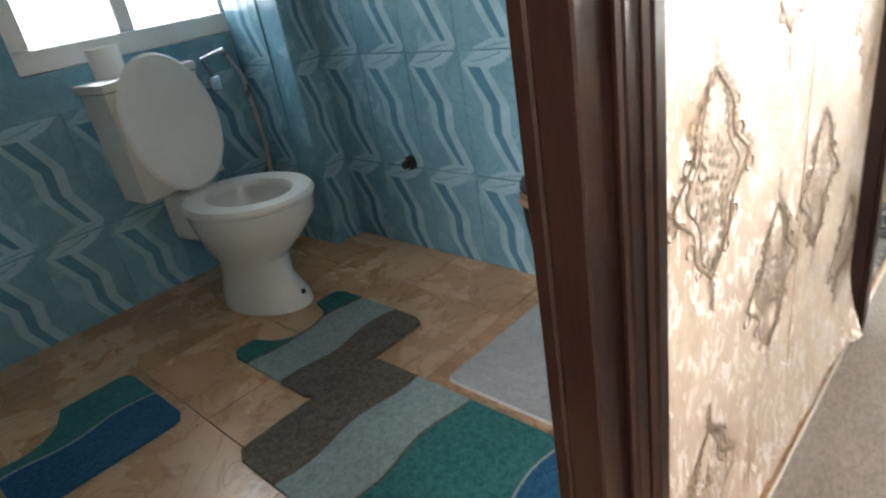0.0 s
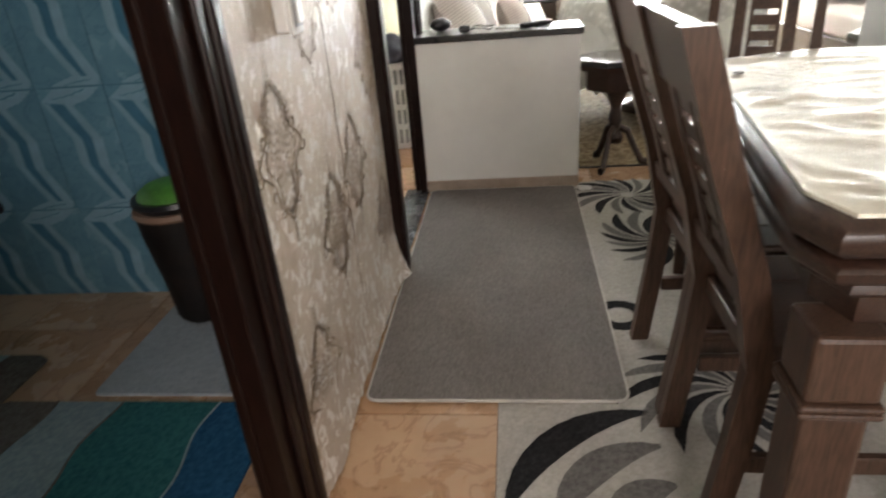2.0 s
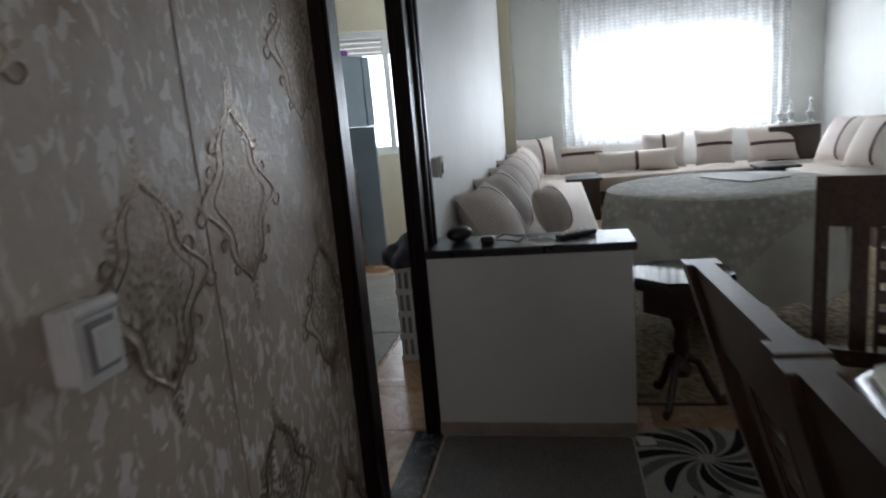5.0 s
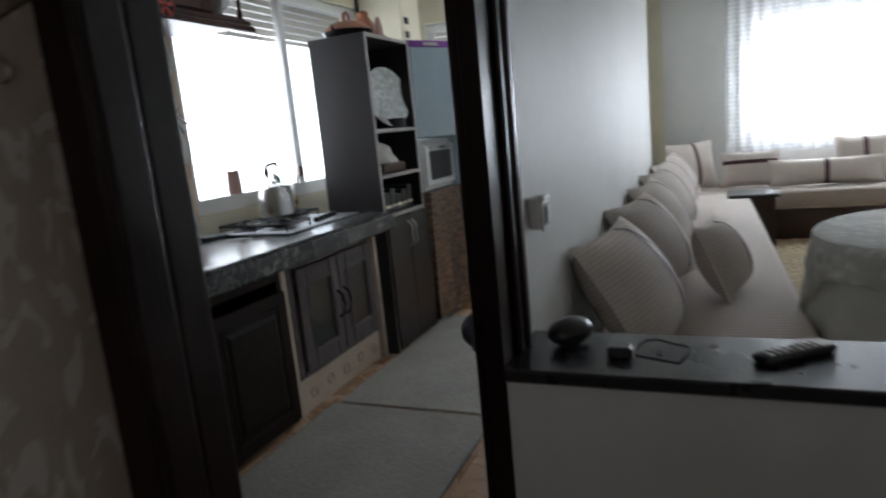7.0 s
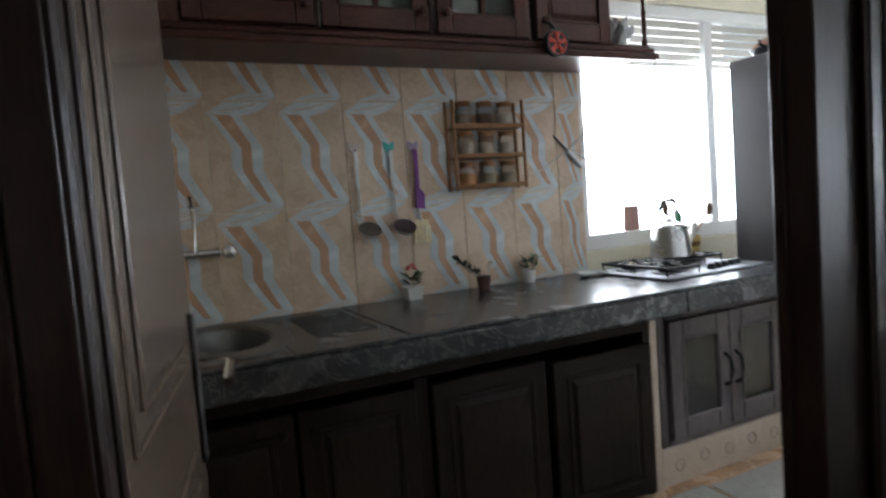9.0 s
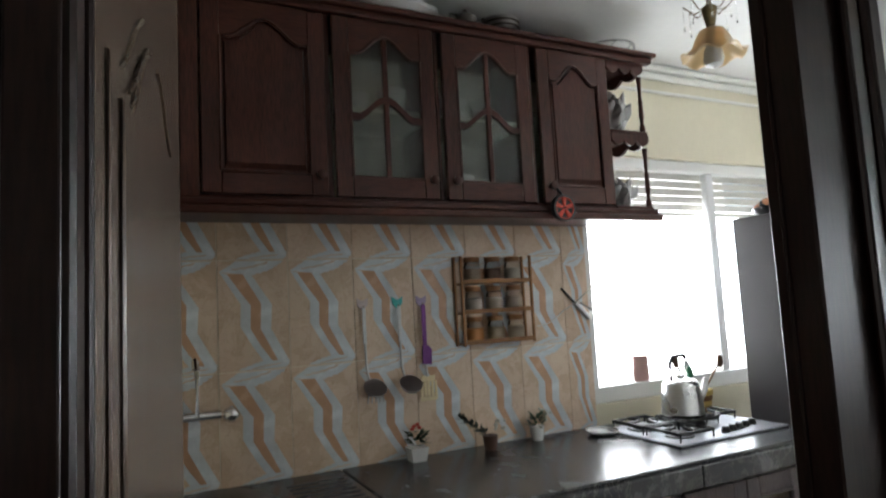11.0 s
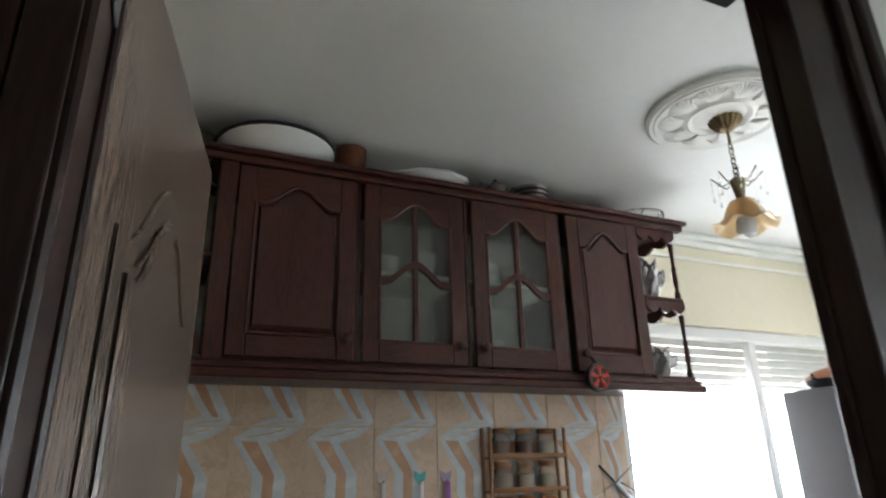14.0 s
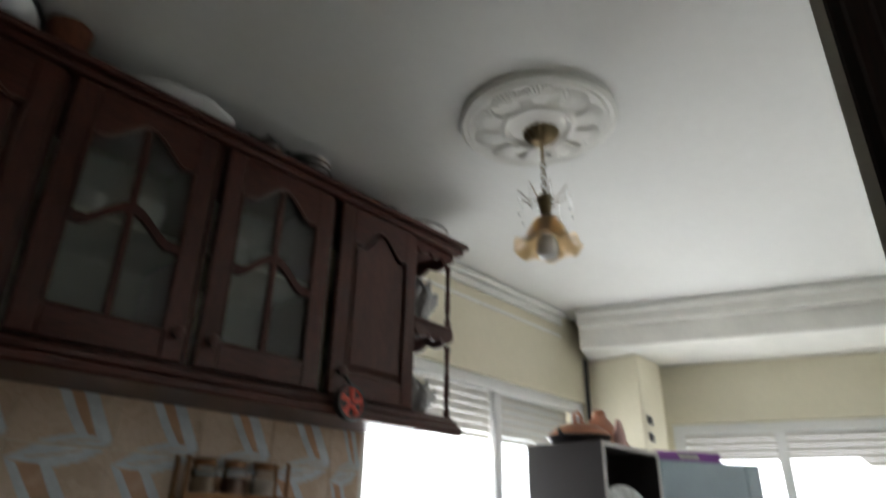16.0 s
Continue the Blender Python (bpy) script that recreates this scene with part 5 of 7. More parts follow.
part("body", lathe(bmesh.new(), [(0.0, 0), (0.12, 0), (0.15, 0.015), (0.152, 0.022), (0.12, 0.006), (0, 0.005)], m=Matrix.Translation((0, 0.02, 0.186)) @ Matrix.Scale(1.2, 4) @ Matrix.Rotation(radians(80), 4, "X") @ Matrix.Rotation(radians(-15), 4, "Y"), seg=36), plain("frosted_cut_glass", (0.60, 0.64, 0.63), 0.12, vary=0.25, scale=30, grain=60, bumps=0.6), tray, smooth=True)
jug = thing("cream_canister", (4.96, 2.12, 1.31), 0, "cream canister with a red foot on the shelf", "canister")
part("body", lathe(bmesh.new(), [(0.07, 0.05), (0.075, 0.06), (0.075, 0.26), (0.065, 0.27), (0, 0.27)], seg=24), plain("cream_tin", (0.45, 0.38, 0.28), 0.35), jug, smooth=True)
part("foot", lathe(bmesh.new(), [(0.06, 0), (0.062, 0.02), (0.07, 0.049), (0, 0.049)], seg=24), M_RED, jug, "red foot", smooth=True)
part("lid", boxes(((-0.06, -0.06, 0.2705), (0.06, 0.06, 0.36)), bevel=0.01), plain("brown_card", (0.3, 0.17, 0.09), 0.6), jug)
pan = thing("black_pan", (5.26, 2.07, 1.31), 0, "small black saucepan on the shelf", "pan")
part("body", lathe(bmesh.new(), [(0.06, 0), (0.075, 0.01), (0.078, 0.06), (0.072, 0.06), (0.068, 0.012), (0, 0.008)], seg=24), M_BPLAST, pan, smooth=True)
bask = thing("bread_tray", (5.12, 2.12, 1.05), 0, "brown tray with a crumpled white cloth on the shelf", "tray")
part("body", boxes(((-0.15, -0.10, 0), (0.15, 0.10, 0.06)), bevel=0.012, seg=2), plain("brown_wicker", (0.08, 0.04, 0.025), 0.6), bask)
bm = bmesh.new()
bmesh.ops.create_icosphere(bm, subdivisions=4, radius=0.1)
for v in bm.verts:
    kk = 1 + 0.3 * noise.noise(v.co * 16)
    v.co = Vector((v.co.x * 1.3 * kk, v.co.y * 0.9 * kk, max(0.061, 0.06 + v.co.z * kk * 1.15)))
part("cloth", bm, plain("white_cloth", (0.62, 0.60, 0.55), 0.9), bask, "crumpled white cloth")
for i in range(6):
    bk = thing("box_on_shelf", (4.90 + 0.075 * i, 2.10, 0.8205), 0, "dark small box with a coloured band on the shelf", "box", "boxes on the shelf")
    part("body", boxes(((-0.034, -0.08, 0), (0.034, 0.08, 0.10 + 0.02 * (i % 3))), bevel=0.003), M_BPLAST, bk)
    part("band", boxes(((-0.03, -0.083, 0.03), (0.03, -0.081, 0.045))), M_CREAMPL if i % 2 else M_PALE, bk)
# tagines on the unit
M_TERRA = plain("glazed_terracotta", (0.36, 0.13, 0.06), 0.35, vary=0.25)
tg = thing("low_tagine", (5.0, 2.17, TZ + 0.001), 0, "low terracotta casserole with a looped lid handle on the shelf unit", "tagine")
part("dish", lathe(bmesh.new(), [(0.09, 0), (0.13, 0.02), (0.145, 0.04), (0.135, 0.04), (0, 0.03)], seg=32), M_BPLAST, tg, smooth=True)
part("lid", lathe(bmesh.new(), [(0.14, 0.041), (0.13, 0.055), (0.09, 0.085), (0.03, 0.10), (0, 0.10)], seg=32), M_TERRA, tg, smooth=True)
part("handle", tube(bmesh.new(), [(-0.03, 0, 0.095), (-0.028, 0, 0.135), (0, 0, 0.148), (0.028, 0, 0.135), (0.03, 0, 0.095)], 0.009), M_TERRA, tg, smooth=True)
part("ear", tube(bmesh.new(), [(-0.14, 0, 0.035), (-0.17, 0, 0.045), (-0.165, 0.0, 0.06)], 0.009), M_BPLAST, tg)
tg = thing("tagine", (5.26, 2.2, TZ + 0.001), 0, "conical terracotta tagine on the shelf unit", "tagine")
part("dish", lathe(bmesh.new(), [(0.08, 0), (0.12, 0.02), (0.13, 0.035), (0, 0.035)], seg=32), M_TERRA, tg, smooth=True)
part("lid", lathe(bmesh.new(), [(0.125, 0.036), (0.115, 0.05), (0.05, 0.14), (0.03, 0.165), (0.034, 0.18), (0.02, 0.195), (0, 0.196)], seg=32), M_TERRA, tg, smooth=True)
bt = thing("pink_bottle", (5.15, 2.05, TZ + 0.001), 0, "small pink bottle on the shelf unit", "bottle")
part("body", lathe(bmesh.new(), [(0.025, 0), (0.028, 0.05), (0.02, 0.09), (0.012, 0.12), (0, 0.122)], seg=16), M_PINK, bt, smooth=True)

# wall cupboard, microwave and covered washing machine
M_BLUEGREY = plain("pale_blue_grey_laminate", (0.30, 0.37, 0.42), 0.22, vary=0.08, scale=2)
fr = thing("tall_blue_cupboard", (5.40, 1.99, 0), -28, "pale blue-grey glossy tall cupboard in the kitchen corner", "cupboard")
part("body", boxes(((0, 0, 1.235), (0.60, 0.5, 1.80)), bevel=0.006), M_BLUEGREY, fr)
bm = boxes(((6.02, 1.74, 0.0), (6.06, 2.30, 1.234)), bevel=0.004)
bm.transform(fr.matrix_basis.inverted())
part("side_panel", bm, M_BLUEGREY, fr)
part("door", boxes(((0.004, -0.02, 1.24), (0.50, -0.002, 1.795)), bevel=0.004), M_BLUEGREY, fr)
part("door", boxes(((0.508, -0.02, 1.24), (0.596, -0.002, 1.795)), bevel=0.004), M_BLUEGREY, fr)
pb = thing("purple_box", (5.43, 2.0, 1.801), -28, "flat purple box on the blue cupboard", "box")
part("body", boxes(((0, 0, 0), (0.38, 0.3, 0.045)), bevel=0.004), M_PURPLE, pb)
part("label", boxes(((0.12, -0.003, 0.012), (0.24, -0.001, 0.032))), M_PALE, pb)
wm = thing("washing_machine", (5.43, 1.93, 0), 0, "washing machine under a patterned brown cloth cover", "washing machine")
part("body", boxes(((0.02, 0.03, 0), (0.55, 0.5, 0.86)), bevel=0.015, seg=2), M_WPLAST, wm)
M_CLOTH = plain("brown_striped_cloth", (0.15, 0.085, 0.05), 0.85, vary=0.9, scale=11, grain=90, stretch=(1, 1, 3.5), coat=0.7)
bm = bmesh.new()
nx, nz = 36, 24
def coverpt(i, j):
    u, v = i / nx, j / nz
    per = u * 1.6
    x = -0.005 + min(max(per - 0.5, 0), 0.58) if per > 0.5 else -0.005
    y = 0.5 - min(per, 0.5) if per < 0.5 else 0.0
    if per > 1.08:
        x, y = 0.575, per - 1.08
    f = (0.022 * math.sin(u * 34) + 0.008 * math.sin(u * 75 + 3 * v)) * (1.05 - v)
    return Vector((x + (f if per < 0.5 or per > 1.08 else 0), y - (f if 0.5 <= per <= 1.08 else 0), 0.03 + 0.85 * v))
g = [[bm.verts.new(coverpt(i, j)) for j in range(nz + 1)] for i in range(nx + 1)]
for i in range(nx):
    for j in range(nz):
        bm.faces.new((g[i][j], g[i + 1][j], g[i + 1][j + 1], g[i][j + 1]))
cv = part("cover", bm, M_CLOTH, wm, "brown patterned cloth cover", smooth=True)
part("cover_top", boxes(((-0.004, 0.002, 0.862), (0.572, 0.5, 0.882)), bevel=0.008), M_CLOTH, wm)
mw = thing("microwave_oven", (5.47, 1.97, 0.885), 0, "white microwave oven with a dark window on the washing machine", "microwave")
part("body", boxes(((0, 0.02, 0), (0.48, 0.38, 0.34)), bevel=0.01, seg=2), M_WPLAST, mw)
part("door", boxes(((0.0, 0.0, 0.03), (0.48, 0.018, 0.30)), bevel=0.006), M_WPLAST, mw)
part("window", boxes(((0.06, -0.004, 0.07), (0.42, -0.001, 0.26))), M_BPLAST, mw, "dark glass window")
part("handle", boxes(((0.05, -0.03, 0.272), (0.43, -0.012, 0.288)), ((0.06, -0.012, 0.274), (0.08, 0.0, 0.286)), ((0.40, -0.012, 0.274), (0.42, 0.0, 0.286)), bevel=0.003), M_STEEL, mw)

# column with sockets in the far corner
bm = boxes(((-0.34, -0.34, 0), (-0.003, -0.003, 2.492)), bevel=0.006)
bm.transform(END @ Matrix.Rotation(radians(-19), 4, "Z"))
single("wall_kitchen_column", bm, M_CREAM, "cream painted corner column", "column", kind="structure")
for x, z in ((6.16, 2.10), (6.16, 2.0)):
    so = thing("wall_socket", (x, 2.335 - 0.003, z), 0, "small dark wall socket on the corner column", "socket", "sockets on the column")
    part("plate", boxes(((-0.03, -0.008, -0.025), (0.03, 0, 0.025)), bevel=0.004), M_BPLAST, so)
pp = thing("gas_pipe", (0, 0, 0), 0, "thin black gas pipe running down the corner wall", "pipe")
part("tube", tube(bmesh.new(), [(6.02, TILEWALL - 0.02, 2.49), (6.02, TILEWALL - 0.02, 1.3)], 0.012), M_BLACK, pp)

# plaster cornice along the kitchen wall
bm = boxes(((2.08, TILEWALL - 0.06, H - 0.035), (5.75, TILEWALL - 0.002, H - 0.002)), ((2.08, TILEWALL - 0.03, H - 0.075), (5.75, TILEWALL - 0.002, H - 0.036)), ((2.08, TILEWALL - 0.015, H - 0.15), (5.75, TILEWALL - 0.002, H - 0.13)), bevel=0.01, seg=2)
single("trim_cornice", bm, M_PLASTER, "white plaster cornice under the ceiling", "cornice", kind="structure")

# laundry basket
bas = thing("laundry_basket", (3.72, 0.80, 0), 0, "white pierced plastic laundry basket with dark clothes", "laundry basket")
bm = bmesh.new()
for z in (0.0, 0.12, 0.24, 0.36, 0.48):
    box(bm, (0, 0, z), (0.36, 0.012, z + 0.03))
    box(bm, (0, 0.238, z), (0.36, 0.25, z + 0.03))
    box(bm, (0, 0.012, z), (0.012, 0.238, z + 0.03))
    box(bm, (0.348, 0.012, z), (0.36, 0.238, z + 0.03))
for i in range(9):
    for z in (0.03, 0.15, 0.27, 0.39):
        x = 0.02 + 0.036 * i
        box(bm, (x, 0.238, z), (x + 0.014, 0.25, z + 0.09))
        if i < 6:
            y = 0.02 + 0.036 * i
            box(bm, (0, y, z), (0.012, y + 0.014, z + 0.09))
            box(bm, (0.348, y, z), (0.36, y + 0.014, z + 0.09))
part("body", bm, M_WPLAST, bas)
part("lining", boxes(((0.015, 0.004, 0.0), (0.345, 0.234, 0.47))), plain("grey_lining", (0.3, 0.3, 0.3), 0.8), bas)
part("rim", boxes(((-0.012, -0.004, 0.51), (0.372, 0.262, 0.54)), bevel=0.01, seg=2), M_WPLAST, bas)
bm = bmesh.new()
bmesh.ops.create_icosphere(bm, subdivisions=4, radius=0.14)
for v in bm.verts:
    kk = 1 + 0.35 * noise.noise(v.co * 11)
    v.co = Vector((0.18 + v.co.x * 1.1 * kk, 0.13 + v.co.y * 0.8 * kk, max(0.541, 0.54 + v.co.z * kk)))
cl = single("laundry", bm, plain("dark_clothes", (0.05, 0.045, 0.06), 0.9, vary=0.5, scale=14), "heap of dark clothes on the laundry basket", "clothes", smooth=True)
cl.location = (3.53, 0.835, 0.0)

# ---- rugs ----
def woven(name, color, color2, scale, stretch, rough=0.95, bumps=0.9):
    m, n, l, b = nodes_of(name)
    vec = coords(n, l, stretch)
    f = noise_of(n, l, vec, scale, 3, 0.7)
    g = noise_of(n, l, coords(n, l), 3.0, 3)
    c = ramp(n, l, f, [(0.35, color), (0.65, color2)])
    c = mix(n, l, 1.0, c, ramp(n, l, g, [(0.3, (0.8,) * 3), (0.7, (1, 1, 1))]), "MULTIPLY")
    l.new(c, b.inputs["Base Color"])
    b.inputs["Roughness"].default_value = rough
    b.inputs["Specular IOR Level"].default_value = 0.15
    bump(n, l, b, f, bumps, 0.004)
    return m


def rug(name, x0, x1, y0, y1, z, mat, label, edge=None, r=0.03, thick=0.008):
    t = thing(name, ((x0 + x1) / 2, (y0 + y1) / 2, z), 0, label, "rug")
    w, h = (x1 - x0) / 2, (y1 - y0) / 2
    o = []
    for cx, cy, a0 in ((w - r, h - r, 0), (-w + r, h - r, 90), (-w + r, -h + r, 180), (w - r, -h + r, 270)):
        for k in range(5):
            a = radians(a0 + 22.5 * k)
            o.append((cx + r * math.cos(a), cy + r * math.sin(a)))
    part("woven_top", prism(bmesh.new(), o, 0, thick, None, 0.003), mat, t)
    if edge:
        part("edging", tube(bmesh.new(), [(u, v, thick * 0.55) for u, v in o + o[:1]], thick * 0.55, 6), edge, t)
    return t


M_RUNNER = woven("grey_beige_pile", (0.165, 0.15, 0.14), (0.26, 0.24, 0.225), 60, (1, 3.5, 1))
M_EDGE = plain("cream_binding", (0.55, 0.53, 0.48), 0.9)
rug("runner_rug", 1.315, 2.915, -0.03, 0.675, 0.007, M_RUNNER, "plain grey-beige runner rug with a pale bound edge", M_EDGE)
M_CARPET = woven("cream_carpet", (0.42, 0.40, 0.36), (0.54, 0.52, 0.48), 90, (1, 1, 1))
carpet = rug("patterned_carpet", -0.6, 2.98, -2.3, 0.313, 0.0, M_CARPET, "cream carpet with black and grey swirling fan motifs", None, 0.02, 0.006)
M_CBLACK = woven("black_carpet_pile", (0.012, 0.012, 0.014), (0.03, 0.03, 0.032), 90, (1, 1, 1))
M_CGREY = woven("grey_carpet_pile", (0.13, 0.125, 0.12), (0.22, 0.21, 0.20), 90, (1, 1, 1))


def blade(bm, cx, cy, r0, r1, a0, a1, twist, z):
    """One curved petal of a fan."""
    n = 8
    lo, hi = [], []
    for i in range(n + 1):
        u = i / n
        r = r0 + (r1 - r0) * u
        w = math.sin(math.pi * min(1, 0.15 + u * 0.85)) ** 0.7
        mid = (a0 + a1) / 2 + twist * u
        hw = (a1 - a0) / 2 * w
        lo.append(bm.verts.new((cx + r * math.cos(mid - hw), cy + r * math.sin(mid - hw), z)))
        hi.append(bm.verts.new((cx + r * math.cos(mid + hw), cy + r * math.sin(mid + hw), z)))
    for i in range(n):
        bm.faces.new((lo[i], lo[i + 1], hi[i + 1], hi[i]))


zc = 0.0072
ox, oy = carpet.location.x, carpet.location.y
for cx, cy, r, n, tw, a00 in ((1.36, -0.32, 0.33, 18, 0.9, 0.0), (2.30, -0.30, 0.30, 16, -0.8, 0.3), (2.78, -0.26, 0.32, 16, 0.7, 0.1), (0.35, -0.5, 0.34, 18, 0.9, 0.2), (1.9, -1.1, 0.33, 18, -0.9, 0.0), (0.9, -1.4, 0.33, 18, 0.9, 0.5), (2.5, -1.5, 0.3, 16, 0.8, 0.0)):
    for mi, (mat, off) in enumerate(((M_CBLACK, 0), (M_CGREY, 1))):
        for k in range(off, n, 2):
            bm = bmesh.new()
            a = 2 * math.pi * k / n + a00
            blade(bm, cx - ox, cy - oy, 0.03, r * (0.85 + 0.15 * math.sin(2 * a)), a, a + 2 * math.pi / n * 0.75, tw, zc)
            part("fan_blade", bm, mat, carpet)
for cx, cy in ((1.74, -0.07), (0.75, -0.02), (2.05, -0.55)):
    bm = bmesh.new()
    for k in range(16):
        a0, a1 = math.pi * k / 8, math.pi * (k + 1) / 8
        v = [bm.verts.new((cx - ox + r * math.cos(a), cy - oy + r * math.sin(a), zc)) for r, a in ((0.045, a0), (0.09, a0), (0.09, a1), (0.045, a1))]
        bm.faces.new(v)
    part("ring_motif", bm, M_CBLACK, carpet)
for mat, offs in ((M_CBLACK, 0.0), (M_CGREY, 0.12), (M_CGREY, 0.24)):
    bm = bmesh.new()
    n = 10
    lo, hi = [], []
    for i in range(n + 1):
        u = i / n
        a = radians(5 + 80 * u)
        r = 0.42 - offs
        w = 0.11 * math.sin(math.pi * min(0.98, 0.05 + u))
        x, y = 0.86 - ox, -0.10 - oy
        lo.append(bm.verts.new((x + (r - w * 0.4) * math.cos(a), y + (r - w * 0.4) * math.sin(a) * 0.95, zc)))
        hi.append(bm.verts.new((x + (r + w * 0.4) * math.cos(a), y + (r + w * 0.4) * math.sin(a) * 0.95, zc)))
    for i in range(n):
        bm.faces.new((lo[i], lo[i + 1], hi[i + 1], hi[i]))
    part("leaf_motif", bm, mat, carpet)
M_RIB = woven("ribbed_grey_mat", (0.33, 0.31, 0.28), (0.52, 0.50, 0.46), 30, (9, 1.0, 1))
rug("kitchen_mat", 2.75, 4.15, 1.17, 2.0, 0.0, M_RIB, "ribbed grey-beige kitchen mat with a dark edge", M_BPLAST, 0.01, 0.006)
rug("kitchen_mat", 4.17, 5.6, 1.15, 1.98, 0.0, M_RIB, "ribbed pale grey-beige kitchen mat", None, 0.01, 0.006)
M_SHAG = woven("mottled_tan_pile", (0.16, 0.11, 0.06), (0.42, 0.34, 0.22), 26, (1, 1, 1), bumps=1.0)
rug("salon_carpet", 3.2, 8.0, -2.1, -0.08, 0.0, M_SHAG, "mottled tan and brown salon carpet with a dark edge", M_BPLAST, 0.01, 0.008)
paper = single("paper_scrap", prism(bmesh.new(), [(0, 0), (0.07, 0.01), (0.06, -0.05), (0.01, -0.06)], 0.007, 0.0095), M_CERAMIC, "small white scrap of paper on the carpet", "paper")
paper.location = (2.86, -0.05, 0)

# ---- dining table and chairs ----
def plastic_cover(name):
    """Cream cloth under a clear plastic sheet with soft wrinkles."""
    m, n, l, b = nodes_of(name)
    vec = coords(n, l)
    lace = noise_of(n, l, vec, 28, 5, 0.7)
    c = ramp(n, l, lace, [(0.35, (0.62, 0.58, 0.46)), (0.7, (0.80, 0.77, 0.65))])
    l.new(c, b.inputs["Base Color"])
    b.inputs["Roughness"].default_value = 0.55
    b.inputs["Coat Weight"].default_value, b.inputs["Coat Roughness"].default_value = 1.0, 0.07
    w = noise_of(n, l, coords(n, l, (1.3, 2.0, 1)), 3.6, 4, 0.55, 1.1)
    k = n.new("ShaderNodeBump")
    k.inputs["Strength"].default_value, k.inputs["Distance"].default_value = 0.35, 0.01
    l.new(w, k.inputs["Height"])
    l.new(k.outputs[0], b.inputs["Coat Normal"])
    k2 = n.new("ShaderNodeBump")
    k2.inputs["Strength"].default_value, k2.inputs["Distance"].default_value = 0.15, 0.01
    l.new(w, k2.inputs["Height"])
    l.new(k2.outputs[0], b.inputs["Normal"])
    return m


M_COVER = plastic_cover("plastic_covered_cloth")
tab = thing("dining_table", (1.22, -0.55, 0), -2.0, "dark wooden dining table with a bowed edge and moulded apron", "dining table")
def table_outline(g):
    o = [(-0.54 - g, -0.42 - g), (-0.54 - g, 0.40 + g), (-0.46 - g, 0.43 + g)]
    o += [(0.46 + g, 0.34 + g)]
    for i in range(9):
        u = i / 8
        o.append((0.50 + g + 0.10 * math.sin(math.pi * u), 0.30 - 0.64 * u))
    o += [(0.44 + g, -0.42 - g)]
    return o
def moulded(profile):
    """A moulded edge swept round the table: rows of (height, overhang)."""
    bm = bmesh.new()
    rings = [[bm.verts.new((u, v, z)) for u, v in table_outline(gap)] for z, gap in profile]
    for p, q in zip(rings, rings[1:]):
        for i in range(len(p)):
            j = (i + 1) % len(p)
            bm.faces.new((p[i], p[j], q[j], q[i]))
    bm.faces.new(rings[0])
    bm.faces.new(rings[-1])
    return bm
part("tabletop", moulded([(0.735, -0.03), (0.737, -0.012), (0.744, -0.002), (0.757, 0.003), (0.771, 0.001), (0.780, -0.006), (0.786, -0.016), (0.787, -0.03)]), M_TABLE, tab, smooth=True)
part("moulding", moulded([(0.690, -0.045), (0.692, -0.030), (0.698, -0.016), (0.708, -0.006), (0.720, -0.004), (0.728, -0.010), (0.732, -0.022), (0.7345, -0.032)]), M_TABLE, tab, smooth=True)
part("cove", moulded([(0.655, -0.062), (0.660, -0.052), (0.668, -0.044), (0.680, -0.047), (0.6895, -0.055)]), M_TABLE, tab, smooth=True)
part("apron", moulded([(0.610, -0.07), (0.6545, -0.07)]), M_TABLE, tab)
for x, y in ((-0.46, 0.34), (-0.46, -0.35), (0.38, 0.26), (0.38, -0.34)):
    leg = part("leg", boxes(((x - 0.045, y - 0.045, 0.07), (x + 0.045, y + 0.045, 0.4745)), bevel=0.008, seg=2), M_CHAIR, tab)
    part("block", boxes(((x - 0.05, y - 0.05, 0.4995), (x + 0.05, y + 0.05, 0.6095)), bevel=0.008, seg=2), M_CHAIR, leg)
    for z in (0.475, 0.4875):
        part("collar", boxes(((x - 0.056, y - 0.056, z), (x + 0.056, y + 0.056, z + 0.0115)), bevel=0.005, seg=2), M_CHAIR, leg)
    part("foot", boxes(((x - 0.055, y - 0.055, 0.0), (x + 0.055, y + 0.055, 0.0695)), bevel=0.008, seg=2), M_CHAIR, leg)
cov = thing("table_cover", (1.22, -0.55, 0.7875), -2.0, "cream lace cloth under clear wrinkled plastic on the dining table", "tablecloth")
bm = bmesh.new()
o = []
base_o = table_outline(-0.020)
for (ua, va), (ub, vb) in zip(base_o, base_o[1:] + base_o[:1]):
    n = max(1, round(math.hypot(ub - ua, vb - va) / 0.016))
    o += [(ua + (ub - ua) * i / n, va + (vb - va) * i / n) for i in range(n)]


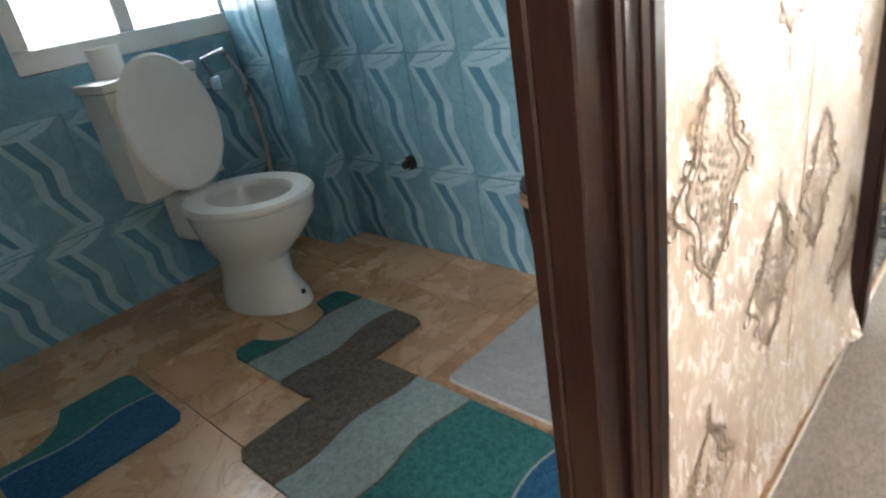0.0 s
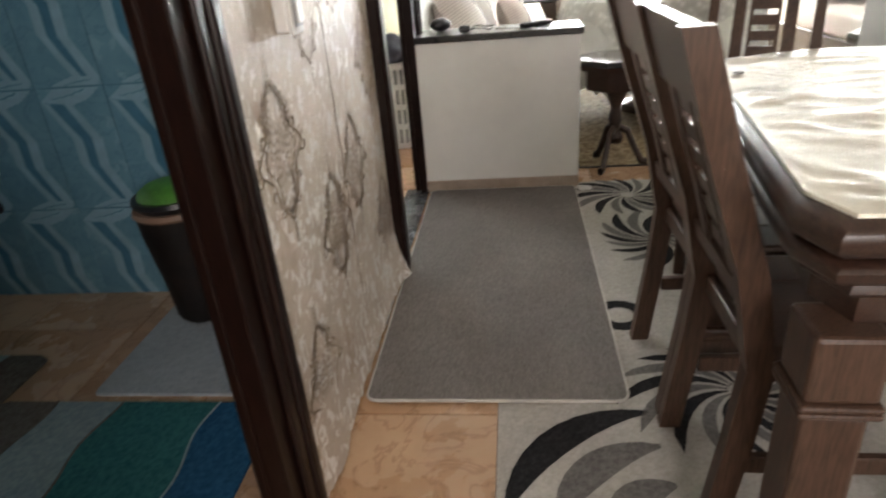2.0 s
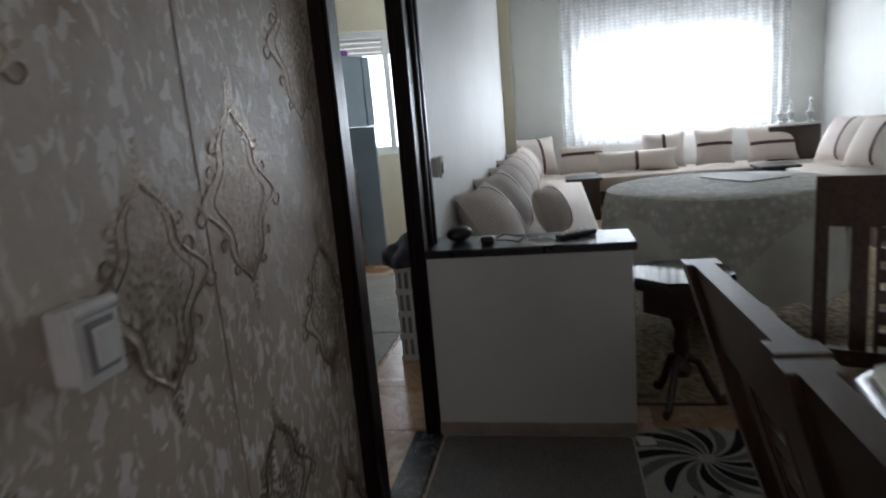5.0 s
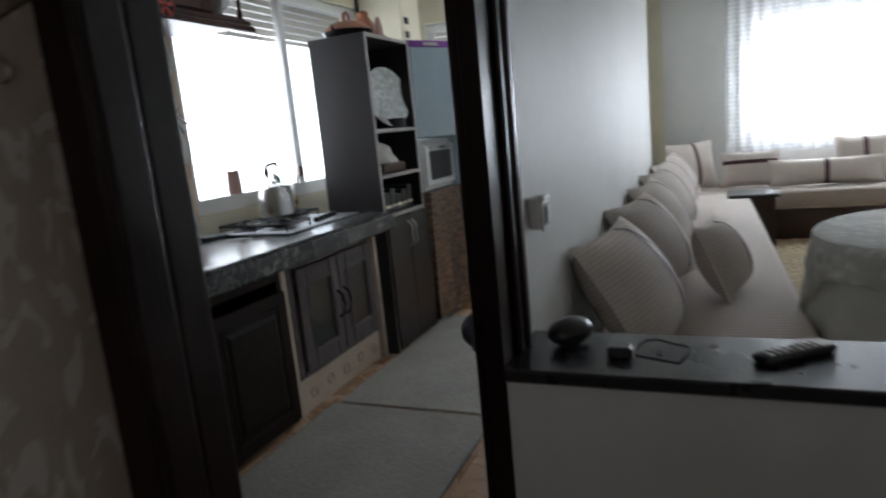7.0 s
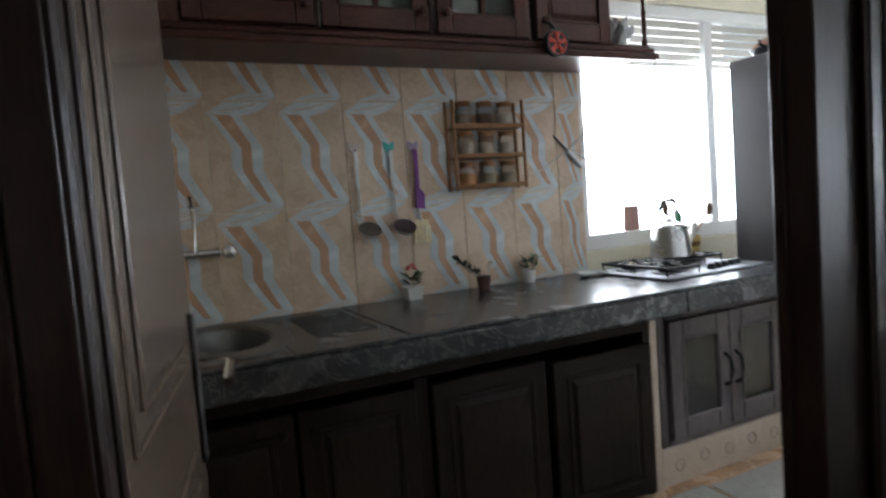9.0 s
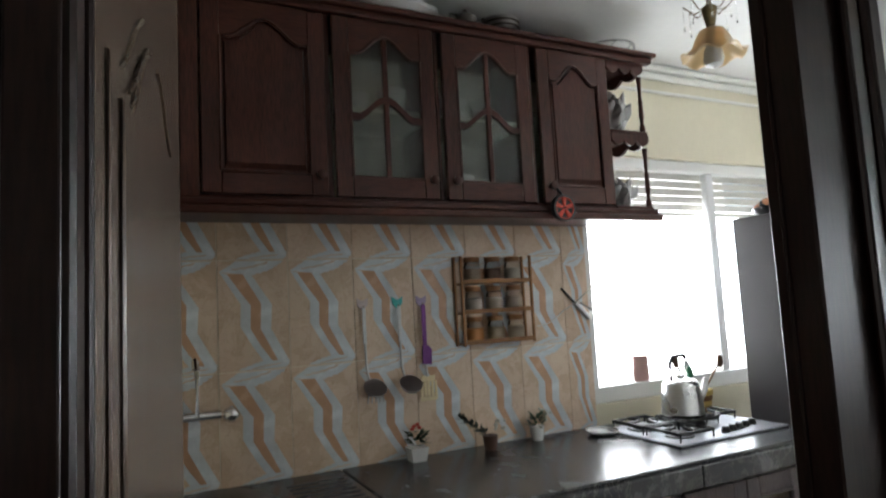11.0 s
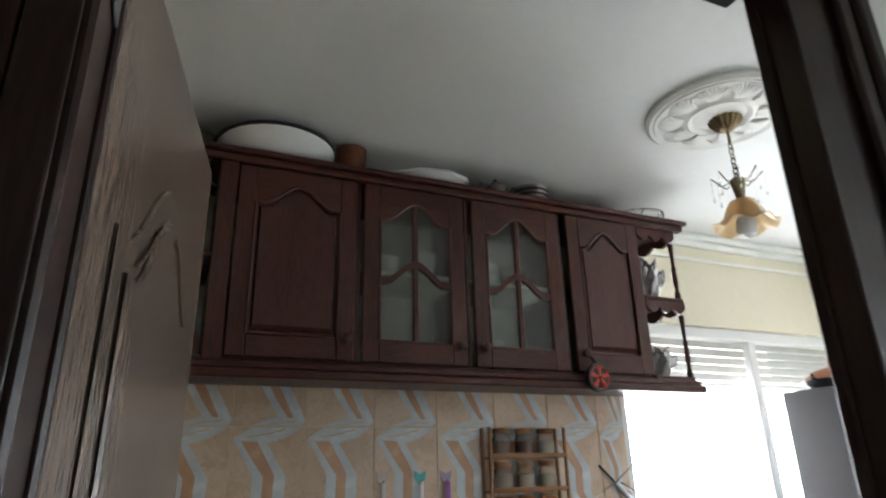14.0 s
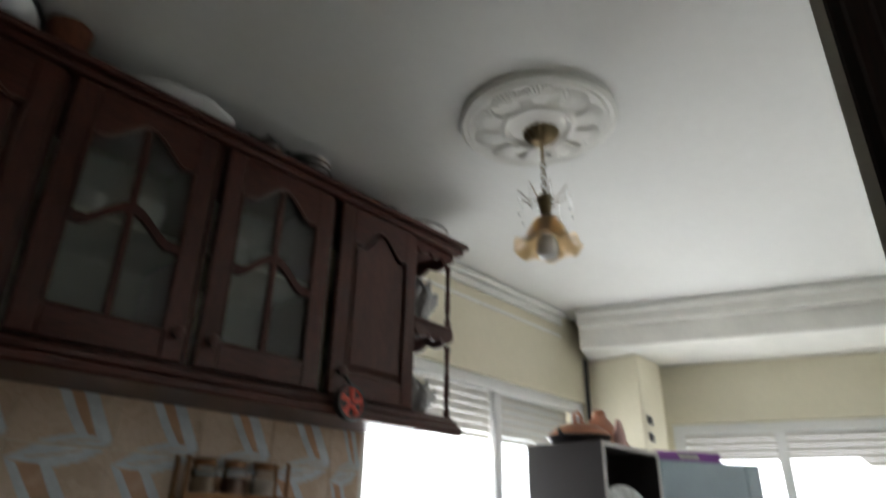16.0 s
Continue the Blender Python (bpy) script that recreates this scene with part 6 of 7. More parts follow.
def crease(u, v):
    """Height of the sheet: long soft folds across the table, with finer ones between them."""
    w = noise.noise(Vector((u * 2.2, v * 1.6, 7.0)))
    x, y = u + 0.10 * w, v

    def ridge(p, q, seed, thin):
        where = noise.noise(Vector((p * 0.5 + 3, q * 0.9, seed + 20)))
        return max(0, 1 - abs(noise.noise(Vector((p, q, seed)))) * thin) ** 1.4 * min(1, max(0, 0.35 + 2.2 * where))
    h = 0.0105 * ridge(x * 4.0 + y * 0.9, y * 1.1, 1.0, 6.0)
    h += 0.0095 * ridge(x * 3.2 - y * 2.6, y * 1.2 + x, 4.0, 7.0)
    h += 0.0055 * ridge(x * 12 + y * 2.0, y * 3.0, 8.0, 4.0)
    h += 0.0042 * ridge(x * 17 - y * 4.0, y * 5.0, 12.0, 3.5)
    return h + 0.0008 * noise.noise(Vector((u * 34, v * 16, 2.0)))


rings = []
for k in range(1, 57):
    f = k / 56
    fade = min(1, (1 - f) * 14)
    rings.append([bm.verts.new((u * f, v * f, 0.005 + crease(u * f, v * f) * fade)) for u, v in o])
rings.append([bm.verts.new((u * 1.004, v * 1.004, 0.0005)) for u, v in o])
for p, q in zip(rings, rings[1:]):
    for i in range(len(o)):
        j = (i + 1) % len(o)
        bm.faces.new((p[i], p[j], q[j], q[i]))
bm.faces.new(rings[0])
bm.faces.new(list(reversed(rings[-1])))
part("sheet", bm, M_COVER, cov, smooth=True)


def dining_chair(name, at, rz, label):
    c = thing(name, at, rz, label, "dining chair", "chairs round the dining table")
    prof = [(0.0, -0.09), (0.25, -0.12), (0.42, -0.135), (0.60, -0.10), (0.80, -0.035), (0.985, 0.02)]
    for x in (-0.165, 0.165):
        bm = bmesh.new()
        sec = []
        for z, y in prof:
            sec.append([bm.verts.new((x + dx, y + dy, z)) for dx, dy in ((-0.016, -0.024), (0.016, -0.024), (0.016, 0.024), (-0.016, 0.024))])
        for p, q in zip(sec, sec[1:]):
            for i in range(4):
                j = (i + 1) % 4
                bm.faces.new((p[i], p[j], q[j], q[i]))
        bm.faces.new(sec[0])
        bm.faces.new(sec[-1])
        part("back_leg", bm, M_CHAIR, c)
    def back(bm, x0, x1, z0, z1, t=0.009):
        def yy(z):
            for (za, ya), (zb, yb) in zip(prof, prof[1:]):
                if za <= z <= zb:
                    return ya + (yb - ya) * (z - za) / (zb - za)
            return prof[-1][1]
        n = 3
        sec = [[bm.verts.new((x, yy(z0 + (z1 - z0) * i / n) + dy, z0 + (z1 - z0) * i / n)) for x, dy in ((x0, -t), (x1, -t), (x1, t), (x0, t))] for i in range(n + 1)]
        for p, q in zip(sec, sec[1:]):
            for i in range(4):
                j = (i + 1) % 4
                bm.faces.new((p[i], p[j], q[j], q[i]))
        bm.faces.new(sec[0])
        bm.faces.new(sec[-1])
        return bm
    part("top_rail", back(bmesh.new(), -0.149, 0.149, 0.86, 0.985, 0.014), M_CHAIR, c)
    part("low_rail", back(bmesh.new(), -0.149, 0.149, 0.52, 0.56, 0.012), M_CHAIR, c)
    for x0, x1 in ((-0.10, -0.062), (0.062, 0.10)):
        part("slat", back(bmesh.new(), x0, x1, 0.56, 0.86), M_CHAIR, c)
    for z in (0.575, 0.625, 0.675, 0.725, 0.775, 0.825):
        part("ladder_bar", back(bmesh.new(), -0.042, 0.042, z, z + 0.032, 0.006), M_CHAIR, c)
    for x0 in (-0.048, 0.038):
        part("ladder_side", back(bmesh.new(), x0, x0 + 0.01, 0.56, 0.86, 0.008), M_CHAIR, c)
    part("seat", boxes(((-0.175, -0.52, 0.43), (0.175, -0.15, 0.46)), bevel=0.01, seg=2), M_CHAIR, c)
    for x in (-0.06, 0.06):
        part("seat_groove", boxes(((x - 0.004, -0.50, 0.4601), (x + 0.004, -0.17, 0.4625)), bevel=0.001), M_CHAIR, c)
    for x in (-0.155, 0.155):
        part("front_leg", boxes(((x - 0.018, -0.51, 0), (x + 0.018, -0.47, 0.429)), bevel=0.004), M_CHAIR, c)
        part("side_rail", boxes(((x - 0.012, -0.469, 0.385), (x + 0.012, -0.16, 0.428)), bevel=0.003), M_CHAIR, c)
        part("stretcher", boxes(((x - 0.010, -0.469, 0.17), (x + 0.010, -0.14, 0.21)), bevel=0.003), M_CHAIR, c)
    part("back_rail", boxes(((-0.149, -0.155, 0.385), (0.149, -0.135, 0.428)), bevel=0.003), M_CHAIR, c)
    return c


ch = dining_chair("dining_chair", (1.075, -0.02, 0.0065), 0, "dark wooden dining chair pushed under the table")
copy_thing(ch, pose(1.45, -0.02, 0.0065, 0, 0, 1.5))
c3 = copy_thing(ch, pose(2.42, -0.635, 0.0065, 0, 0, -111))
tagged(c3, "dark wooden dining chair with a ladder back at the table end")

bot = thing("water_bottle", (1.44, -0.68, 0.797), 0, "clear plastic water bottle with a blue label on the table", "bottle")
bot.scale = (0.86, 0.86, 0.9)
M_PET = glass("clear_pet", (0.97, 0.98, 1.0), 0.03, 1.3)
part("body", lathe(bmesh.new(), [(0.026, 0), (0.034, 0.006), (0.035, 0.03), (0.033, 0.035), (0.035, 0.04), (0.035, 0.06), (0.034, 0.07), (0.034, 0.115), (0.035, 0.12), (0.033, 0.125), (0.035, 0.13), (0.03, 0.155), (0.016, 0.178), (0.015, 0.19), (0.0, 0.19)], seg=28), M_PET, bot, smooth=True)
part("label", lathe(bmesh.new(), [(0.0355, 0.072), (0.036, 0.074), (0.036, 0.112), (0.0355, 0.114)], seg=28), plain("blue_label", (0.02, 0.10, 0.42), 0.3), bot, "blue printed label", smooth=True)
part("label_band", lathe(bmesh.new(), [(0.0362, 0.092), (0.0364, 0.093), (0.0364, 0.096), (0.0362, 0.097)], seg=28), M_WPLAST, bot, smooth=True)
part("cap", lathe(bmesh.new(), [(0.0165, 0.191), (0.0165, 0.205), (0.014, 0.208), (0, 0.208)], seg=20), M_WPLAST, bot, "white cap", smooth=True)
pg = thing("clothes_peg", (0.746, -0.238, 0.799), 36, "blue plastic clothes peg on the table", "clothes peg")
pg.scale = (0.72, 1.3, 1.0)
M_PEG = plain("blue_peg_plastic", (0.02, 0.12, 0.33), 0.35)
bm = bmesh.new()
prism(bm, [(-0.036, 0.0), (-0.02, 0.0), (0.036, 0.0), (0.036, 0.005), (0.0, 0.006), (-0.036, 0.005)], -0.005, 0.005, FRONT)
part("leg", bm, M_PEG, pg)
bm = bmesh.new()
prism(bm, [(-0.036, 0.010), (0.0, 0.0062), (0.036, 0.0052), (0.036, 0.010), (0.0, 0.013), (-0.036, 0.016)], -0.005, 0.005, FRONT)
part("leg", bm, M_PEG, pg)
part("spring", tube(bmesh.new(), [(0.0, -0.007, 0.008), (0.0, 0.007, 0.008)], 0.004), M_STEEL, pg)
ky = thing("keys", (1.56, -0.68, 0.797), 20, "small bunch of dark keys on the table", "keys")
bm = bmesh.new()
tube(bm, [(0.014 * math.cos(a * math.pi / 8), 0.014 * math.sin(a * math.pi / 8), 0.003) for a in range(17)], 0.0015, 5)
part("ring", bm, M_STEEL, ky)
for k in range(3):
    part("key", boxes(((0.012, -0.02 + 0.016 * k, 0.001), (0.055, -0.013 + 0.018 * k, 0.004)), bevel=0.001), M_BLACK, ky)
ob = single("table_coin", lathe(bmesh.new(), [(0.012, 0), (0.012, 0.002), (0, 0.002)], (1.53, -0.27, 0.797), 16), M_OLDSILVER, "small dark coin on the table cover", "coin")

# ---- salon ----
def stripes(name, c1, c2, axis, pitch, share, rough=0.85):
    """Woven cloth with narrow stripes across one axis."""
    m, n, l, b = nodes_of(name)
    vec = coords(n, l)
    sep = n.new("ShaderNodeSeparateXYZ")
    l.new(vec, sep.inputs[0])
    a = n.new("ShaderNodeMath")
    a.operation, a.inputs[1].default_value = "MULTIPLY", 1.0 / pitch
    l.new(sep.outputs[axis], a.inputs[0])
    f = n.new("ShaderNodeMath")
    f.operation = "FRACT"
    l.new(a.outputs[0], f.inputs[0])
    c = ramp(n, l, f.outputs[0], [(0.0, c1), (share, c1), (share + 0.05, c2), (0.95, c2), (1.0, c1)])
    g = noise_of(n, l, vec, 120, 2)
    c = mix(n, l, 1.0, c, ramp(n, l, g, [(0.3, (0.82,) * 3), (0.7, (1, 1, 1))]), "MULTIPLY")
    l.new(c, b.inputs["Base Color"])
    b.inputs["Roughness"].default_value = rough
    bump(n, l, b, g, 0.3)
    return m


M_SOFA = stripes("beige_ribbed_upholstery", (0.46, 0.39, 0.34), (0.64, 0.57, 0.51), 0, 0.03, 0.4)
M_CUSH = stripes("beige_ribbed_cushion", (0.56, 0.49, 0.44), (0.68, 0.61, 0.55), 2, 0.016, 0.4)
M_MAROON = plain("maroon_ribbon", (0.06, 0.012, 0.016), 0.6)


def sofa(name, x0, x1, y0, y1, axis, label):
    t = thing(name, ((x0 + x1) / 2, (y0 + y1) / 2, 0), 0, label, "sofa")
    w, h = (x1 - x0) / 2, (y1 - y0) / 2
    part("base", boxes(((-w + 0.01, -h + 0.01, 0), (w - 0.01, h - 0.01, 0.27)), bevel=0.008), M_TABLE, t, "dark carved wooden sofa base")
    part("mattress", boxes(((-w, -h, 0.271), (w, h, 0.45)), bevel=0.035, seg=3), M_SOFA, t, "beige ribbed mattress", smooth=True)
    part("piping", tube(bmesh.new(), [(-w + 0.02, -h + 0.02, 0.43), (w - 0.02, -h + 0.02, 0.43), (w - 0.02, h - 0.02, 0.43), (-w + 0.02, h - 0.02, 0.43), (-w + 0.02, -h + 0.02, 0.43)], 0.006, 6), M_MAROON, t)
    return t


sofa("salon_sofa", 3.20, 8.1, -0.06, W - 0.01, 0, "long low beige ribbed sofa along the white wall")
sofa("salon_sofa", 8.12, 8.88, SY + 0.02, W - 0.01, 1, "low beige ribbed sofa under the window")
sofa("salon_sofa", 3.6, 8.1, SY + 0.02, -2.12, 0, "long low beige ribbed sofa along the side wall")


def pillow_mesh(w, h, t):
    """A stuffed cushion with pointed corners, upright in x and z."""
    bm = bmesh.new()
    n = 12
    for side in (1, -1):
        g = []
        for i in range(n + 1):
            row = []
            for j in range(n + 1):
                u, v = 2 * i / n - 1, 2 * j / n - 1
                pinch = 1 - 0.10 * (1 - u * u) * abs(v) ** 3 - 0.0
                pinch2 = 1 - 0.10 * (1 - v * v) * abs(u) ** 3
                d = ((1 - u ** 2) * (1 - v ** 2)) ** 0.5 if abs(u) < 1 and abs(v) < 1 else 0
                row.append(bm.verts.new((u * w / 2 * pinch2, side * t / 2 * d, h / 2 + v * h / 2 * pinch)))
            g.append(row)
        for i in range(n):
            for j in range(n):
                bm.faces.new((g[i][j], g[i + 1][j], g[i + 1][j + 1], g[i][j + 1]))
    bmesh.ops.remove_doubles(bm, verts=bm.verts, dist=0.0005)
    return bm


def cushion(x, y, z, rz, w, h, t, lean, vertical=True, stripe=0.0, label="plump beige ribbed cushion with a maroon ribbon"):
    ob = new("cushion")
    ob.matrix_basis = pose(x, y, z, lean, 0, rz)
    tagged(ob, label, "cushion", "cushions on the salon sofas")
    part("cover", pillow_mesh(w, h, t), M_CUSH, ob, smooth=True)
    bm = bmesh.new()
    n = 14
    for side in (1, -1):
        lo, hi = [], []
        for i in range(n + 1):
            v = (2 * i / n - 1) * 0.97
            for k, lst in ((-0.02, lo), (0.02, hi)):
                u = stripe * 2 / (w if vertical else h) + k * 2 / (w if vertical else h)
                a, b = (u, v) if vertical else (v, u)
                d = ((1 - a ** 2) * (1 - b ** 2)) ** 0.5
                lst.append(bm.verts.new((a * w / 2 * (1 - 0.1 * (1 - b * b) * abs(a) ** 3), side * (t / 2 * d + 0.003), h / 2 + b * h / 2 * (1 - 0.1 * (1 - a * a) * abs(b) ** 3))))
        for i in range(n):
            bm.faces.new((lo[i], lo[i + 1], hi[i + 1], hi[i]))
    part("ribbon", bm, M_MAROON, ob, "dark maroon ribbon", smooth=True)
    return ob


CZ = 0.452
for i in range(6):
    cushion(3.90 + 0.77 * i, 0.415, CZ + 0.02, -7 - 4 * (i % 2), 0.64, 0.46, 0.24, -31, True, 0.06)
cushion(4.62, 0.17, CZ + 0.01, -12, 0.42, 0.34, 0.20, -24, True, 0.0, "small beige cushion with a maroon ribbon on the sofa")
cushion(8.45, 0.42, CZ, -55, 0.62, 0.50, 0.20, -15, True, 0.05)
for y, w, h, v, st in ((-0.10, 0.55, 0.36, False, 0.06), (-0.72, 0.95, 0.26, True, 0.0), (-1.05, 0.50, 0.44, True, 0.0), (-1.62, 0.44, 0.44, False, 0.02), (-2.25, 0.56, 0.42, False, 0.0)):
    cushion(8.5 if h > 0.3 else 8.38, y, CZ, -90, w, h, 0.17, -14, v, st)
for i, x in enumerate((7.55, 6.85, 6.1, 5.35, 4.6)):
    cushion(x, -2.52, CZ + 0.03, 192 + 3 * (i % 2), 0.72, 0.52, 0.26, -28, True, 0.06)
cushion(5.9, -2.38, CZ, 150, 0.40, 0.36, 0.16, -16, True, 0.0, "small beige cushion with a maroon ribbon on the sofa")

# round table with its cloth
rt = thing("round_table", (4.40, -0.68, 0.008), 0, "round wooden table under a white cloth", "round table")
part("tabletop", lathe(bmesh.new(), [(0.0, 0.70), (0.58, 0.70), (0.59, 0.715), (0.58, 0.735), (0, 0.735)], seg=40), M_TABLE, rt, smooth=True)
part("pedestal", lathe(bmesh.new(), [(0.22, 0), (0.2, 0.04), (0.06, 0.08), (0.08, 0.3), (0.05, 0.45), (0.1, 0.66), (0.25, 0.699), (0, 0.699)], seg=24), M_TABLE, rt, smooth=True)
def lace(name):
    m, n, l, b = nodes_of(name)
    vec = coords(n, l)
    v = n.new("ShaderNodeTexVoronoi")
    v.inputs["Scale"].default_value = 24
    l.new(vec, v.inputs["Vector"])
    f = noise_of(n, l, vec, 9, 4)
    c = ramp(n, l, v.outputs["Distance"], [(0.12, (0.86, 0.85, 0.80)), (0.5, (0.62, 0.61, 0.56))])
    c = mix(n, l, 1.0, c, ramp(n, l, f, [(0.35, (0.78,) * 3), (0.65, (1, 1, 1))]), "MULTIPLY")
    l.new(c, b.inputs["Base Color"])
    b.inputs["Roughness"].default_value = 0.8
    bump(n, l, b, v.outputs["Distance"], 0.7)
    return m
M_LACE = lace("white_lace_cloth")
tc = thing("tablecloth", (4.40, -0.68, 0.7445), 0, "white lace tablecloth with deep folds on the round table", "tablecloth")
prof = [(0.0, 0.004), (0.3, 0.004), (0.58, 0.003), (0.605, -0.01), (0.615, -0.06), (0.625, -0.2), (0.635, -0.38), (0.645, -0.52)]
def folds(a, r, z):
    k = max(0, -z) / 0.52
    return r + k * (0.035 * math.sin(13 * a) + 0.02 * math.sin(7 * a + 1)), z + (0.02 * math.sin(26 * a) if z < -0.5 else 0)
part("cloth", lathe(bmesh.new(), prof, seg=104, wave=folds, shut=False), plain("cream_cloth", (0.72, 0.72, 0.66), 0.8, vary=0.08, grain=60), tc, smooth=True)
topper = thing("lace_topper", (4.40, -0.68, 0.7495), 0, "cream lace overlay with floral points over the round tablecloth", "table overlay")
def points(a, r, z):
    d = 0.10 + 0.28 * abs(math.cos(2 * (a - 2.93))) ** 3 + 0.012 * abs(math.sin(30 * a))
    k = max(0, -z)
    q = k * d / 0.52
    return r + 0.006 + q * (0.035 * math.sin(13 * a) + 0.02 * math.sin(7 * a + 1)), (0.004 + 0.006 * noise.noise(Vector((9 * r * math.cos(a), 9 * r * math.sin(a), 3))) ** 2) if z >= 0 else -k * d
part("cloth", lathe(bmesh.new(), [(0.0, 0.004), (0.2, 0.004), (0.4, 0.004), (0.57, 0.004), (0.600, -0.02), (0.615, -0.2), (0.622, -0.45), (0.63, -0.7), (0.636, -1.0)], seg=208, wave=points, shut=False), M_LACE, topper, smooth=True)
for k in range(28):
    a = 2 * math.pi * k / 28
    for f in (0.35, 0.75):
        r, z = points(a, 0.62, -f)
        if z < -0.05:
            bm = lathe(bmesh.new(), [(0.024, 0), (0.022, 0.003), (0.010, 0.0035), (0.006, 0.006), (0, 0.007)], m=Matrix.Translation(((r + 0.003) * math.cos(a), (r + 0.003) * math.sin(a), z)) @ Matrix.Rotation(a, 4, "Z") @ Matrix.Rotation(radians(90), 4, "Y"), seg=20, wave=lambda b, q, h: (q * (1 + 0.25 * math.cos(5 * b)) if q > 0.012 else q, h))
            part("lace_flower", bm, M_LACE, topper, smooth=True)
mat2 = thing("table_mat", (4.55, -0.85, 0.7575), 25, "pale rectangular mat on the round table", "table mat")
part("sheet", boxes(((-0.2, -0.14, 0), (0.2, 0.14, 0.004)), bevel=0.001), M_PALE, mat2)

# octagonal side tables
def octagon_table(name, at, label):
    t = thing(name, at, 0, label, "side table", "octagonal side tables")
    o = [(0.29 * math.cos(math.pi / 8 + k * math.pi / 4), 0.29 * math.sin(math.pi / 8 + k * math.pi / 4)) for k in range(8)]
    part("tabletop", prism(bmesh.new(), o, 0.565, 0.592, None, 0.006), M_LACQUER, t, "glossy black top")
    part("rim", prism(bmesh.new(), [(u * 0.97, v * 0.97) for u, v in o], 0.54, 0.5645, None, -0.006), M_TABLE, t)
    part("apron", prism(bmesh.new(), [(u * 0.82, v * 0.82) for u, v in o], 0.44, 0.5395), M_TABLE, t)
    part("column", lathe(bmesh.new(), [(0.05, 0.14), (0.06, 0.17), (0.03, 0.21), (0.05, 0.27), (0.035, 0.33), (0.07, 0.40), (0.10, 0.439), (0, 0.439)], seg=20), M_TABLE, t, smooth=True)
    for k in range(3):
        a = 2 * math.pi * k / 3 + 0.5
        c, s2 = math.cos(a), math.sin(a)
        part("leg", tube(bmesh.new(), [(0.03 * c, 0.03 * s2, 0.22), (0.09 * c, 0.09 * s2, 0.20), (0.15 * c, 0.15 * s2, 0.10), (0.20 * c, 0.20 * s2, 0.03), (0.24 * c, 0.24 * s2, 0.024)], 0.022, 8), M_TABLE, t, smooth=True)
    return t
octo = octagon_table("octagonal_table", (3.185, -0.255, 0.0085), "black octagonal side table on carved legs beside the half wall")
octo.scale = (0.69, 0.69, 0.95)
octo = octagon_table("octagonal_table", (3.35, -1.62, 0.0085), "black octagonal side table beyond the dining chair")
octo.scale = (0.8, 0.8, 0.95)
for yy, lb in ((0.02, "low dark corner table between the sofas"), (-1.98, "low dark corner table with a lace cloth")):
    ct = thing("corner_table", (7.9, yy - 0.1, 0.0085), 0, lb, "corner table", "corner tables")
    part("top", boxes(((-0.2, -0.2, 0.44), (0.2, 0.2, 0.47)), bevel=0.01), M_BPLAST, ct)
    part("body", boxes(((-0.17, -0.17, 0), (0.17, 0.17, 0.4395)), bevel=0.01), M_TABLE, ct)
for k, (dx, dy) in enumerate(((0, 0), (0.08, -0.14), (-0.06, -0.3))):
    vs = thing("silver_ornament", (8.62 + dx, -2.35 + dy, 0.86), 0, "small silvery ornament on a corner stand", "ornament", "ornaments in the salon corner")
    part("body", lathe(bmesh.new(), [(0.03, 0), (0.045, 0.01), (0.02, 0.04), (0.04, 0.09), (0.045, 0.12), (0.015, 0.16), (0.02, 0.2 + 0.03 * k), (0.0, 0.24 + 0.03 * k)], seg=16), M_STEEL, vs, smooth=True)
stand = thing("corner_stand", (8.66, -2.55, 0.45), 0, "tall dark corner stand with a lace top behind the sofa", "stand")
part("column", boxes(((-0.15, -0.2, 0.003), (0.15, 0.35, 0.385)), bevel=0.01), M_TABLE, stand)
part("lace_top", boxes(((-0.16, -0.21, 0.386), (0.16, 0.36, 0.408)), bevel=0.006), M_LACE, stand)

# curtains
M_VOILE = sheer("white_voile", (0.86, 0.87, 0.88), 0.55)
cur = thing("curtain", (SX - 0.10, 0, 0), 0, "sheer white curtain with dotted pattern drawn over the salon window", "curtain")
for nm, y0, y1, z0 in (("panel", 0.10, -1.18, 0.72), ("panel", -1.18, -2.5, 0.80)):
    bm = bmesh.new()
    n = 90
    g = []
    for i in range(n + 1):
        u = i / n
        y = y0 + (y1 - y0) * u
        g.append([bm.verts.new((0.022 * math.sin(u * 75) * (1 - 0.4 * v), y, z0 + 0.05 * math.sin(u * 3.14) + (2.55 - z0) * v)) for v in (0, 0.25, 0.5, 0.75, 1)])
    for i in range(n):
        for j in range(4):
            bm.faces.new((g[i][j], g[i + 1][j], g[i + 1][j + 1], g[i][j + 1]))
    part(nm, bm, M_VOILE, cur, smooth=True)
part("rod", tube(bmesh.new(), [(0, 0.3, 2.56), (0, -2.7, 2.56)], 0.012), M_CHROME, cur)

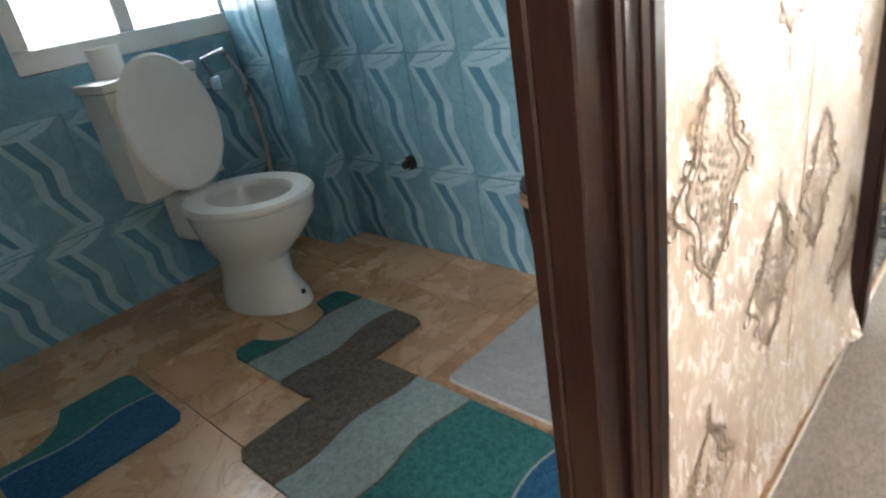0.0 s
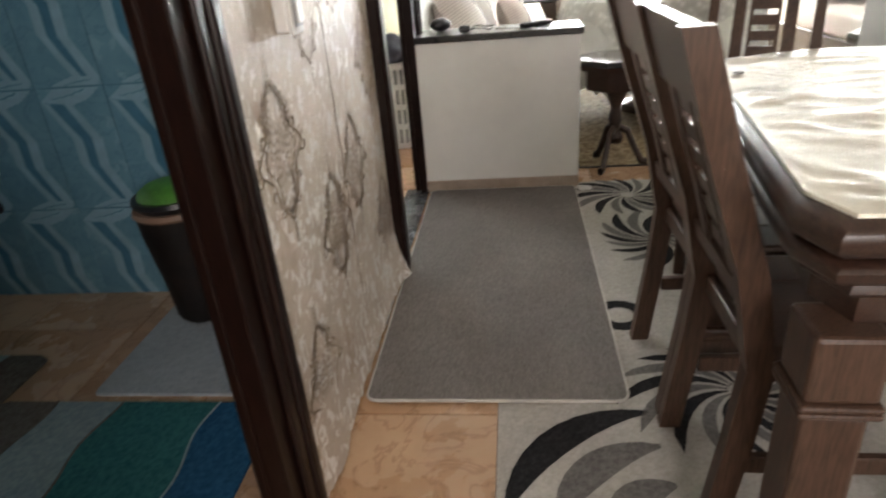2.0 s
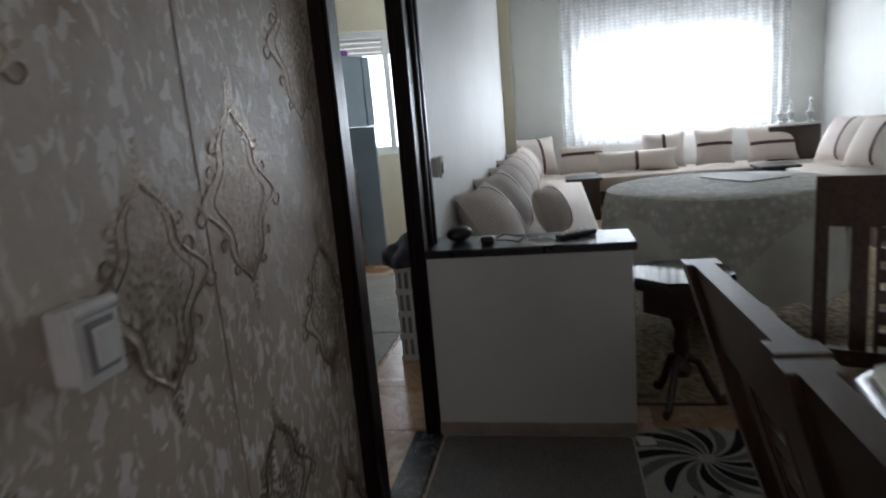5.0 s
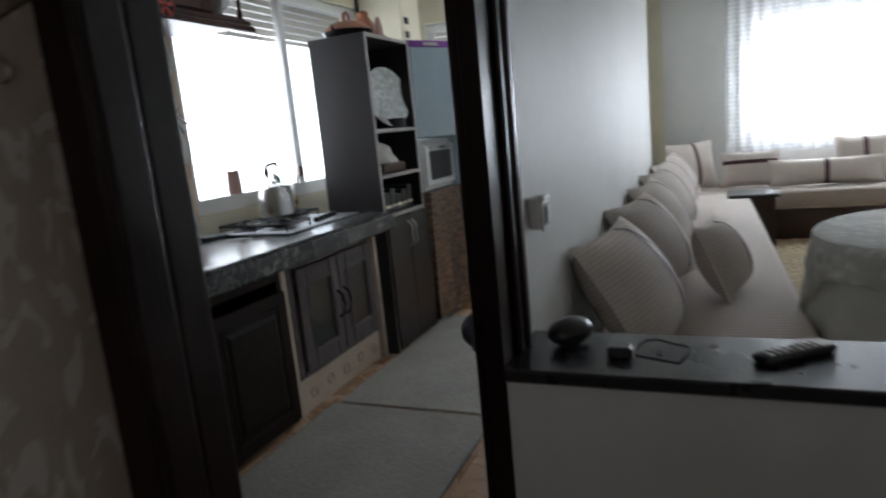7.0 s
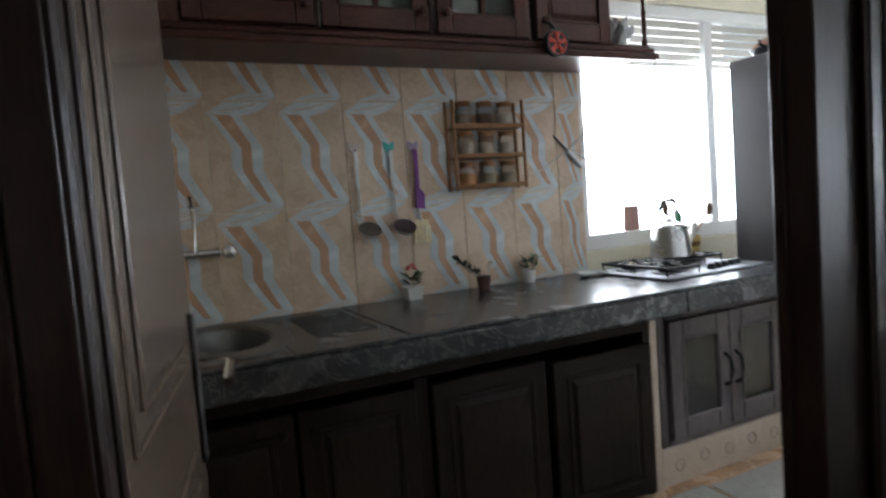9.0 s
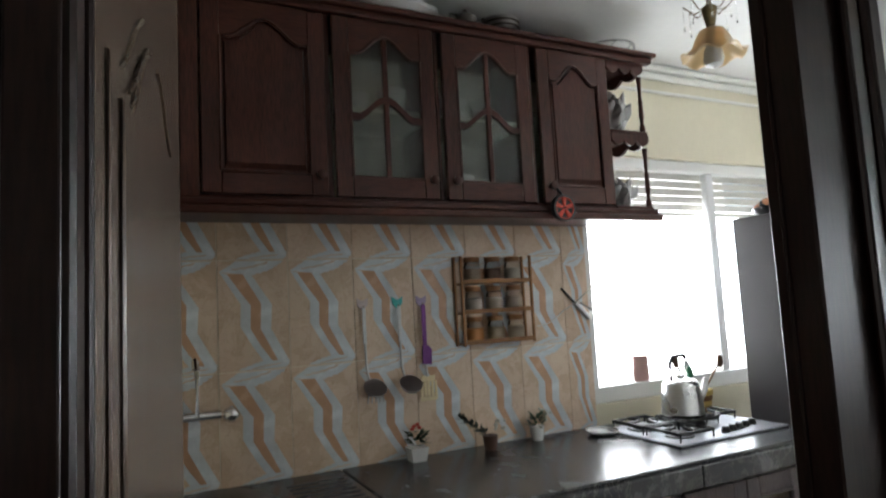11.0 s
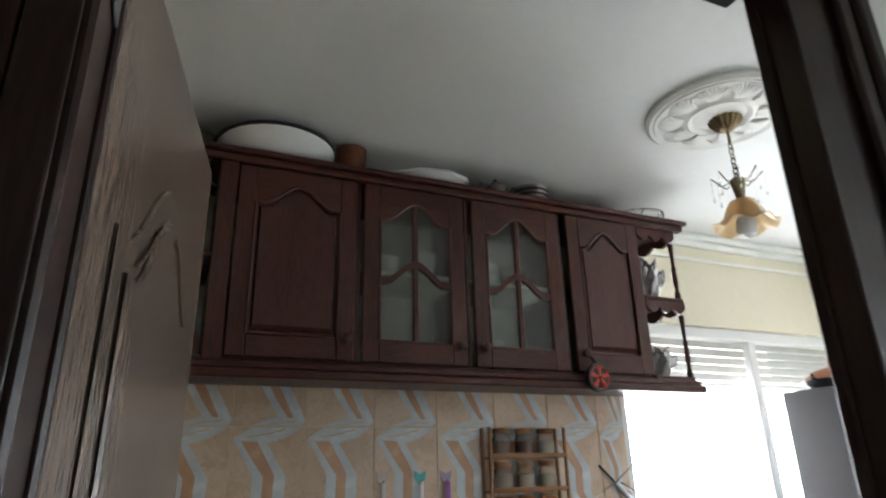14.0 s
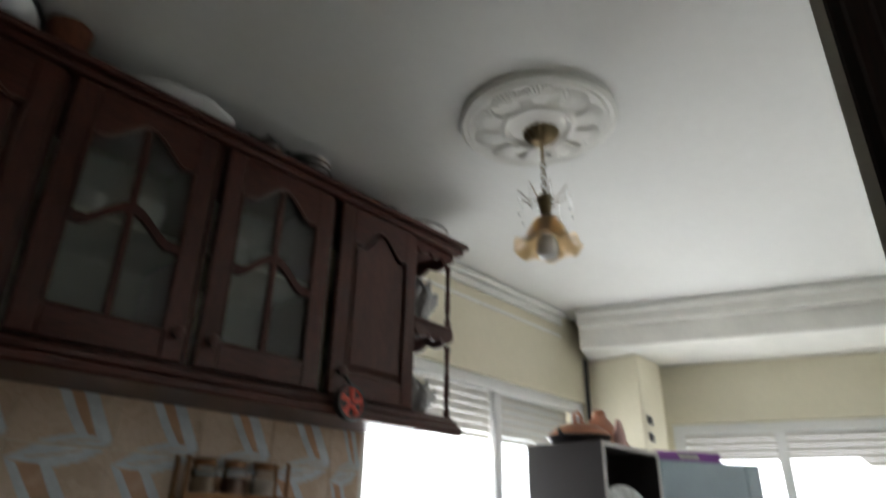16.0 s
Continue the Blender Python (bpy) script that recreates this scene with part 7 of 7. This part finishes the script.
# things on the half walls
pho = thing("black_speaker", (3.10, 0.588, 0.7505), -28, "flat rounded black speaker on the half wall", "speaker")
bm = ball(bmesh.new(), (0, 0, 0.03), 0.055, 24, (1.15, 0.78, 0.55))
for v in bm.verts:
    v.co.z = max(0.0, v.co.z)
part("body", bm, M_BPLAST, pho, smooth=True)
rem = thing("remote_control", (3.075, 0.14, 0.7505), -52, "black remote control with pale buttons on the half wall", "remote control")
part("body", boxes(((-0.085, -0.022, 0), (0.085, 0.022, 0.018)), bevel=0.007, seg=2), M_BPLAST, rem)
for i in range(7):
    for j in range(3):
        part("button", boxes(((-0.07 + 0.017 * i, -0.014 + 0.011 * j, 0.018), (-0.06 + 0.017 * i, -0.007 + 0.011 * j, 0.0205)), bevel=0.001), M_WPLAST if (i + j) % 4 == 0 else M_PALE, rem)
part("end_panel", boxes(((0.05, -0.02, 0.0181), (0.08, 0.02, 0.0195)), bevel=0.002), M_PALE, rem)
chg = thing("charger", (3.03, 0.47, 0.7505), 0, "black phone charger with a looped cable on the half wall", "charger")
part("plug", boxes(((-0.02, -0.025, 0), (0.02, 0.025, 0.026)), bevel=0.005), M_BPLAST, chg)
part("cable", tube(bmesh.new(), [(0.0 + 0.06 * math.sin(k * 0.45) + 0.01, -0.03 - 0.09 * (1 - math.cos(k * 0.45)) * 0.6, 0.006 + 0.012 * abs(math.sin(k * 0.7))) for k in range(15)], 0.0028, 6), M_BPLAST, chg, smooth=True)
rc = thing("red_cloth", (3.05, -2.0, 0.8055), 0, "folded dark red cloth lying on the half wall", "cloth")
bm = bmesh.new()
bmesh.ops.create_grid(bm, x_segments=16, y_segments=60, size=0.5, matrix=Matrix.Diagonal((0.27, 1.25, 1, 1)))
for v in bm.verts:
    v.co.z = 0.022 + 0.018 * noise.noise(v.co * 9)
r2 = bmesh.ops.extrude_face_region(bm, geom=bm.faces[:])
for v in r2["geom"]:
    if isinstance(v, bmesh.types.BMVert):
        v.co.z = 0.0005
part("fold", bm, plain("dark_red_velvet", (0.12, 0.012, 0.02), 0.85, vary=0.3), rc, smooth=True)

# light switches
M_SWITCH = plain("grey_rocker_plastic", (0.30, 0.31, 0.32), 0.3, vary=0.1)
def light_switch(name, x, z, label):
    t = thing(name, (x, W - 0.001, z), 0, label, "light switch", "light switches")
    part("back_box", boxes(((-0.030, -0.030, -0.040), (0.030, 0, 0.040)), bevel=0.006, seg=2), M_WPLAST, t)
    part("cover_plate", boxes(((-0.033, -0.038, -0.043), (0.033, -0.0305, 0.043)), bevel=0.007, seg=3), M_WPLAST, t, smooth=True)
    part("hood", tube(bmesh.new(), [(-0.031, -0.034, 0.036), (0.031, -0.034, 0.036)], 0.0085, 12), M_WPLAST, t, smooth=True)
    part("bezel", boxes(((-0.020, -0.0405, -0.030), (0.022, -0.0382, 0.024)), bevel=0.002), M_SWITCH, t, "grey bezel")
    part("rocker", boxes(((-0.014, -0.046, -0.024), (0.018, -0.0407, 0.018)), bevel=0.003), M_WPLAST, t)
    return t
light_switch("light_switch", 1.245, 1.025, "white boxed light switch on the wallpaper")
light_switch("light_switch", 3.245, 1.035, "white boxed light switch on the white wall")

# wallpaper medallions
M_MEDAL = plain("embossed_foil", (0.34, 0.27, 0.205), 0.33, 0.62, vary=0.3, scale=14, grain=110, bumps=0.5)
def medallion(mat):
    """A damask lozenge of embossed foil: scrolled outline, inner line, rosette, sprays and a finial at each end."""
    bm = bmesh.new()

    def leaf(x, z, a, ln, w):
        d = Vector((math.cos(a), math.sin(a)))
        q = Vector((-d.y, d.x))
        p = Vector((x, z))
        pts = (p, p + d * ln * 0.35 + q * w, p + d * ln * 0.75 + q * w * 0.7, p + d * ln, p + d * ln * 0.6 - q * w * 0.5)
        bm.faces.new([bm.verts.new((t.x, -0.0014, t.y)) for t in pts])

    def ribbon(pts, w0, w1, lift=0.0018):
        pts = [Vector(p) for p in pts]
        rows = []
        for i, p in enumerate(pts):
            d = (pts[min(i + 1, len(pts) - 1)] - pts[max(i - 1, 0)]).normalized()
            q = Vector((-d.y, d.x)) * (w0 + (w1 - w0) * i / (len(pts) - 1)) / 2
            rows.append([bm.verts.new((t.x, -y, t.y)) for t, y in ((p + q, 0.0004), (p + q * 0.35, lift), (p - q * 0.35, lift), (p - q, 0.0004))])
        for p, q in zip(rows, rows[1:]):
            for i in range(3):
                bm.faces.new((p[i], p[i + 1], q[i + 1], q[i]))

    def curl(x, z, a, r, turn, w):
        pts = []
        for i in range(15):
            f = i / 14
            k = a + turn * 4.6 * f
            rr = r * (1 - 0.72 * f)
            pts.append((x + r * math.cos(a + math.pi) * -1 + rr * math.cos(k + math.pi), z + r * math.sin(a) + rr * math.sin(k + math.pi)))
        ribbon(pts, w, w * 0.4)

    def half(v):
        return 0.098 * (1 - abs(v) ** 1.45) * (1 + 0.20 * math.cos(8.5 * v))
    for k in range(34):
        a = k * 2.4
        r = 0.0062 * math.sqrt(k)
        leaf(r * math.cos(a), 1.35 * r * math.sin(a), a, 0.015, 0.0062)
    for sd in (1, -1):
        ribbon([(sd * half(-1 + i / 24), 0.138 * (-1 + i / 24)) for i in range(49)], 0.008, 0.008)
        ribbon([(sd * 0.70 * half(-0.8 + i / 25), 0.138 * (-0.8 + i / 25)) for i in range(41)], 0.004, 0.004, 0.001)
        for v, r, tn in ((-0.78, 0.012, sd), (-0.5, 0.016, -sd), (-0.1, 0.018, sd), (0.3, 0.016, -sd), (0.62, 0.013, sd)):
            curl(sd * half(v), 0.138 * v, 0.0 if sd > 0 else math.pi, r, tn, 0.006)
        for k in range(17):
            v = -0.92 + 1.84 * k / 16
            out = math.pi / 2 - sd * (1.0 + 0.9 * v)
            leaf(sd * half(v), 0.138 * v, out, 0.024, 0.0062)
            leaf(sd * half(v) * 0.72, 0.138 * v, out + sd * 0.9, 0.019, 0.005)
            leaf(sd * half(v) * 0.42, 0.138 * v * 0.95, out + sd * 0.4, 0.016, 0.0045)
        for k in range(5):
            leaf(0, 0.132 + 0.012 * k, math.pi / 2 - sd * (0.9 - 0.15 * k), 0.019 - 0.002 * k, 0.0045)
            leaf(0, -0.132 - 0.012 * k, -math.pi / 2 + sd * (0.9 - 0.15 * k), 0.019 - 0.002 * k, 0.0045)
    return mesh_of("medallion", bm, mat)
paper_wall = bpy.data.objects["wall_hall_2"]
med = medallion(M_MEDAL)
for x, z0 in ((1.13, 0.775), (1.40, 0.50), (1.645, 0.585), (1.935, 0.305)):
    for k in range(-1, 4):
        z = z0 + 0.538 * k
        if 0.17 < z < 2.5:
            ob = new("medallion", med)
            ob.parent = paper_wall
            ob.location = (x, W - 0.0003, z)
part("paper_seam", boxes(((1.530, W - 0.0012, 0.1), (1.534, W - 0.0002, H - 0.01))), M_SKIRT, paper_wall)
# the paper's loose, torn lower edge, curling off the wall
bm = bmesh.new()
cols, rows = 90, 10
g = []
for i in range(cols + 1):
    x = 0.957 + (2.032 - 0.957) * i / cols
    tear = 0.012 + 0.035 * abs(noise.noise(Vector((x * 9, 2.0, 0)))) + 0.012 * noise.noise(Vector((x * 40, 5.0, 0)))
    peel = 0.012 + 0.022 * max(0, noise.noise(Vector((x * 5, 9.0, 0)))) + 0.03 * max(0, (x - 1.80) / 0.23) ** 2
    col = []
    for j in range(rows + 1):
        f = j / rows
        z = tear + (0.26 - tear) * f
        col.append(bm.verts.new((x, W - 0.0008 - peel * (1 - f) ** 2.2 - 0.003 * noise.noise(Vector((x * 18, z * 18, 0))) * (1 - f) * f, z)))
    g.append(col)
for i in range(cols):
    for j in range(rows):
        bm.faces.new((g[i][j], g[i + 1][j], g[i + 1][j + 1], g[i][j + 1]))
part("torn_edge", bm, M_PAPER, paper_wall, "loose torn lower edge of the wallpaper", smooth=True)
bm = bmesh.new()
for i in range(cols):
    p, q = 0.957 + 1.075 * i / cols, 0.957 + 1.075 * (i + 1) / cols
    if noise.noise(Vector((p * 6, 1.0, 4))) > 0.05:
        y = W - 0.012 - 0.014 * abs(noise.noise(Vector((p * 30, 0, 0))))
        box(bm, (p, y, 0.0165), (q, y + 0.004, 0.022 + 0.02 * abs(noise.noise(Vector((p * 33, 3, 0))))))
part("torn_backing", bm, M_PALE, paper_wall, "white paper backing at the tear")

# ---- bathroom ----
to = thing("toilet", (1.375, 2.44, 0), 12, "white ceramic toilet with a raised lid and close cistern", "toilet")
to.scale = (1.08, 1.05, 1.08)
def oval(rx, ry, cy, z, n=28, k=1.0):
    return [(rx * math.cos(2 * math.pi * i / n), cy + ry * math.sin(2 * math.pi * i / n) * (1.0 if math.sin(2 * math.pi * i / n) < 0 else k), z) for i in range(n)]
def loft(bm, rings, cap0=True, cap1=True):
    vs = [[bm.verts.new(p) for p in r] for r in rings]
    for p, q in zip(vs, vs[1:]):
        for i in range(len(p)):
            j = (i + 1) % len(p)
            bm.faces.new((p[i], p[j], q[j], q[i]))
    if cap0:
        bm.faces.new(vs[0])
    if cap1:
        bm.faces.new(vs[-1])
    return bm
part("bowl", loft(bmesh.new(), [oval(0.115, 0.20, 0.03, 0), oval(0.112, 0.195, 0.03, 0.03), oval(0.095, 0.16, 0.05, 0.10), oval(0.10, 0.15, 0.04, 0.18), oval(0.15, 0.20, 0.0, 0.26), oval(0.18, 0.23, -0.03, 0.33), oval(0.185, 0.24, -0.03, 0.385), oval(0.14, 0.18, -0.04, 0.387), oval(0.11, 0.14, -0.04, 0.28), oval(0.05, 0.07, -0.02, 0.22)]), M_CERAMIC, to, smooth=True)
part("seat", loft(bmesh.new(), [oval(0.19, 0.245, -0.03, 0.389), oval(0.192, 0.248, -0.03, 0.40), oval(0.185, 0.24, -0.03, 0.412), oval(0.125, 0.165, -0.045, 0.412), oval(0.12, 0.16, -0.045, 0.40), oval(0.12, 0.16, -0.045, 0.389), oval(0.19, 0.245, -0.03, 0.389)], False, False), M_WPLAST, to, smooth=True)
bm = loft(bmesh.new(), [oval(0.175, 0.225, 0.225, 0.0), oval(0.18, 0.23, 0.225, 0.008), oval(0.17, 0.22, 0.225, 0.018)])
bm.transform(Matrix.Translation((0, 0.20, 0.42)) @ Matrix.Rotation(radians(82), 4, "X"))
part("lid", bm, M_WPLAST, to, smooth=True)
part("neck", boxes(((-0.085, 0.15, 0.24), (0.085, 0.33, 0.415)), bevel=0.03, seg=3), M_CERAMIC, to, smooth=True)
part("cistern", prism(bmesh.new(), [(-0.165, 0.265), (0.165, 0.265), (0.15, 0.42), (-0.15, 0.42)], 0.42, 0.78, None, -0.008), M_CERAMIC, to, smooth=True)
part("cistern_lid", boxes(((-0.18, 0.25, 0.782), (0.18, 0.425, 0.815)), bevel=0.012, seg=2), M_CERAMIC, to, smooth=True)
part("button", lathe(bmesh.new(), [(0.02, 0.815), (0.02, 0.824), (0, 0.825)], (0, 0.33, 0), 16), M_CHROME, to)
part("bolt_cap", ball(bmesh.new(), (0.0, -0.165, 0.055), 0.009, 8), M_BPLAST, to)
rl = thing("toilet_roll", (1.24, 2.84, 0.881), 0, "white paper roll standing on the cistern", "paper roll")
part("roll", lathe(bmesh.new(), [(0.018, 0), (0.055, 0), (0.055, 0.10), (0.018, 0.10), (0.018, 0)], seg=24), M_CERAMIC, rl, smooth=True)
hose = thing("bidet_hose", (0, 0, 0), 0, "dark flexible hose hanging on the bathroom wall", "hose")
part("hose", tube(bmesh.new(), [(1.66, 2.95, 0.78), (1.62, 2.91, 0.86), (1.70, 2.88, 0.88), (1.77, 2.90, 0.75), (1.79, 2.91, 0.45), (1.78, 2.93, 0.25)], 0.010, 8), M_STEEL, hose, smooth=True)
part("valve", boxes(((1.64, 2.93, 0.72), (1.69, 2.972, 0.78)), bevel=0.008), M_CHROME, hose)
bs = thing("pedestal_basin", (0.36, 2.74, 0), 0, "white ceramic pedestal basin against the bathroom wall", "basin")
part("pedestal", lathe(bmesh.new(), [(0.13, 0), (0.125, 0.05), (0.09, 0.3), (0.10, 0.6), (0.13, 0.66), (0, 0.66)], seg=24), M_CERAMIC, bs, smooth=True)
part("bowl", lathe(bmesh.new(), [(0.10, 0.661), (0.2, 0.70), (0.25, 0.80), (0.24, 0.81), (0.18, 0.74), (0, 0.70)], m=Matrix.Diagonal((1.05, 0.88, 1, 1)), seg=28), M_CERAMIC, bs, smooth=True)
kb = thing("pipe_stub", (BATHRIGHT - 0.008, 2.17, 0.375), 0, "dark pipe stub on the blue tiles", "pipe")
part("stub", lathe(bmesh.new(), [(0.03, 0), (0.028, 0.01), (0.016, 0.012), (0.016, 0.04), (0, 0.04)], m=Matrix.Rotation(radians(-90), 4, "Y"), seg=16), M_BLACK, kb, smooth=True)

# bath mats
M_MTEAL = woven("teal_mat", (0.02, 0.12, 0.13), (0.05, 0.20, 0.20), 70, (1, 1, 1))
M_MBLUE = woven("blue_mat", (0.012, 0.07, 0.15), (0.03, 0.13, 0.24), 70, (1, 1, 1))
M_MLIGHT = woven("pale_blue_mat", (0.22, 0.30, 0.32), (0.34, 0.42, 0.43), 70, (1, 1, 1))
M_MGREY = woven("taupe_mat", (0.10, 0.085, 0.07), (0.19, 0.165, 0.14), 70, (1, 1, 1))


def striped_mat(name, x0, x1, bands, label, notch=None, notch_r=0.0):
    """A mat of bands across y; an arc may be cut from its far side."""
    t = thing(name, (0, 0, 0), 0, label, "bath mat", "bathroom mats")
    y_end = bands[-1][1]
    y_first = bands[0][0]
    for k, (ya, yb, mat) in enumerate(bands):
        bm = bmesh.new()
        n = 26
        lo, hi = [], []
        for i in range(n + 1):
            u = i / n
            x = x0 + (x1 - x0) * u
            e = min(u, 1 - u) * (x1 - x0)
            r = 0.04
            trim = r - math.sqrt(max(0, r * r - max(0, r - e) ** 2)) if e < r else 0
            a = ya + 0.012 * math.sin(9 * u + k) * (k > 0)
            b = yb + 0.012 * math.sin(9 * u + k + 1) * (k < len(bands) - 1)
            if k == 0:
                a += trim
            if k == len(bands) - 1:
                b -= trim
            if notch is not None and abs(x - notch) < notch_r:
                lim = y_end - math.sqrt(notch_r ** 2 - (x - notch) ** 2)
                a, b = min(a, lim), min(b, lim)
            lo.append((x, a))
            hi.append((x, max(b, a + 1e-4)))
        top = [[bm.verts.new((x, y, 0.009)) for x, y in r] for r in (lo, hi)]
        bot = [[bm.verts.new((x, y, 0.0)) for x, y in r] for r in (lo, hi)]
        for i in range(n):
            bm.faces.new((top[0][i], top[0][i + 1], top[1][i + 1], top[1][i]))
            bm.faces.new((bot[0][i], bot[0][i + 1], top[0][i + 1], top[0][i]))
            bm.faces.new((bot[1][i], bot[1][i + 1], top[1][i + 1], top[1][i]))
        for i in (0, n):
            bm.faces.new((bot[0][i], top[0][i], top[1][i], bot[1][i]))
        part("band", bm, mat, t)
        if k:
            part("seam", tube(bmesh.new(), [(x, y, 0.0085) for x, y in lo], 0.0035, 6), M_MLIGHT if mat is M_MTEAL and k == 1 else M_MGREY, t, smooth=True)
    return t


striped_mat("bath_mat", 0.82, 1.31, [(0.92, 1.10, M_MBLUE), (1.10, 1.40, M_MTEAL), (1.40, 1.60, M_MLIGHT), (1.60, 1.79, M_MGREY)], "rectangular bath mat in blue, teal, pale and taupe bands")
striped_mat("toilet_mat", 1.07, 1.54, [(1.78, 1.93, M_MGREY), (1.93, 2.12, M_MLIGHT), (2.12, 2.24, M_MTEAL)], "contour toilet mat in taupe, pale and teal bands", 1.30, 0.13)
striped_mat("lid_mat", 0.38, 0.82, [(2.06, 2.27, M_MBLUE), (2.27, 2.47, M_MTEAL)], "small curved bath mat in blue and teal bands", 0.45, 0.14)
M_WMAT = woven("white_mat", (0.36, 0.40, 0.42), (0.46, 0.50, 0.52), 60, (1, 1, 1))
rug("white_bath_mat", 1.345, 1.86, 1.0, 1.51, 0.0, M_WMAT, "plain off-white bath mat on the tiles", None, 0.02, 0.008)
# A wicker waste bin: black bag over the rim, smooth green lid on top.
waste_bin = thing("wicker_planter", (1.80, 1.36, 0.0085), 0, "dark woven bin with a pale rim, black bag and green lid", "planter")
M_WICK = plain("dark_wicker", (0.014, 0.009, 0.007), 0.6, vary=0.7, grain=50, bumps=0.8, stretch=(1, 1, 2))
part("body", lathe(bmesh.new(), [(0.075, 0), (0.09, 0.02), (0.10, 0.15), (0.125, 0.33), (0.13, 0.40), (0.11, 0.40), (0.1, 0.33), (0, 0.3)], seg=40, wave=lambda a, r, z: (r * (1 + 0.02 * math.cos(20 * a)), z)), M_WICK, waste_bin, smooth=True)
part("rim", lathe(bmesh.new(), [(0.131, 0.395), (0.14, 0.405), (0.135, 0.42), (0.115, 0.42), (0.11, 0.405)], seg=32), plain("tan_rim", (0.35, 0.22, 0.15), 0.5), waste_bin, smooth=True)
part("liner", lathe(bmesh.new(), [(0.118, 0.42), (0.135, 0.44), (0.13, 0.455), (0.0, 0.45)], seg=32), M_BPLAST, waste_bin, smooth=True)
part("bin_lid", ball(bmesh.new(), (0, 0, 0.455), 0.115, 16, (1, 1, 0.42)), plain("bright_green_lid", (0.10, 0.32, 0.04), 0.5, vary=0.4), waste_bin, "bright green domed bin lid", smooth=True)

# ---- tiles, laid last ----
def lay(mesh, name, parent, m, u0, u1, v0, v1, w, h, skip=None):
    """Tiles on a wall plane: m turns (u, 0, v) into place; v rows start under v1."""
    v = v1
    while v > v0 + 0.02:
        u = u0
        while u < u1 - 0.02:
            if not (skip and skip(u, v)):
                ob = new(name, mesh)
                ob.parent = parent
                ob.matrix_basis = m @ Matrix.Translation((u, 0, v))
            u += w
        v -= h


kw, kh = 0.2655, 0.42
kt = patterned_tile("kitchen_tile", kw, kh, [M_PEACH, M_PEACHLINE, M_PEACHTAN])
lay(kt, "wall_tile", bpy.data.objects["wall_kitchen_window"], Matrix.Translation((0, TILEWALL, 0)), 2.42 - kw, 2.42 + kw * 6.4, 0.86, 1.27 + 2 * kh, kw, kh, lambda u, v: u > 2.42 + kw * 5.6)
kt2 = patterned_tile("kitchen_tile_cut", kw * 0.55, kh, [M_PEACH, M_PEACHLINE, M_PEACHTAN])
lay(kt2, "wall_tile", bpy.data.objects["wall_kitchen_window"], Matrix.Translation((0, TILEWALL, 0)), 2.42 + kw * 6, 4.14, 0.86, 1.27 + 2 * kh, kw, kh)
bw, bh = 0.25, 0.435
btile = patterned_tile("bathroom_tile", bw, bh, [M_BLUE, M_BLUELINE, M_BLUEDARK])
MB = Matrix.Translation((0, BATHWALL, 0))
lay(btile, "wall_tile", bpy.data.objects["wall_bathroom_window"], MB, -0.18, 1.80, -0.10, 0.79, bw, bh)
lay(btile, "wall_tile", bpy.data.objects["wall_bathroom_window"], MB, -0.18, 0.98, 0.8, 0.79 + 2 * bh, bw, bh, lambda u, v: u + bw > BW[0])
MR = Matrix.Translation((BATHRIGHT, 0, 0)) @ Matrix.Rotation(radians(-90), 4, "Z")
lay(btile, "wall_tile", bpy.data.objects["wall_bathroom_kitchen"], MR, -2.60, -0.80, -0.10, 0.79 + 3 * bh, bw, bh, lambda u, v: u > -0.9)
MD = Matrix.Translation((1.82, 0, 0)) @ Matrix.Rotation(radians(-90), 4, "Z")
lay(btile, "wall_tile", bpy.data.objects["wall_bathroom_duct"], MD, -2.98, -2.72, -0.10, 0.79 + 3 * bh, bw, bh)
dt = patterned_tile("bathroom_tile_cut", 0.145, bh, [M_BLUE, M_BLUELINE, M_BLUEDARK])
lay(dt, "wall_tile", bpy.data.objects["wall_bathroom_duct"], Matrix.Translation((0, 2.6, 0)), 1.82, 1.96, -0.10, 0.79 + 3 * bh, 0.145, bh)

# floor tiles
ft = bmesh.new()
box(ft, (0.0015, 0.0015, -0.008), (0.4235, 0.4235, 0.0), 0.002)
fmesh = mesh_of("floor_tile", ft, M_FLOOR)
x = -1.7
while x < 8.9:
    y = -2.9
    while y < 2.95:
        near = (x < 3.3 and y > -1.4) or (x < 6.3 and y > 0.6) or (x < 5 and -0.6 < y < 0.7)
        if near:
            ob = new("floor_tile", fmesh)
            ob.parent = floor
            ob.location = (x, y + 0.225, 0)
        y += 0.425
    x += 0.425
rest = bmesh.new()
x = -1.7
while x < 8.9:
    y = -2.9
    while y < 2.95:
        near = (x < 3.3 and y > -1.4) or (x < 6.3 and y > 0.6) or (x < 5 and -0.6 < y < 0.7)
        if not near:
            box(rest, (x + 0.0015, y + 0.2265, -0.008), (x + 0.4235, y + 0.6485, 0.0))
        y += 0.425
    x += 0.425
tagged(part("far_floor_tiles", rest, M_FLOOR, floor), kind="stuff")
sill = single("threshold", boxes(((0.12, W - 0.01, 0.0005), (0.83, WB + 0.01, 0.012)), bevel=0.003), M_FLOOR, "tan tiled bathroom threshold", "threshold", kind="structure")
single("threshold", boxes(((2.10, W - 0.01, 0.0005), (2.95, WB + 0.02, 0.012)), bevel=0.003), M_STONE, "dark stone kitchen threshold", "threshold", kind="structure")
